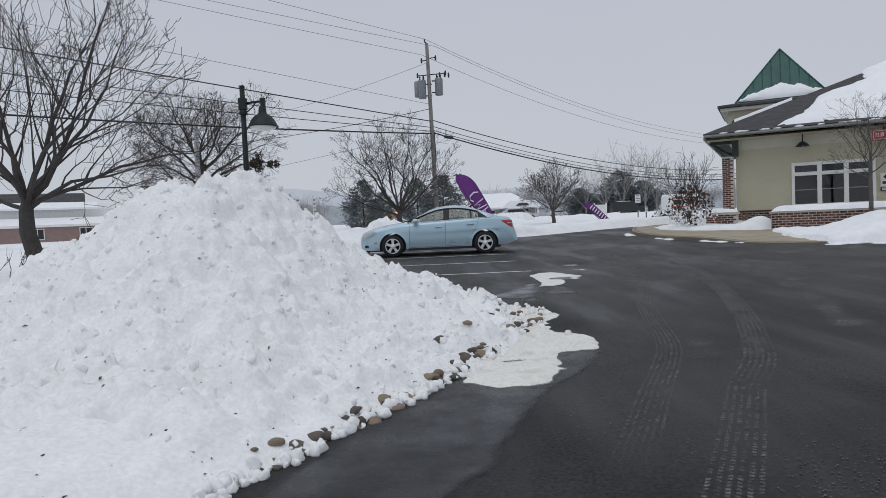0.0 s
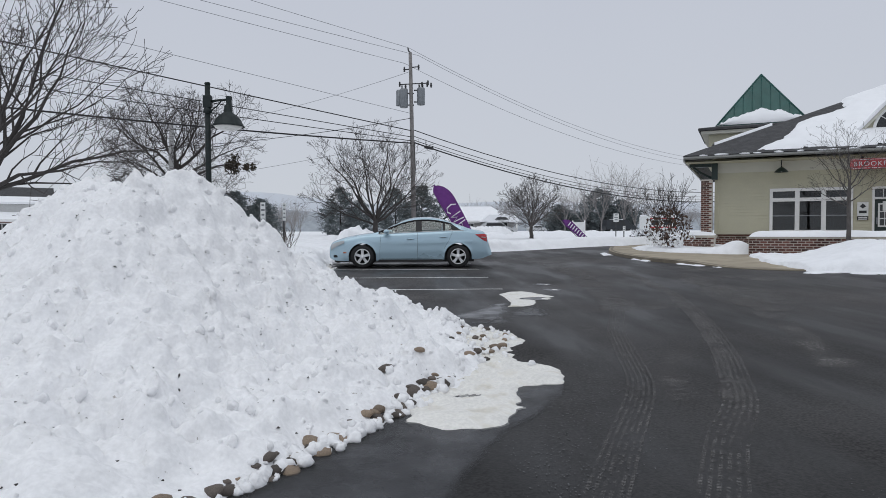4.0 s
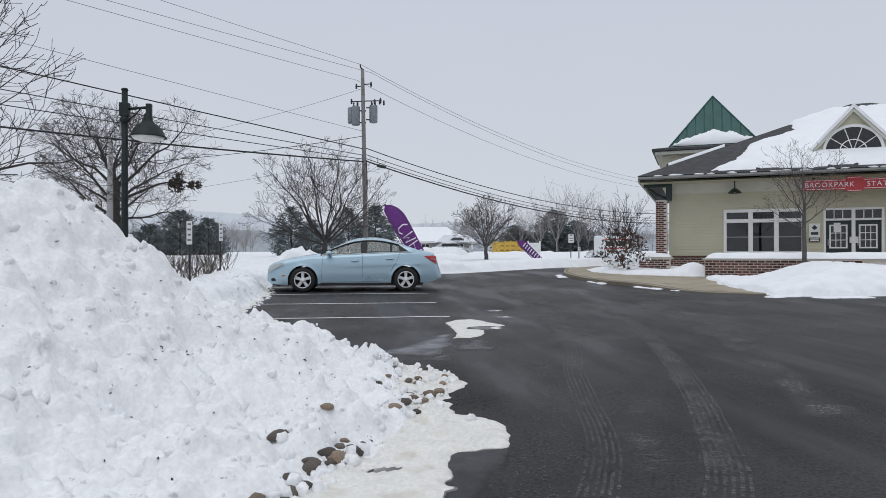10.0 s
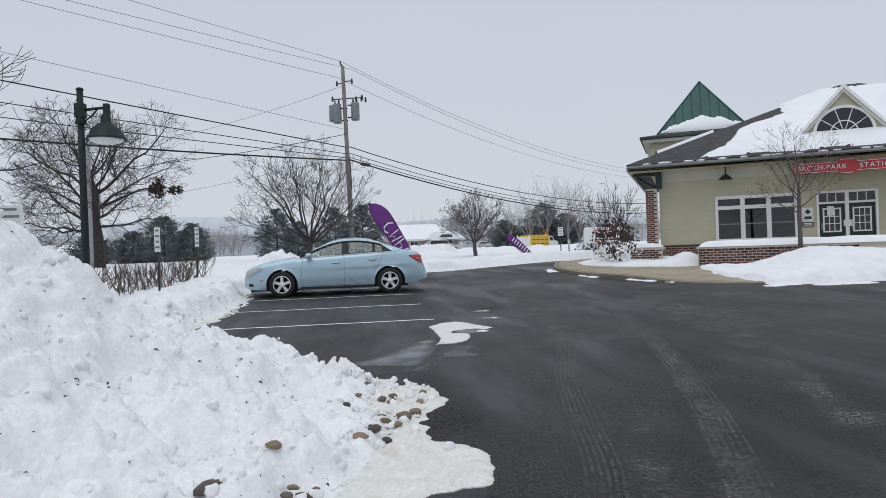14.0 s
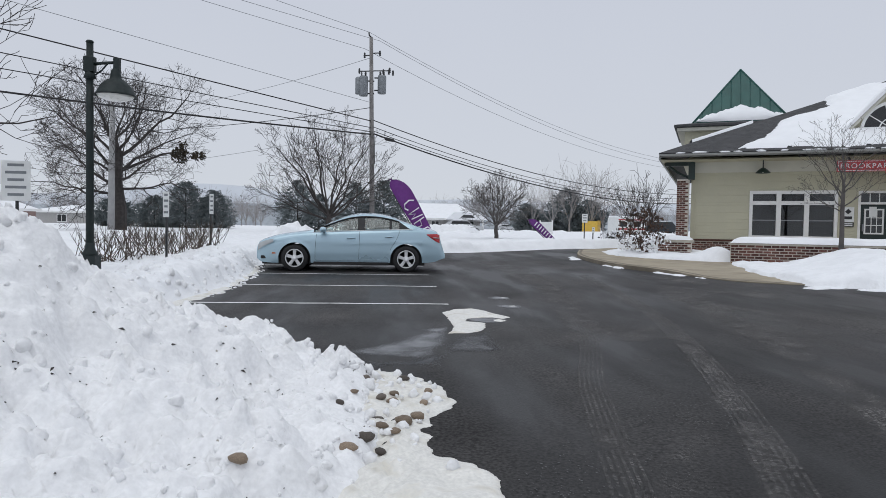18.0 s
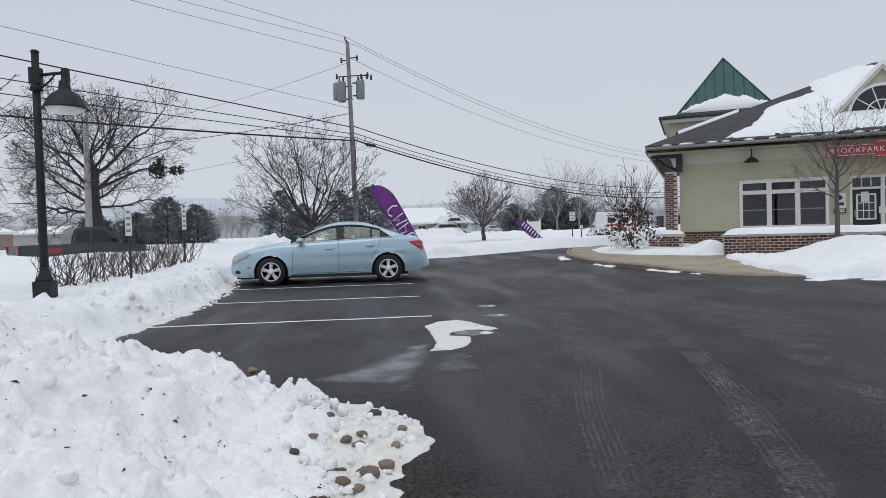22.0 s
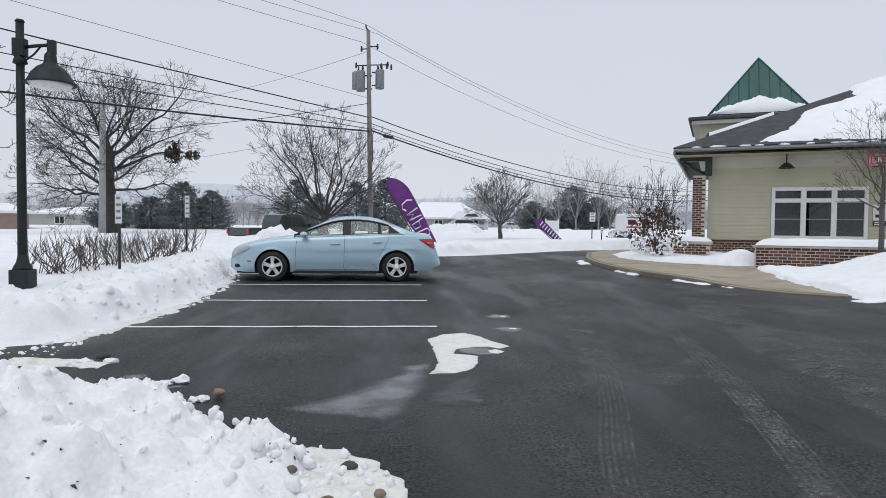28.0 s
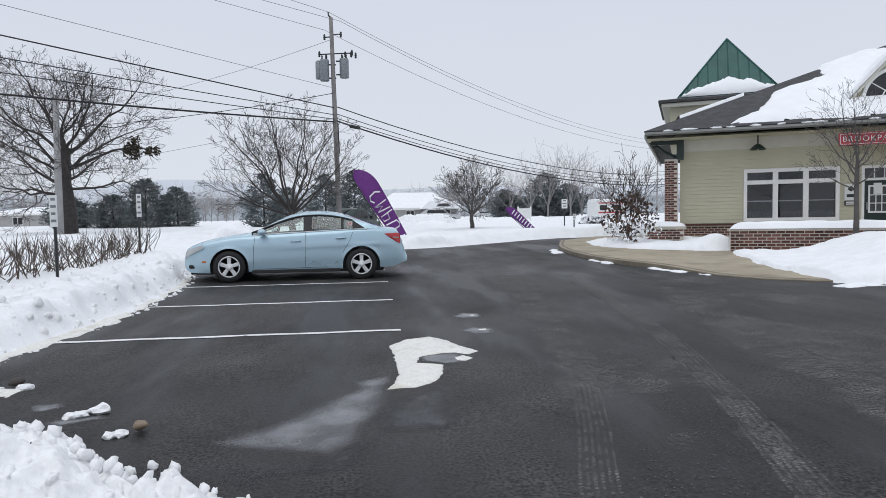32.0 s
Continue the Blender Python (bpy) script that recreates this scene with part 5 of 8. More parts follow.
def roof_snow():
    V, Fc = [], []
    nu, nv = 150, 60
    idx = {}
    for i in range(nu + 1):
        for j in range(nv + 1):
            u, v = i / nu, j / nv
            w = noise.noise(Vector((u * 14, v * 7, 3))) * 0.8 + noise.noise(Vector((u * 40, v * 22, 8))) * 0.4
            p = on_slope(u, v, 0)
            hip = EL.lerp(PEAK_L, v).x
            lim = float(np.interp(v, (0, 0.15, 0.3, 0.4, 0.6, 0.68, 0.71), (2.5, 2.2, 1.35, 0.95, 0.85, 0.2, -0.6)))
            s = (p.x - hip - lim + w * 0.3) / 0.45
            low = (v - 0.028 - 0.034 * w) / 0.03
            e = min(s, low, (0.93 - v + 0.02 * w) / 0.03)
            lift = 0.015 + 0.15 * (1 - math.exp(-max(e, 0) * 1.2)) + 0.02 * w if e > 0 else -0.06
            V.append(on_slope(u, v, lift))
            idx[i, j] = e > -0.6
    for i in range(nu):
        for j in range(nv):
            if idx[i, j] and idx[i + 1, j] and idx[i, j + 1] and idx[i + 1, j + 1]:
                a = i * (nv + 1) + j
                Fc.append((a, a + nv + 1, a + nv + 2, a + 1))
    ob = raw("roof_snow", [SHOP_M @ v for v in V], Fc, ROOF_SNOW, None, "", True)
    return tagged(ob, "thick snow sliding down the shingle roof", "roof snow")


roof_snow()


def left_snow():
    """Snow left along the side slope by the hip."""
    V, Fc = [], []
    n = 40
    for i in range(n + 1):
        u = 0.13 + 0.25 * i / n
        a = EL.lerp(PEAK_L, u)
        w = 0.5 * noise.noise(Vector((u * 30, 2, 1)))
        for j, (back, lift) in enumerate(((0.06, 0.0), (0.10, 0.13 + 0.03 * w), (0.5, 0.17), (1.1, 0.16), (1.25, 0.0))):
            V.append(SHOP_M @ Vector((a.x - 0.12 * back, a.y + back * 0.9, a.z + lift - 0.04 * back)))
    for i in range(n):
        for j in range(4):
            k = i * 5 + j
            Fc.append((k, k + 5, k + 6, k + 1))
    tagged(raw("roof_snow", V, Fc, ROOF_SNOW, None, "", True), "strip of snow on the side slope by the tower", "roof snow")


left_snow()


def eave_snow():
    """Lumps of slid snow left on the gutter."""
    r = random.Random(91)
    for k in range(16):
        p = EL + (FAR_R - EL) * ((0.9 + k * 0.62 + r.uniform(-0.2, 0.2)) / 17.97) + Vector((0, -0.02, -0.02))
        bm = clod(300 + k, 2)
        size = r.uniform(0.06, 0.10)
        bmesh.ops.transform(bm, matrix=Matrix.Diagonal((size * r.uniform(1.2, 2.6), size, size * 0.6, 1)), verts=bm.verts)
        lump = part("snow_lump", bm, ROOF_SNOW)
        lump.matrix_world = SHOP_M @ Matrix.Translation(p)
        tagged(lump, "small lump of snow caught on the roof's gutter", "snow lump", "snow lumps on the gutter")


eave_snow()
# tower with pyramid roof
TX0, TX1, TY0, TY1 = -2.45, 1.85, 3.1, 7.4
part("tower_wall", boxed(TX0, TX1, TY0, TY1, 4.0, 5.55), SIDING, shop)
part("tower_cornice", boxed(TX0 - 0.30, TX1 + 0.30, TY0 - 0.30, TY1 + 0.30, 5.45, 5.60, 0.02), TRIM, shop)
part("tower_cornice", boxed(TX0 - 0.42, TX1 + 0.42, TY0 - 0.42, TY1 + 0.42, 5.61, 5.72, 0.02), SHINGLE, shop)
apex = Vector(((TX0 + TX1) / 2, (TY0 + TY1) / 2, 8.42))
TH = 1.86
cr = [Vector((apex.x + a * TH, apex.y + b * TH, 5.86)) for a, b in ((-1, -1), (1, -1), (1, 1), (-1, 1))]
skirt = [Vector((apex.x + a * 2.55, apex.y + b * 2.55, 5.72)) for a, b in ((-1, -1), (1, -1), (1, 1), (-1, 1))]
bm = bmesh.new()
lower = [bm.verts.new(p) for p in skirt]
upper = [bm.verts.new(p - Vector((0, 0, 0.003))) for p in cr]
bm.faces.new(upper)
for i in range(4):
    bm.faces.new((lower[i], lower[(i + 1) % 4], upper[(i + 1) % 4], upper[i]))
part("tower_skirt", bm, SHINGLE, shop, "low shingle skirt under the green pyramid")
bm = bmesh.new()
va = bm.verts.new(apex)
vc = [bm.verts.new(p) for p in cr]
for i in range(4):
    bm.faces.new((vc[i], vc[(i + 1) % 4], va))
bm.faces.new(vc[::-1])
tower_roof = part("tower_roof", bm, COPPER, shop, "green standing-seam metal pyramid roof")
for side in range(4):
    a, b = cr[side], cr[(side + 1) % 4]
    for k in range(1, 10):
        u = k / 10
        foot = a.lerp(b, u)
        f = 1 - abs(2 * u - 1)
        top = (a.lerp(apex, f * 0.999) if u < 0.5 else b.lerp(apex, f * 0.999)) if u != 0.5 else apex
        tube("seam", [foot, top], 0.02, COPPER, tower_roof, n=4)
    tube("hip_cap", [a, apex], 0.035, COPPER, tower_roof, n=6)


def tower_snow():
    V, Fc = [], []
    a, b = cr[0], cr[1]
    nu, nv = 50, 16
    for i in range(nu + 1):
        u = i / nu
        w = noise.noise(Vector((u * 9, 0, 4))) * 0.09 + noise.noise(Vector((u * 27, 0, 9))) * 0.05
        w += noise.noise(Vector((u * 60, 0, 2))) * 0.06
        hmax = (0.80 * (1 - abs(2 * u - 1.04) ** 1.5) + w * 1.3) / 2.9
        hmax = max(min(hmax, (1 - abs(2 * u - 1)) * 0.97), 0.0)
        for j in range(nv + 1):
            v = hmax * j / nv
            e = min(j, nv - j, i * 0.6, (nu - i) * 0.6) / 3
            p = a.lerp(b, u)
            q = p + (apex - p) * v
            q = Vector((p.x + (apex.x - p.x) * v * 0.12, q.y, q.z))
            V.append(q + Vector((0, -0.10 * (1 - math.exp(-e)), 0.03 + 0.09 * (1 - math.exp(-e)))))
    for i in range(nu):
        for j in range(nv):
            k = i * (nv + 1) + j
            Fc.append((k, k + nv + 1, k + nv + 2, k + 1))
    tagged(raw("roof_snow", [SHOP_M @ v for v in V], Fc, ROOF_SNOW, None, "", True), "snow clinging to the foot of the green pyramid roof", "roof snow")


tower_snow()

# dormer with half-round window
DX0, DX1, DZ, DTOP, DY = 2.98, 5.78, 4.78, 6.36, 0.2
dormer = part("dormer", prism(bmesh.new(), [(DX0, DZ), (DX1, DZ), ((DX0 + DX1) / 2, DTOP)], "y", DY, DY + 4.0), SIDING, shop, "sage gable dormer with a half-round window")
dc = (DX0 + DX1) / 2
for s in (-1, 1):
    pts = [(dc, DTOP + 0.08), (dc + s * (DX1 - dc + 0.14), DZ - 0.05), (dc + s * (DX1 - dc + 0.14), DZ + 0.09), (dc, DTOP + 0.24)]
    bm = prism(bmesh.new(), pts, "y", DY - 0.18, DY + 4.4)
    part("dormer_roof", bm, ROOF_SNOW, dormer)
    pts = [(dc, DTOP - 0.06), (dc + s * (DX1 - dc + 0.1), DZ - 0.16), (dc + s * (DX1 - dc + 0.13), DZ - 0.06), (dc, DTOP + 0.07)]
    part("rake_board", prism(bmesh.new(), pts, "y", DY - 0.14, DY - 0.02), TRIM, dormer)


def arc(r0, r1, y0, y1, material, name, a0=0, a1=180, n=28, zc=DZ + 0.06):
    V, Fc = [], []
    for i in range(n + 1):
        a = radians(a0 + (a1 - a0) * i / n)
        for r, y in ((r0, y0), (r1, y0), (r1, y1), (r0, y1)):
            V.append((dc + r * math.cos(a), y, zc + r * math.sin(a)))
    for i in range(n):
        for k in range(4):
            a, b = i * 4 + k, i * 4 + (k + 1) % 4
            Fc.append((a, b, b + 4, a + 4))
    return raw(name, V, Fc, material, dormer)


arc(0.90, 1.0, DY - 0.06, DY + 0.01, WHITE, "arch_frame")
arc(0.02, 0.90, DY - 0.022, DY - 0.012, HOUSE_GLASS, "arch_pane")
# dark sheets stand in for the unlit space behind the half-round pane
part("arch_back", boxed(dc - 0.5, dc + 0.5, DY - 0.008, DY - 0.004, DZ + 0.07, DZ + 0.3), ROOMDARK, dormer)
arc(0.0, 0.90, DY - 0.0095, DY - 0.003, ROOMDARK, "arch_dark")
arc(0.42, 0.455, DY - 0.045, DY - 0.014, WHITE, "muntin")
for a in (36, 72, 108, 144):
    c, s = math.cos(radians(a)), math.sin(radians(a))
    tube("muntin", [(dc + 0.05 * c, DY - 0.03, DZ + 0.06 + 0.05 * s), (dc + 0.90 * c, DY - 0.03, DZ + 0.06 + 0.90 * s)], 0.018, WHITE, dormer, n=6)
part("arch_sill", boxed(dc - 1.02, dc + 1.02, DY - 0.07, DY + 0.01, DZ - 0.02, DZ + 0.075, 0.008), WHITE, dormer)

# corner pillar and bracket
pillar = part("brick_pillar", boxed(-2.55, -2.12, FY - 0.30, FY + 0.16, 0.3, 3.20), MORTAR, shop, "red brick pillar at the shop's corner")
brk = part("bracket_post", boxed(-2.16, -1.93, FY - 0.34, FY - 0.10, 3.18, 3.84, 0.015), GREEN, shop, "dark green timber bracket under the eave")
part("bracket_beam", boxed(-3.0, -2.16, FY - 0.31, FY - 0.15, 3.70, 3.84, 0.01), GREEN, brk)
tube("bracket_brace", [(-2.85, FY - 0.23, 3.70), (-2.55, FY - 0.23, 3.46), (-2.15, FY - 0.23, 3.25)], 0.05, GREEN, brk, n=6)


def gooseneck(x, y, z):
    g = thing("wall_lamp", SHOP_M @ pose(x, y, z), "dark green barn lamp with white inside hung under the eave", "wall lamp", "barn lamps on the shop")
    tube("stem", [(0, 0, 0.42), (0, 0, 0.02)], 0.022, DARK, g)
    lathe("shade", [(0.03, 0.06), (0.07, 0.05), (0.16, -0.02), (0.235, -0.10), (0.25, -0.13), (0.235, -0.128), (0.15, -0.04), (0.03, 0.0)], GREEN, g)
    lathe("bulb", [(0.02, 0.0), (0.06, -0.05), (0.05, -0.10), (0.01, -0.125)], ENAMEL, g, n=12)
    return g


gooseneck(0.34, -0.5, 3.50)
gooseneck(3.0, -0.5, 3.50)

# red station sign under the eave
sgn = thing("station_sign", SHOP_M @ pose(2.55, -0.9, 3.53), "red board sign with raised cream letters under the eave", "sign")
part("board", boxed(0.0, 3.32, -0.06, 0.0, -0.19, 0.19, 0.01), SIGNRED, sgn)
part("centre_panel", boxed(1.40, 1.90, -0.072, -0.001, -0.265, 0.275, 0.01), SIGNRED, sgn)
for a, b, c, d in ((0.04, 1.36, 0.145, 0.162), (0.04, 1.36, -0.162, -0.145), (1.94, 3.28, 0.145, 0.162), (1.94, 3.28, -0.162, -0.145), (0.04, 0.057, -0.145, 0.145), (3.263, 3.28, -0.145, 0.145),
                   (1.43, 1.87, 0.23, 0.247), (1.43, 1.87, -0.237, -0.22)):
    part("border", boxed(a, b, -0.080 if 1.4 < a < 1.9 else -0.066, -0.06, c, d), INK, sgn)
for xx in (0.35, 2.95):
    part("hanger", boxed(xx - 0.02, xx + 0.02, -0.04, -0.01, 0.19, 0.34), DARK, sgn)


def letters(text, x, size, parent, material, y=-0.085, z=-0.085, spacing=1.0, rot=None):
    cu = bpy.data.curves.new("lettering", "FONT")
    cu.body, cu.size, cu.extrude, cu.space_character = text, size, 0.004, spacing
    tmp = bpy.data.objects.new("tmp", cu)
    scene.collection.objects.link(tmp)
    me = bpy.data.meshes.new_from_object(tmp.evaluated_get(bpy.context.evaluated_depsgraph_get()))
    bpy.data.objects.remove(tmp)
    me.materials.clear()
    me.materials.append(material)
    ob = new("lettering", me)
    ob.parent = parent
    ob.matrix_basis = rot if rot is not None else pose(x, y, z, 90, 0, 0)
    return ob


letters("BROOKPARK", 0.09, 0.235, sgn, INK, y=-0.079, z=-0.08, spacing=1.17)
letters("STATION", 2.02, 0.235, sgn, INK, y=-0.068, z=-0.08, spacing=1.2)

# small office sign by the window
osg = thing("office_sign", SHOP_M @ pose(2.90, FY - 0.045, 1.66), "small white sign with black emblem and bars by the window", "sign")
part("board", boxed(0, 0.36, -0.02, 0.0, 0.0, 0.52, 0.005), SIGNWHITE, osg)
part("lower_board", boxed(0.0, 0.36, -0.022, 0.0, -0.16, -0.01, 0.004), DARK, osg)
part("emblem", prism(bmesh.new(), [(0.08, 0.36), (0.18, 0.47), (0.28, 0.36), (0.18, 0.28)], "y", -0.026, -0.021), DARK, osg)
part("writing_bar", boxed(0.06, 0.30, -0.026, -0.021, 0.10, 0.20), DARK, osg)
for k in range(2):
    part("writing_bar", boxed(0.04, 0.32, -0.027, -0.023, -0.135 + k * 0.06, -0.10 + k * 0.06), SIGNWHITE, osg)

# low brick wall and pier
low = thing("brick_wall", WALL_M, "low red brick garden wall with stone cap under snow", "wall")
WZ = 0.93
part("core", boxed(0, 14.5, 0, 0.29, 0.1, WZ - 0.06), MORTAR, low)
part("cap", boxed(-0.06, 14.5, -0.07, 0.35, WZ - 0.06, WZ, 0.012), CAPSTONE, low)


def cap_snow(x0, x1, y0, y1, z, h, label):
    nx = max(int((x1 - x0) / 0.1), 6)
    ny = 8
    V, Fc = [], []
    for i in range(nx + 1):
        for j in range(ny + 1):
            x, y = x0 + (x1 - x0) * i / nx, y0 + (y1 - y0) * j / ny
            e = min((x - x0), (x1 - x) + 0.02, (y - y0) * 2.2, (y1 - y) * 2.2)
            V.append((x, y, z + h * (1 - math.exp(-max(e, 0) / 0.14)) * (1 + 0.18 * noise.noise(Vector((x * 1.6, y * 2, 5)))) + 0.003))
    for i in range(nx):
        for j in range(ny):
            a = i * (ny + 1) + j
            Fc.append((a, a + ny + 1, a + ny + 2, a + 1))
    k = len(V)
    ring = [i * (ny + 1) for i in range(nx + 1)] + [nx * (ny + 1) + j for j in range(1, ny + 1)] + [i * (ny + 1) + ny for i in range(nx - 1, -1, -1)] + [j for j in range(ny - 1, 0, -1)]
    Fc.append(tuple(ring))
    tagged(raw("cap_snow", [WALL_M @ Vector(v) for v in V], Fc, ROOF_SNOW, None, "", True), label, "snow cap")


cap_snow(0.0, 14.4, -0.09, 0.37, WZ, 0.19, "smooth cushion of snow along the wall's cap")
pier = thing("brick_pier", WALL_M, "square red brick pier with stone cap under snow", "pier")
part("core", boxed(-2.18, -1.12, 2.66, 3.7, 0.2, 0.86), MORTAR, pier)
part("cap", boxed(-2.25, -1.05, 2.58, 3.78, 0.86, 0.95, 0.012), CAPSTONE, pier)
cap_snow(-2.22, -1.08, 2.6, 3.76, 0.95, 0.14, "rounded snow on the brick pier")
brick_face(low, 0.01, 4.2, 0.32, WZ - 0.07, 0.0, "")
brick_face(pier, -2.17, -1.12, 0.32, 0.85, 2.66, "")
brick_face(shop, -1.99, 0.6, 0.55, 0.89, FY - 0.02, "")
brick_face(pillar, -2.55, -2.12, 0.9, 3.18, FY - 0.30, "")


# ---- cars ----
def interp(table, x):
    xs, ys = [p[0] for p in table], [p[1] for p in table]
    return float(np.interp(x, xs, ys))


def smooth_interp(table, x):
    """Cubic through a short table of (x, value)."""
    n = len(table)
    if x <= table[0][0]:
        return table[0][1]
    if x >= table[-1][0]:
        return table[-1][1]
    i = max(k for k in range(n) if table[k][0] <= x)
    i = min(i, n - 2)
    x0, x1 = table[i][0], table[i + 1][0]
    h = x1 - x0

    def slope(k):
        if k == 0 or k == n - 1:
            a, b = (0, 1) if k == 0 else (n - 2, n - 1)
            return (table[b][1] - table[a][1]) / (table[b][0] - table[a][0])
        s0 = (table[k][1] - table[k - 1][1]) / (table[k][0] - table[k - 1][0])
        s1 = (table[k + 1][1] - table[k][1]) / (table[k + 1][0] - table[k][0])
        return 0 if s0 * s1 <= 0 else 2 * s0 * s1 / (s0 + s1)
    u = (x - x0) / h
    return ((2 * u ** 3 - 3 * u ** 2 + 1) * table[i][1] + (u ** 3 - 2 * u ** 2 + u) * h * slope(i)
            + (-2 * u ** 3 + 3 * u ** 2) * table[i + 1][1] + (u ** 3 - u ** 2) * h * slope(i + 1))


def wheel(parent, m, R, spokes=5, side=-1, rimname="rim"):
    """A wheel whose outer face looks along side * y."""
    w = thing("wheel", m, "", "")
    w.parent = parent
    w.matrix_basis = m
    turn = Matrix.Rotation(radians(90 * -side), 4, "X")
    prof = [(R * 0.66, -0.10), (R * 0.70, -0.105), (R * 0.93, -0.10), (R, -0.07), (R, 0.07), (R * 0.93, 0.10), (R * 0.70, 0.105), (R * 0.66, 0.10)]
    lathe("tyre", prof, TYRE, w, n=36, m=turn, cap=False)
    lathe("barrel", [(R * 0.66, -0.09), (R * 0.66, 0.098), (R * 0.60, 0.098), (R * 0.58, 0.02), (R * 0.57, -0.06), (0.02, -0.062)], DARK, w, n=32, m=turn, cap=False)
    lathe("rim_lip", [(R * 0.60, 0.06), (R * 0.60, 0.103), (R * 0.675, 0.106), (R * 0.675, 0.06)], ALLOY, w, n=36, m=turn, cap=False)
    lathe("hub", [(0.0, 0.03), (0.075, 0.03), (0.075, 0.085), (0.05, 0.097), (0.0, 0.098)], ALLOY, w, n=18, m=turn)
    for k in range(spokes):
        a = 2 * math.pi * k / spokes + 0.31
        bm = bmesh.new()
        box(bm, 0.03, R * 0.63, -0.033, 0.033, 0.045, 0.088, 0.008)
        for v in bm.verts:
            if v.co.x > 0.12:
                v.co.y *= 1.28
        bmesh.ops.transform(bm, matrix=turn @ Matrix.Rotation(a, 4, "Z"), verts=bm.verts)
        part("spoke", bm, ALLOY, w)
    return w


def sedan(m, label):
    """A compact four-door saloon, nose towards -x, origin on the ground under the nose."""
    car = thing("sedan", m, label, "car")
    L = 4.60
    wheels = (0.95, 3.635)
    R = 0.325
    top = [(0.0, 0.60), (0.03, 0.665), (0.12, 0.735), (0.35, 0.805), (0.72, 0.872), (1.05, 0.92), (1.40, 0.95), (1.8, 0.98), (2.43, 1.008), (3.18, 1.04), (3.75, 1.055), (4.02, 1.055), (4.27, 1.035), (4.40, 0.995), (4.46, 0.88), (4.51, 0.72), (4.56, 0.58), (4.60, 0.46)]
    wid = [(0.0, 0.56), (0.06, 0.68), (0.2, 0.78), (0.45, 0.855), (0.9, 0.892), (1.6, 0.898), (2.6, 0.898), (3.5, 0.895), (4.1, 0.86), (4.4, 0.80), (4.55, 0.73), (4.60, 0.68)]
    bot = [(0.0, 0.30), (0.15, 0.22), (0.5, 0.20), (1.4, 0.215), (3.2, 0.235), (4.0, 0.24), (4.3, 0.26), (4.5, 0.33), (4.6, 0.36)]
    arch_r = 0.385
    xs = sorted(set([round(v, 4) for v in np.linspace(0, L, 70)] + [round(w + arch_r * math.cos(a), 4) for w in wheels for a in np.linspace(0, math.pi, 23)]
                    + [w + s * (arch_r + 0.006) for w in wheels for s in (-1, 1)]))
    V, Fc = [], []
    ring = 0
    for x in xs:
        zt, hw, zb = smooth_interp(top, x), smooth_interp(wid, x), smooth_interp(bot, x)
        for w in wheels:
            if abs(x - w) < arch_r:
                zb = max(zb, 0.315 + math.sqrt(max(arch_r ** 2 - (x - w) ** 2, 0)))
        zb = min(zb, zt - 0.10)
        prof = []
        for k in range(13):
            v = k / 12
            z = zb + (zt - 0.03 - zb) * v
            g = (z - 0.20) / (zt - 0.20)
            tuck = 0.045 * max(0, 1 - g / 0.35) ** 1.6 + 0.075 * max(0, (g - 0.55) / 0.45) ** 2.2
            crease = 0.012 * math.exp(-((z - 0.74) / 0.035) ** 2) * float(step(1.0, 1.5, x) * (1 - step(4.0, 4.4, x)))
            flare = 0.0
            for w in wheels:
                r = math.hypot(x - w, z - 0.315)
                flare += 0.012 * math.exp(-((r - arch_r) / 0.04) ** 2)
            prof.append((hw - tuck + crease + flare, z))
        dome = 0.03 * float(step(0.1, 0.6, x) * (1 - step(1.35, 1.7, x)))
        crown = [(prof[-1][0] - 0.035, zt - 0.006 + dome * 0.4), (prof[-1][0] * 0.62, zt + 0.018 + dome), (0.0, zt + 0.032 + dome)]
        half = prof + crown
        full = [(-a, b) for a, b in half] + [(a, b) for a, b in half[-2::-1]]
        ring = len(full)
        V += [(x, a, b) for a, b in full]
    for i in range(len(xs) - 1):
        mid_x = (xs[i] + xs[i + 1]) / 2
        for k in range(ring - 1):
            if 1.40 < mid_x < 3.75 and 14 <= k <= ring - 16:
                continue
            a = i * ring + k
            Fc.append((a, a + ring, a + ring + 1, a + 1))
    Fc.append(tuple(range(ring - 1, -1, -1)))
    Fc.append(tuple((len(xs) - 1) * ring + k for k in range(ring)))
    raw("body", V, Fc, SKYBLUE, car, "", True)
    part("underbody", boxed(0.15, 4.1, -0.72, 0.72, 0.17, 0.62, 0.02), PLASTIC, car)
    for s in (-1, 1):
        bm = bmesh.new()
        box(bm, 1.40, 3.20, s * 0.845 - 0.03, s * 0.845 + 0.03, 0.175, 0.245, 0.012)
        part("side_skirt", bm, PLASTIC, car)
    # greenhouse
    roofz = [(1.18, 0.95), (1.38, 1.03), (1.58, 1.115), (1.81, 1.24), (2.05, 1.345), (2.3, 1.42), (2.52, 1.45), (2.75, 1.455), (2.95, 1.44), (3.28, 1.375), (3.65, 1.24), (3.95, 1.125), (4.15, 1.055)]
    gx = sorted(set([round(v, 4) for v in np.linspace(1.18, 4.15, 60)] + [1.40, 1.42, 2.45, 2.62, 3.22, 3.28, 3.46, 3.76, 2.02]))
    S = []
    nside, ntop = 8, 8
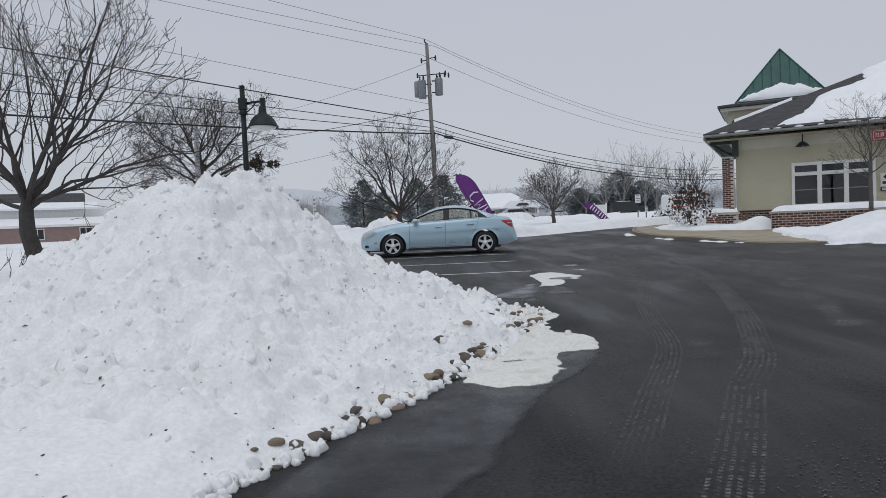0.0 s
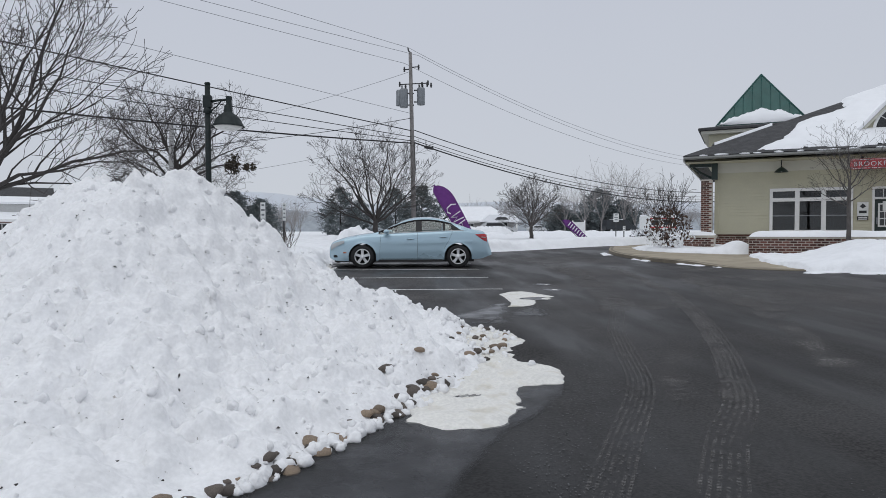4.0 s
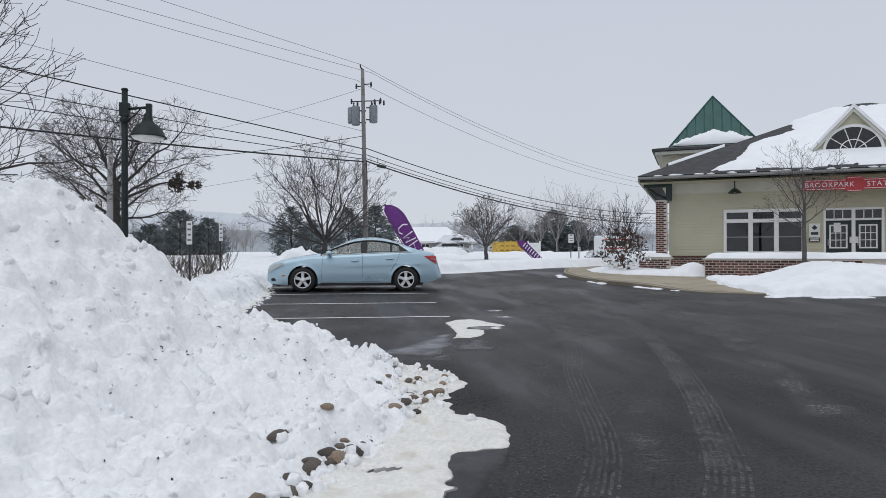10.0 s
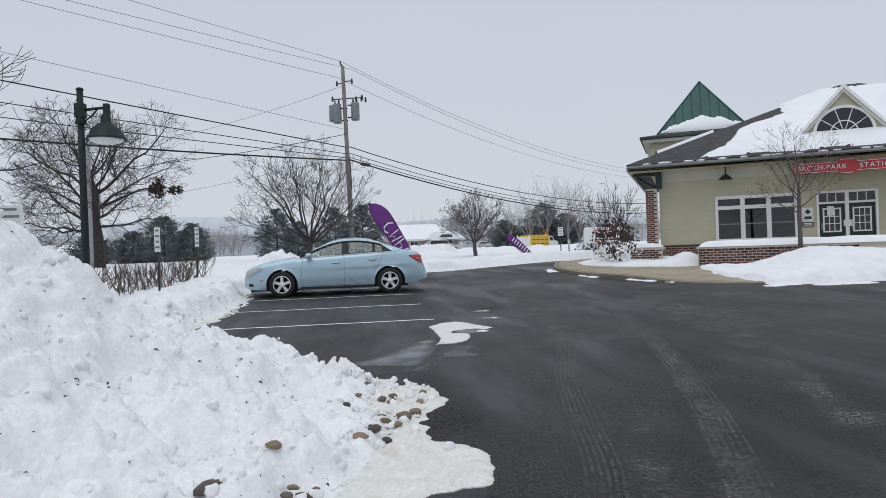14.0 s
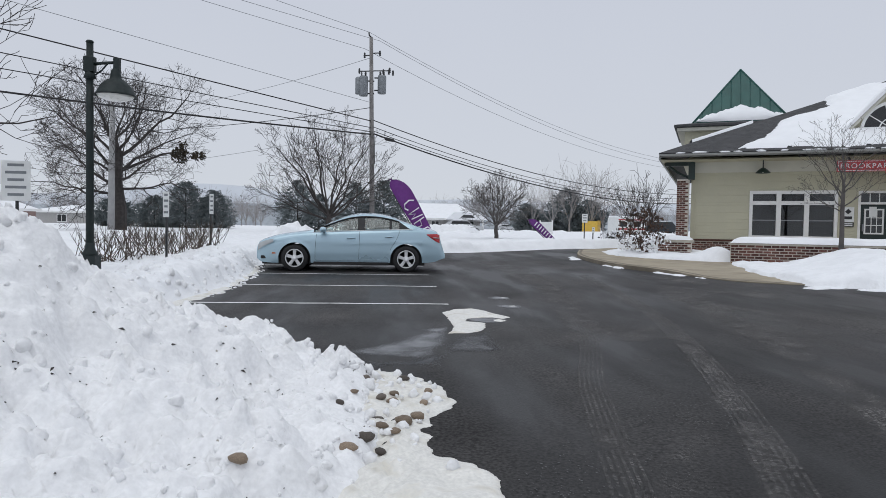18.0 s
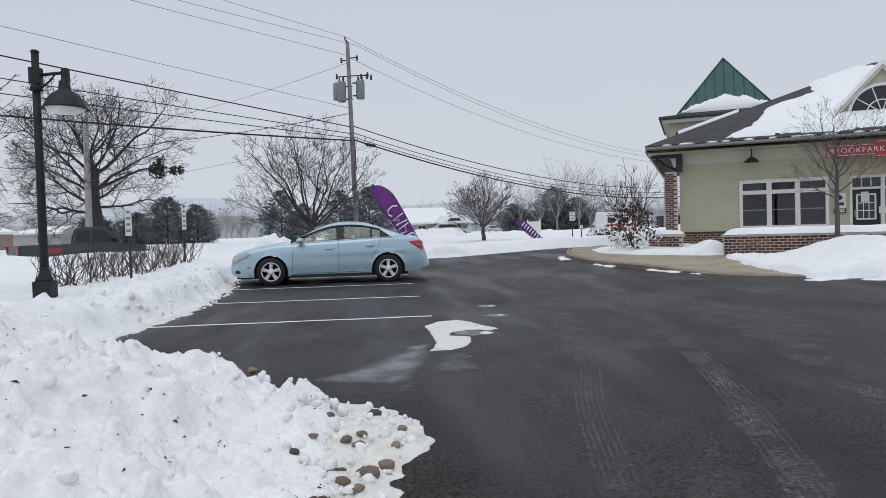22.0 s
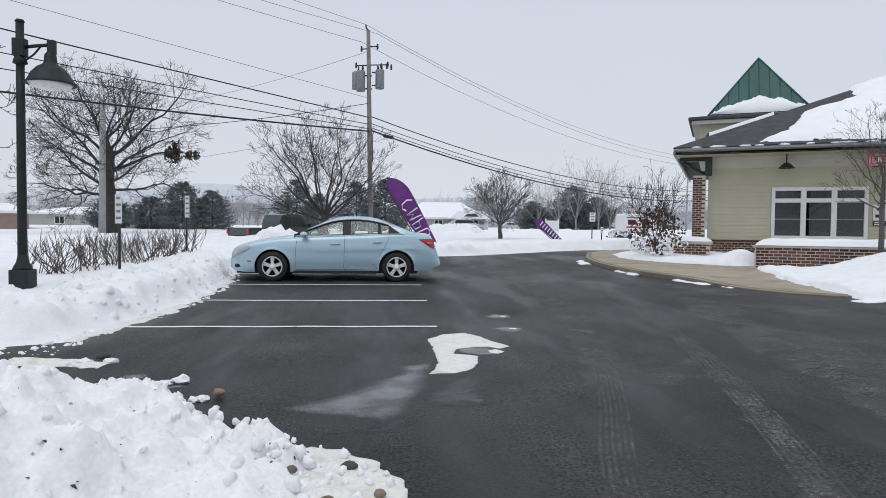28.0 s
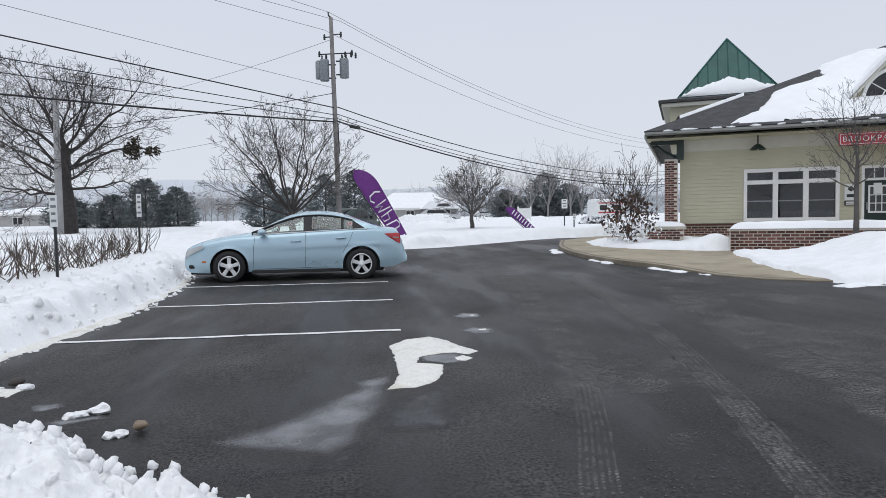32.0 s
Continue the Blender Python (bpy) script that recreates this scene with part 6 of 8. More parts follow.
    for x in gx:
        zr = smooth_interp(roofz, x)
        belt = smooth_interp(top, x) - 0.015
        hb = smooth_interp(wid, x) - 0.085
        hb = min(hb, 0.80)
        rise = max(zr - belt, 0.002)
        hr = hb - 0.215 * min(rise / 0.46, 1.0)
        row = []
        for k in range(nside + 1):
            v = k / nside
            row.append(Vector((x, -(hb + (hr - hb) * (v ** 1.15)), belt + (rise - 0.055 * min(rise / 0.3, 1)) * v)))
        for k in range(1, ntop + 1):
            a = k / ntop
            row.append(Vector((x, -hr * (1 - a) * (1 - 0.1 * a), zr - 0.055 * min(rise / 0.3, 1) * (1 - a) ** 2.2)))
        S.append(row)
    full = [row + [Vector((p.x, -p.y, p.z)) for p in row[-2::-1]] for row in S]
    nr = len(full[0])
    panels = {"roof_shell": [], "front_side_window": [], "rear_side_window": [], "quarter_window": [], "quarter_trim": [], "windshield": [], "rear_window": []}
    for i in range(len(gx) - 1):
        x = (gx[i] + gx[i + 1]) / 2
        for k in range(nr - 1):
            kk = min(k, nr - 2 - k)
            key = "roof_shell"
            if kk < nside:
                zr, zbelt = smooth_interp(roofz, x), smooth_interp(top, x)
                if kk < nside - 1 and zr - zbelt > 0.09:
                    if 1.40 < x < 2.45:
                        key = "front_side_window"
                    elif 2.62 < x < 3.22:
                        key = "rear_side_window"
                    elif 3.28 < x < 3.46:
                        key = "quarter_window"
                    elif 3.46 < x < 3.49:
                        key = "quarter_trim"
            else:
                if x < 2.02 and kk > nside:
                    key = "windshield"
                elif x > 3.40 and kk > nside:
                    key = "rear_window"
            a = i * nr + k
            panels[key].append((a, a + nr, a + nr + 1, a + 1))
    flat = [p for row in full for p in row]
    for key, faces in panels.items():
        used = sorted({j for f in faces for j in f})
        mp = {j: q for q, j in enumerate(used)}
        if key.endswith("window") and "side" in key or key.startswith("quarter"):
            for s in (-1, 1):
                fs = [f for f in faces if flat[f[0]].y * s > 0]
                us = sorted({j for f in fs for j in f})
                mq = {j: q for q, j in enumerate(us)}
                o = raw(key, [flat[j] + Vector((0, -s * 0.004, 0)) for j in us], [tuple(mq[j] for j in f) for f in fs], PLASTIC if key == "quarter_trim" else CAR_GLASS, car, "", True)
                o.visible_shadow = key == "quarter_trim"
            continue
        o = raw(key, [flat[j] for j in used], [tuple(mp[j] for j in f) for f in faces], SKYBLUE if key == "roof_shell" else PLASTIC if key == "quarter_trim" else CAR_GLASS, car, "", True)
        if key not in ("roof_shell", "quarter_trim"):
            o.visible_shadow = False
    for s in (-1, 1):
        # window surround, pillar, doors, handles, mirror
        rim = [Vector((x, s * (abs(r[7].y) + 0.006), r[7].z)) for x, r in zip(gx, S) if 1.4 <= x <= 3.5]
        tube("window_trim", rim[::2], 0.02, PLASTIC, car, n=5)
        sill = [Vector((x, s * (abs(r[0].y) + 0.008), r[0].z + 0.012)) for x, r in zip(gx, S) if 1.38 <= x <= 3.80]
        tube("belt_trim", sill[::3], 0.009, ALLOY, car, n=5)
        for a, b in ((2.45, 2.62), (3.22, 3.28), (1.40, 1.44)):
            ra = min(range(len(gx)), key=lambda q: abs(gx[q] - a))
            rb = min(range(len(gx)), key=lambda q: abs(gx[q] - b))
            V = [Vector((p.x, s * (abs(p.y) + 0.005), p.z)) for q in (ra, rb) for p in S[q][:8]]
            Fc = [(k, k + 1, k + 9, k + 8) for k in range(7)]
            raw("pillar_trim", V, Fc, PLASTIC, car)

        # black corner plate that runs out to a point behind the quarter window
        V, Fc = [], []
        for i in range(13):
            x = 3.47 + 0.31 * i / 12
            q = min(range(len(gx) - 1), key=lambda k: abs(gx[k] + gx[k + 1] - 2 * x))
            f = (x - gx[q]) / (gx[q + 1] - gx[q])
            lo, hi = S[q][0].lerp(S[q + 1][0], f), S[q][7].lerp(S[q + 1][7], f)
            for j in range(5):
                p = lo.lerp(hi, (1 - (i / 12) ** 1.3) * j / 4)
                V.append((x, s * (abs(p.y) + 0.006), p.z))
            if i:
                Fc += [(i * 5 - 5 + j, i * 5 + j, i * 5 + 1 + j, i * 5 - 4 + j) for j in range(4)]
        raw("corner_plate", V, Fc, PLASTIC, car)

        def side_y(x, z):
            zt, hw = smooth_interp(top, x), smooth_interp(wid, x)
            g = (z - 0.20) / (zt - 0.20)
            tuck = 0.045 * max(0, 1 - g / 0.35) ** 1.6 + 0.075 * max(0, (g - 0.55) / 0.45) ** 2.2
            return hw - tuck + 0.012 * math.exp(-((z - 0.74) / 0.035) ** 2)

        for seam in ([(1.47, 0.915), (1.45, 0.70), (1.44, 0.48), (1.44, 0.24)], [(2.50, 0.985), (2.50, 0.7), (2.49, 0.45), (2.48, 0.27)],
                     [(3.48, 1.03), (3.43, 0.88), (3.36, 0.74), (3.30, 0.65), (3.24, 0.53)], [(1.46, 0.262), (2.0, 0.265), (3.15, 0.28)]):
            pts = []
            for (xa, za), (xb, zb) in zip(seam, seam[1:]):
                for k in range(6):
                    u = k / 6
                    x, z = xa + (xb - xa) * u, za + (zb - za) * u
                    pts.append((x, s * (side_y(x, z) + 0.0015), z))
            tube("door_gap", pts, 0.0032, RUBBER_GAP, car, n=4)
        for x, z in ((2.20, 0.815), (3.12, 0.862)):
            yy = side_y(x, z)
            # flat grey swelling: its dark tone stands in for the shaded hollow
            bm = bmesh.new()
            bmesh.ops.create_icosphere(bm, subdivisions=2, radius=1.0)
            bmesh.ops.transform(bm, matrix=Matrix.Translation((x + 0.10, s * (yy - 0.002), z - 0.012)) @ Matrix.Diagonal((0.085, 0.007, 0.026, 1)), verts=bm.verts)
            part("handle_recess", bm, STEEL, car)
            tube("door_handle", [(x, s * (yy + 0.002), z), (x + 0.03, s * (yy + 0.032), z + 0.004), (x + 0.16, s * (yy + 0.034), z + 0.008), (x + 0.20, s * (yy + 0.002), z + 0.008)], 0.013, SKYBLUE, car, n=6)
        bm = bmesh.new()
        bmesh.ops.create_icosphere(bm, subdivisions=3, radius=1.0)
        bmesh.ops.transform(bm, matrix=Matrix.Translation((1.63, s * 0.945, 1.02)) @ Matrix.Diagonal((0.085, 0.11, 0.068, 1)), verts=bm.verts)
        for f in bm.faces:
            f.smooth = True
        part("mirror", bm, SKYBLUE, car)
        tube("mirror_stalk", [(1.64, s * 0.80, 0.97), (1.66, s * 0.90, 1.0)], 0.025, PLASTIC, car, n=6)
        # lamps
        V, Fc = [], []
        for i in range(9):
            u = i / 8
            x = 0.045 + 0.40 * u
            y = smooth_interp(wid, x) + 0.004
            zt = smooth_interp(top, x)
            V += [(x, s * (y - 0.02), zt - 0.045), (x, s * (y + 0.006), zt - 0.10 + 0.01 * u), (x, s * (y + 0.006), zt - 0.20 + 0.08 * u)]
            if i:
                k = i * 3
                Fc += [(k - 3, k, k + 1, k - 2), (k - 2, k + 1, k + 2, k - 1)]
        raw("headlamp", V, Fc, LENS, car, "clear glass headlamp", True)
        V, Fc = [], []
        for i in range(13):
            u = i / 12
            x = 4.13 + 0.33 * u
            hi = 0.945 + 0.015 * u - 0.10 * max(0, u - 0.75)
            lo = interp([(0, 0.93), (0.35, 0.85), (0.7, 0.77), (1, 0.73)], u)
            for j in range(7):
                z = lo + (hi - lo) * j / 6
                swell = 0.014 if 0 < j < 6 and 0 < i < 12 else 0.002
                V.append((x, s * (side_y(x, z) + swell), z))
            if i:
                Fc += [(i * 7 - 7 + j, i * 7 + j, i * 7 + j + 1, i * 7 - 6 + j) for j in range(6)]
        lamp = raw("tail_lamp", V, Fc, TAIL_RED, car, "red tail lamp", True)
        tube("reverse_lens", [(x, s * (side_y(x, 0.855) + 0.015), 0.855 + 0.06 * (4.4 - x)) for x in (4.30, 4.37, 4.43)], 0.012, LENS, lamp, n=6)
        part("side_marker", boxed(0.41, 0.50, s * 0.852 - 0.01, s * 0.852 + 0.006, 0.42, 0.455, 0.004), AMBER, car)
        part("fog_lamp_recess", boxed(0.13, 0.29, s * 0.74 - 0.05, s * 0.74 + 0.03, 0.30, 0.375, 0.02), PLASTIC, car)
        for w in wheels:
            wheel(car, pose(w, s * 0.80, R), R, side=s)
            V, Fc = [], []
            for k in range(25):
                a = math.pi * k / 24
                V += [(w + 0.392 * math.cos(a), s * 0.42, 0.315 + 0.392 * math.sin(a)), (w + 0.392 * math.cos(a), s * 0.872, 0.315 + 0.392 * math.sin(a))]
                if k:
                    Fc.append((2 * k - 2, 2 * k, 2 * k + 1, 2 * k - 1))
            raw("wheel_arch_liner", V, Fc, PLASTIC, car)
    part("grille", boxed(-0.012, 0.03, -0.42, 0.42, 0.36, 0.60, 0.01), PLASTIC, car)
    part("number_plate", boxed(4.505, 4.53, -0.15, 0.15, 0.66, 0.78), SIGNWHITE, car)
    part("rear_bumper_lip", boxed(4.05, 4.42, -0.68, 0.68, 0.27, 0.36, 0.03), PLASTIC, car)
    # inside
    for x in (2.05, 3.0):
        for s in ((-1, 1) if x < 2.5 else (-0.5, 0.5)):
            w2 = 0.25 if x < 2.5 else 0.34
            part("seat", boxed(x, x + 0.5, s * 0.38 - w2, s * 0.38 + w2, 0.45, 0.62, 0.05), SEAT, car)
            bm = boxed(x + 0.42, x + 0.56, s * 0.38 - w2, s * 0.38 + w2, 0.55, 1.12, 0.05)
            part("seat_back", bm, SEAT, car)
            part("headrest", boxed(x + 0.47, x + 0.57, s * 0.38 - 0.13, s * 0.38 + 0.13, 1.14, 1.28, 0.04), SEAT, car)
    part("dashboard", boxed(1.42, 1.72, -0.70, 0.70, 0.78, 0.99, 0.05), PLASTIC, car)
    V, Fc = [], []
    for k in range(25):
        a = 2 * math.pi * k / 24
        V.append((1.86 + 0.06 * math.sin(a), -0.38 + 0.18 * math.cos(a), 0.98 + 0.17 * math.sin(a)))
    tube("steering_wheel", V, 0.014, PLASTIC, car, n=6)
    tube("antenna", [(3.24, 0, 1.37), (3.36, 0, 1.455), (3.42, 0, 1.465)], [0.03, 0.016, 0.006], PLASTIC, car, n=8)
    return car


CARX, CARY = -2.28, 19.93
sedan(Matrix.Translation((CARX, CARY, gz(0, CARY) - 0.015)), "light blue four-door saloon parked nose to the snow bank")
puddle("snow_bank", [(-2.7, 21.7), (-2.1, 21.5), (-1.2, 21.7), (-0.7, 22.4), (-1.2, 23.3), (-2.5, 23.4), (-2.9, 22.6)], 0.0, SNOW, "snow bank behind the parked car", "snow bank", 3, 1.22, kind="", fineness=0.06, relief=0.08, soft=0.36)


# ---- lamp post ----
def lamp_post(x, y):
    z0 = gz(x, y) + 0.27
    g = thing("street_lamp", pose(x, y, z0), "dark green lamp post with a bell shade on an arm", "street lamp")
    h = 4.28 - z0
    bm = boxed(-0.135, 0.135, -0.135, 0.135, -0.1, 0.32, 0.015)
    part("base", bm, POLEMAT, g)
    lathe("base_collar", [(0.135, 0.32), (0.125, 0.36), (0.09, 0.42), (0.07, 0.50), (0.066, 0.54)], POLEMAT, g, n=20)
    tube("post", [(0, 0, 0.5), (0, 0, h)], [0.066, 0.055], POLEMAT, g, n=18)
    lathe("collar", [(0.06, h - 0.62), (0.10, h - 0.60), (0.085, h - 0.54), (0.07, h - 0.50)], POLEMAT, g, n=18)
    part("arm_plate", boxed(-0.085, 0.085, -0.07, 0.07, h - 0.50, h - 0.24, 0.012), POLEMAT, g)
    lathe("finial", [(0.06, h), (0.068, h + 0.01), (0.05, h + 0.04), (0.01, h + 0.05)], POLEMAT, g, n=14)
    arm = tube("arm", [(0.07, 0, h - 0.36), (0.25, 0, h - 0.335), (0.44, 0, h - 0.32)], 0.026, POLEMAT, g)
    tube("brace", [(0.07, 0, h - 0.56), (0.20, 0, h - 0.46), (0.30, 0, h - 0.335)], 0.014, POLEMAT, arm)
    part("arm_end", boxed(0.40, 0.50, -0.05, 0.05, h - 0.46, h - 0.25, 0.012), POLEMAT, arm)
    sh = lathe("shade", [(0.05, h - 0.42), (0.09, h - 0.47), (0.10, h - 0.56), (0.11, h - 0.60), (0.21, h - 0.66), (0.29, h - 0.74), (0.355, h - 0.86), (0.395, h - 0.90), (0.385, h - 0.905), (0.30, h - 0.80), (0.10, h - 0.68), (0.02, h - 0.66)],
               POLEMAT, g, n=32, m=Matrix.Translation((0.43, 0, 0)) @ Matrix.Diagonal((0.88, 0.88, 1, 1)))
    lathe("lens", [(0.02, h - 0.70), (0.25, h - 0.80), (0.345, h - 0.885), (0.30, h - 0.93), (0.18, h - 0.97), (0.02, h - 0.985)], ENAMEL, sh, "milky glass lens", n=28, m=Matrix.Translation((0.43, 0, 0)) @ Matrix.Diagonal((0.88, 0.88, 1, 1)))
    return g


lamp_post(-4.22, 14.89)


# ---- street signs ----
def post_sign(x, y, top, base, w=0.16, h=0.5, rows=4, label="", post=0.03, turn=0.0, group="parking signs along the snow bank"):
    z0 = gz(x, y) + base
    g = thing("parking_sign", pose(x, y, z0, 0, 0, turn), label or "small white parking sign on a dark steel post in the snow", "sign", group)
    H = top - z0
    tube("post", [(0, 0, -0.3), (0, 0, H - 0.02)], post, DARK, g, n=6)
    plate = part("plate", boxed(-w / 2, w / 2, -post - 0.014, -post - 0.006, H - h, H, 0.0), SIGNWHITE, g)
    for k in range(rows):
        zz = H - h * (k + 0.75) / (rows + 0.4)
        s = 0.36 if k % 2 else 0.28
        part("writing_bar", boxed(-w * s, w * s, -post - 0.0175, -post - 0.0145, zz, zz + h * 0.34 / rows), STEEL, plate)
    return g


post_sign(-3.42, 16.35, 1.83, 0.30, 0.115, 0.50, post=0.024)
post_sign(-4.25, 22.6, 2.08, 0.28, 0.12, 0.58, turn=40, post=0.026)
post_sign(-6.35, 16.6, 2.38, 0.3, 0.55, 0.78, 5, "large white notice sign with dark lines of writing on a post", 0.03, 0, "")
post_sign(2.0, 36.0, 1.55, 0.25, 0.20, 0.36, 2)
post_sign(13.4, 44.0, 2.27, 0.3, 0.36, 0.56, 3, "white road sign on a steel post beside the street", 0.035, 0, "")
post_sign(11.42, 36.0, 1.38, 0.25, 0.14, 0.28, 2)


# ---- utility pole and wires ----
def utility_pole(x, y, zt, lean, label, transformers=True, r=0.16, material=WOODPOLE):
    z0 = gz(x, y)
    H = zt - z0
    p = thing("utility_pole", pose(x, y, z0), label, "utility pole", "utility poles along the street")
    tip = lambda z: Vector((lean * (z / H), 0, z))
    tube("pole", [tip(-0.4), tip(H * 0.5), tip(H)], [r, r * 0.85, r * 0.68], material, p, n=12)
    if transformers:
        for s, zz, hh in ((-1, H - 3.55, 1.2), (1, H - 3.35, 1.1)):
            c = tip(zz) + Vector((s * (0.62 if s > 0 else 0.48), -0.12 if s < 0 else 0, 0))
            can = lathe("transformer", [(0.02, 0), (0.24, 0.0), (0.26, 0.05), (0.26, hh - 0.1), (0.24, hh - 0.02), (0.16, hh), (0.02, hh + 0.03)], STEEL, p, "grey transformer can", n=20, m=Matrix.Translation(c))
            for dx in (-0.12, 0.12):
                lathe("bushing", [(0.02, hh), (0.05, hh + 0.02), (0.035, hh + 0.12), (0.05, hh + 0.16), (0.015, hh + 0.26)], DARK, can, n=10, m=Matrix.Translation(c + Vector((dx, 0, 0))))
            part("hanger", boxed(min(0, s * 0.4) + c.x * 0, max(0, s * 0.4), -0.04, 0.04, zz + 0.15, zz + 0.22), DARK, p)
            part("hanger", boxed(min(0, s * 0.4), max(0, s * 0.4), -0.04, 0.04, zz + 0.9, zz + 0.97), DARK, p)
        c = tip(H - 3.5) + Vector((-0.78, 0.1, 0.1))
        lathe("transformer", [(0.02, 0), (0.2, 0.0), (0.21, 0.05), (0.21, 0.95), (0.14, 1.02), (0.02, 1.04)], STEEL, p, n=18, m=Matrix.Translation(c))
        for zz, x0, x1 in ((H - 2.05, -0.75, 0.15), (H - 2.0, 0.0, 1.15), (H - 1.1, -0.42, 0.1), (H - 0.95, 0, 0.55)):
            tube("bracket_arm", [tip(zz) + Vector((x0, 0, 0.0)), tip(zz) + Vector((x1, 0, 0.05))], 0.035, DARK, p, n=6)
        for dx, zz in ((-0.72, H - 2.0), (-0.35, H - 2.15), (0.55, H - 2.2), (1.05, H - 2.0), (1.1, H - 1.9), (0.52, H - 0.9), (-0.40, H - 1.05), (0.72, H - 2.0), (1.3, H - 2.05)):
            lathe("insulator", [(0.015, -0.2), (0.07, -0.16), (0.05, -0.1), (0.075, -0.04), (0.05, 0.02), (0.06, 0.08), (0.02, 0.14)], DARK, p, n=10, m=Matrix.Translation(tip(zz) + Vector((dx, 0, 0))))
        tube("pole_pin", [tip(H), tip(H) + Vector((-0.12, 0, 0.12)), tip(H) + Vector((-0.14, 0, 0.3))], 0.05, DARK, p, n=6)
        tube("service_drop", [tip(H - 5.7) + Vector((0.14, 0, 0)), tip(H - 6.2) + Vector((0.16, 0, -0.2)), tip(H - 7.6) + Vector((0.16, 0, 0))], 0.03, DARK, p, n=6)
    return p


utility_pole(-0.12, 42.95, 12.62, -0.22, "tall weathered wooden utility pole with grey transformers")
utility_pole(-18.2, 49.6, 9.2, 0.1, "short grey wooden utility pole before a bare tree", False, 0.24, GREYPOLE)
utility_pole(48, 78, 11.0, 0, "distant wooden utility pole of the line", False, 0.15)
utility_pole(39.6, 88, 8.0, 0.1, "distant wooden utility pole of the line", False, 0.13, GREYPOLE)


def wire(a, b, sag, r, material, label="black overhead cable hung between utility poles", name="overhead_cable"):
    a, b = Vector(a), Vector(b)
    pts = []
    n = 28
    for i in range(n + 1):
        u = i / n
        p = a.lerp(b, u)
        p.z -= 4 * sag * u * (1 - u)
        pts.append(p)
    ob = tube(name, pts, r, material, None, n=6)
    return tagged(ob, label, "cable", "overhead wires")




# ---- bare trees ----
def grow(seed, height, trunk_r, trunk_h, spread, levels, up=0.25, n0=6, twig=0.008, wild=0.35, limb=1.0, lean=0.0, child=(3, 5)):
    """Branch paths of a bare tree: lists of (points, radii, level)."""
    r = random.Random(seed)
    paths = []

    def bend(p, d, length, radius, level):
        seg = max(3, int(5 - level * 0.5))
        pts, rad = [p.copy()], [radius]
        q, dd = p.copy(), d.normalized()
        for i in range(seg):
            k = wild * (0.5 + 0.25 * level)
            dd = (dd + Vector((r.uniform(-k, k), r.uniform(-k, k), r.uniform(-k, k) + up * 0.22)) * 0.5).normalized()
            q = q + dd * (length / seg)
            pts.append(q.copy())
            rad.append(max(radius * (1 - 0.72 * (i + 1) / seg), twig))
        paths.append((pts, rad, level))
        if level >= levels:
            return
        m = r.randint(*child) + (2 if level == 1 else 0)
        for c in range(m):
            u = 0.28 + 0.72 * (c + r.random()) / m
            i = min(int(u * seg), seg - 1)
            f = u * seg - i
            start = pts[i].lerp(pts[min(i + 1, seg)], min(f, 1))
            base = (pts[min(i + 1, seg)] - pts[i]).normalized()
            side = base.cross(Vector((r.uniform(-1, 1), r.uniform(-1, 1), r.uniform(-0.4, 1)))).normalized()
            ang = r.uniform(0.45, 0.95)
            dirn = base * math.cos(ang) + side * math.sin(ang) + Vector((0, 0, up * 0.5))
            here = rad[i] * (1 - f) + rad[min(i + 1, seg)] * f
            bend(start, dirn, length * r.uniform(0.42, 0.68), max(here * 0.62, twig), level + 1)

    top = Vector((lean, 0, trunk_h))
    paths.append(([Vector((0, 0, -0.3)), Vector((0, 0, 0.1)), Vector((lean * 0.4, 0, trunk_h * 0.5)), top], [trunk_r * 1.25, trunk_r * 1.08, trunk_r * 0.92, trunk_r * 0.85], 0))
    for k in range(n0):
        a = 2 * math.pi * (k + r.uniform(-0.3, 0.3)) / n0
        tilt = r.uniform(0.25, 1.0) * spread
        d = Vector((math.cos(a) * math.sin(tilt), math.sin(a) * math.sin(tilt), math.cos(tilt)))
        start = top - Vector((0, 0, r.uniform(0, trunk_h * 0.25)))
        bend(start, d, (height - trunk_h) * r.uniform(0.62, 0.8), trunk_r * limb * r.uniform(0.42, 0.6), 1)
    bend(top, Vector((0.1, 0, 1)), (height - trunk_h) * 0.72, trunk_r * limb * 0.6, 1)
    return paths


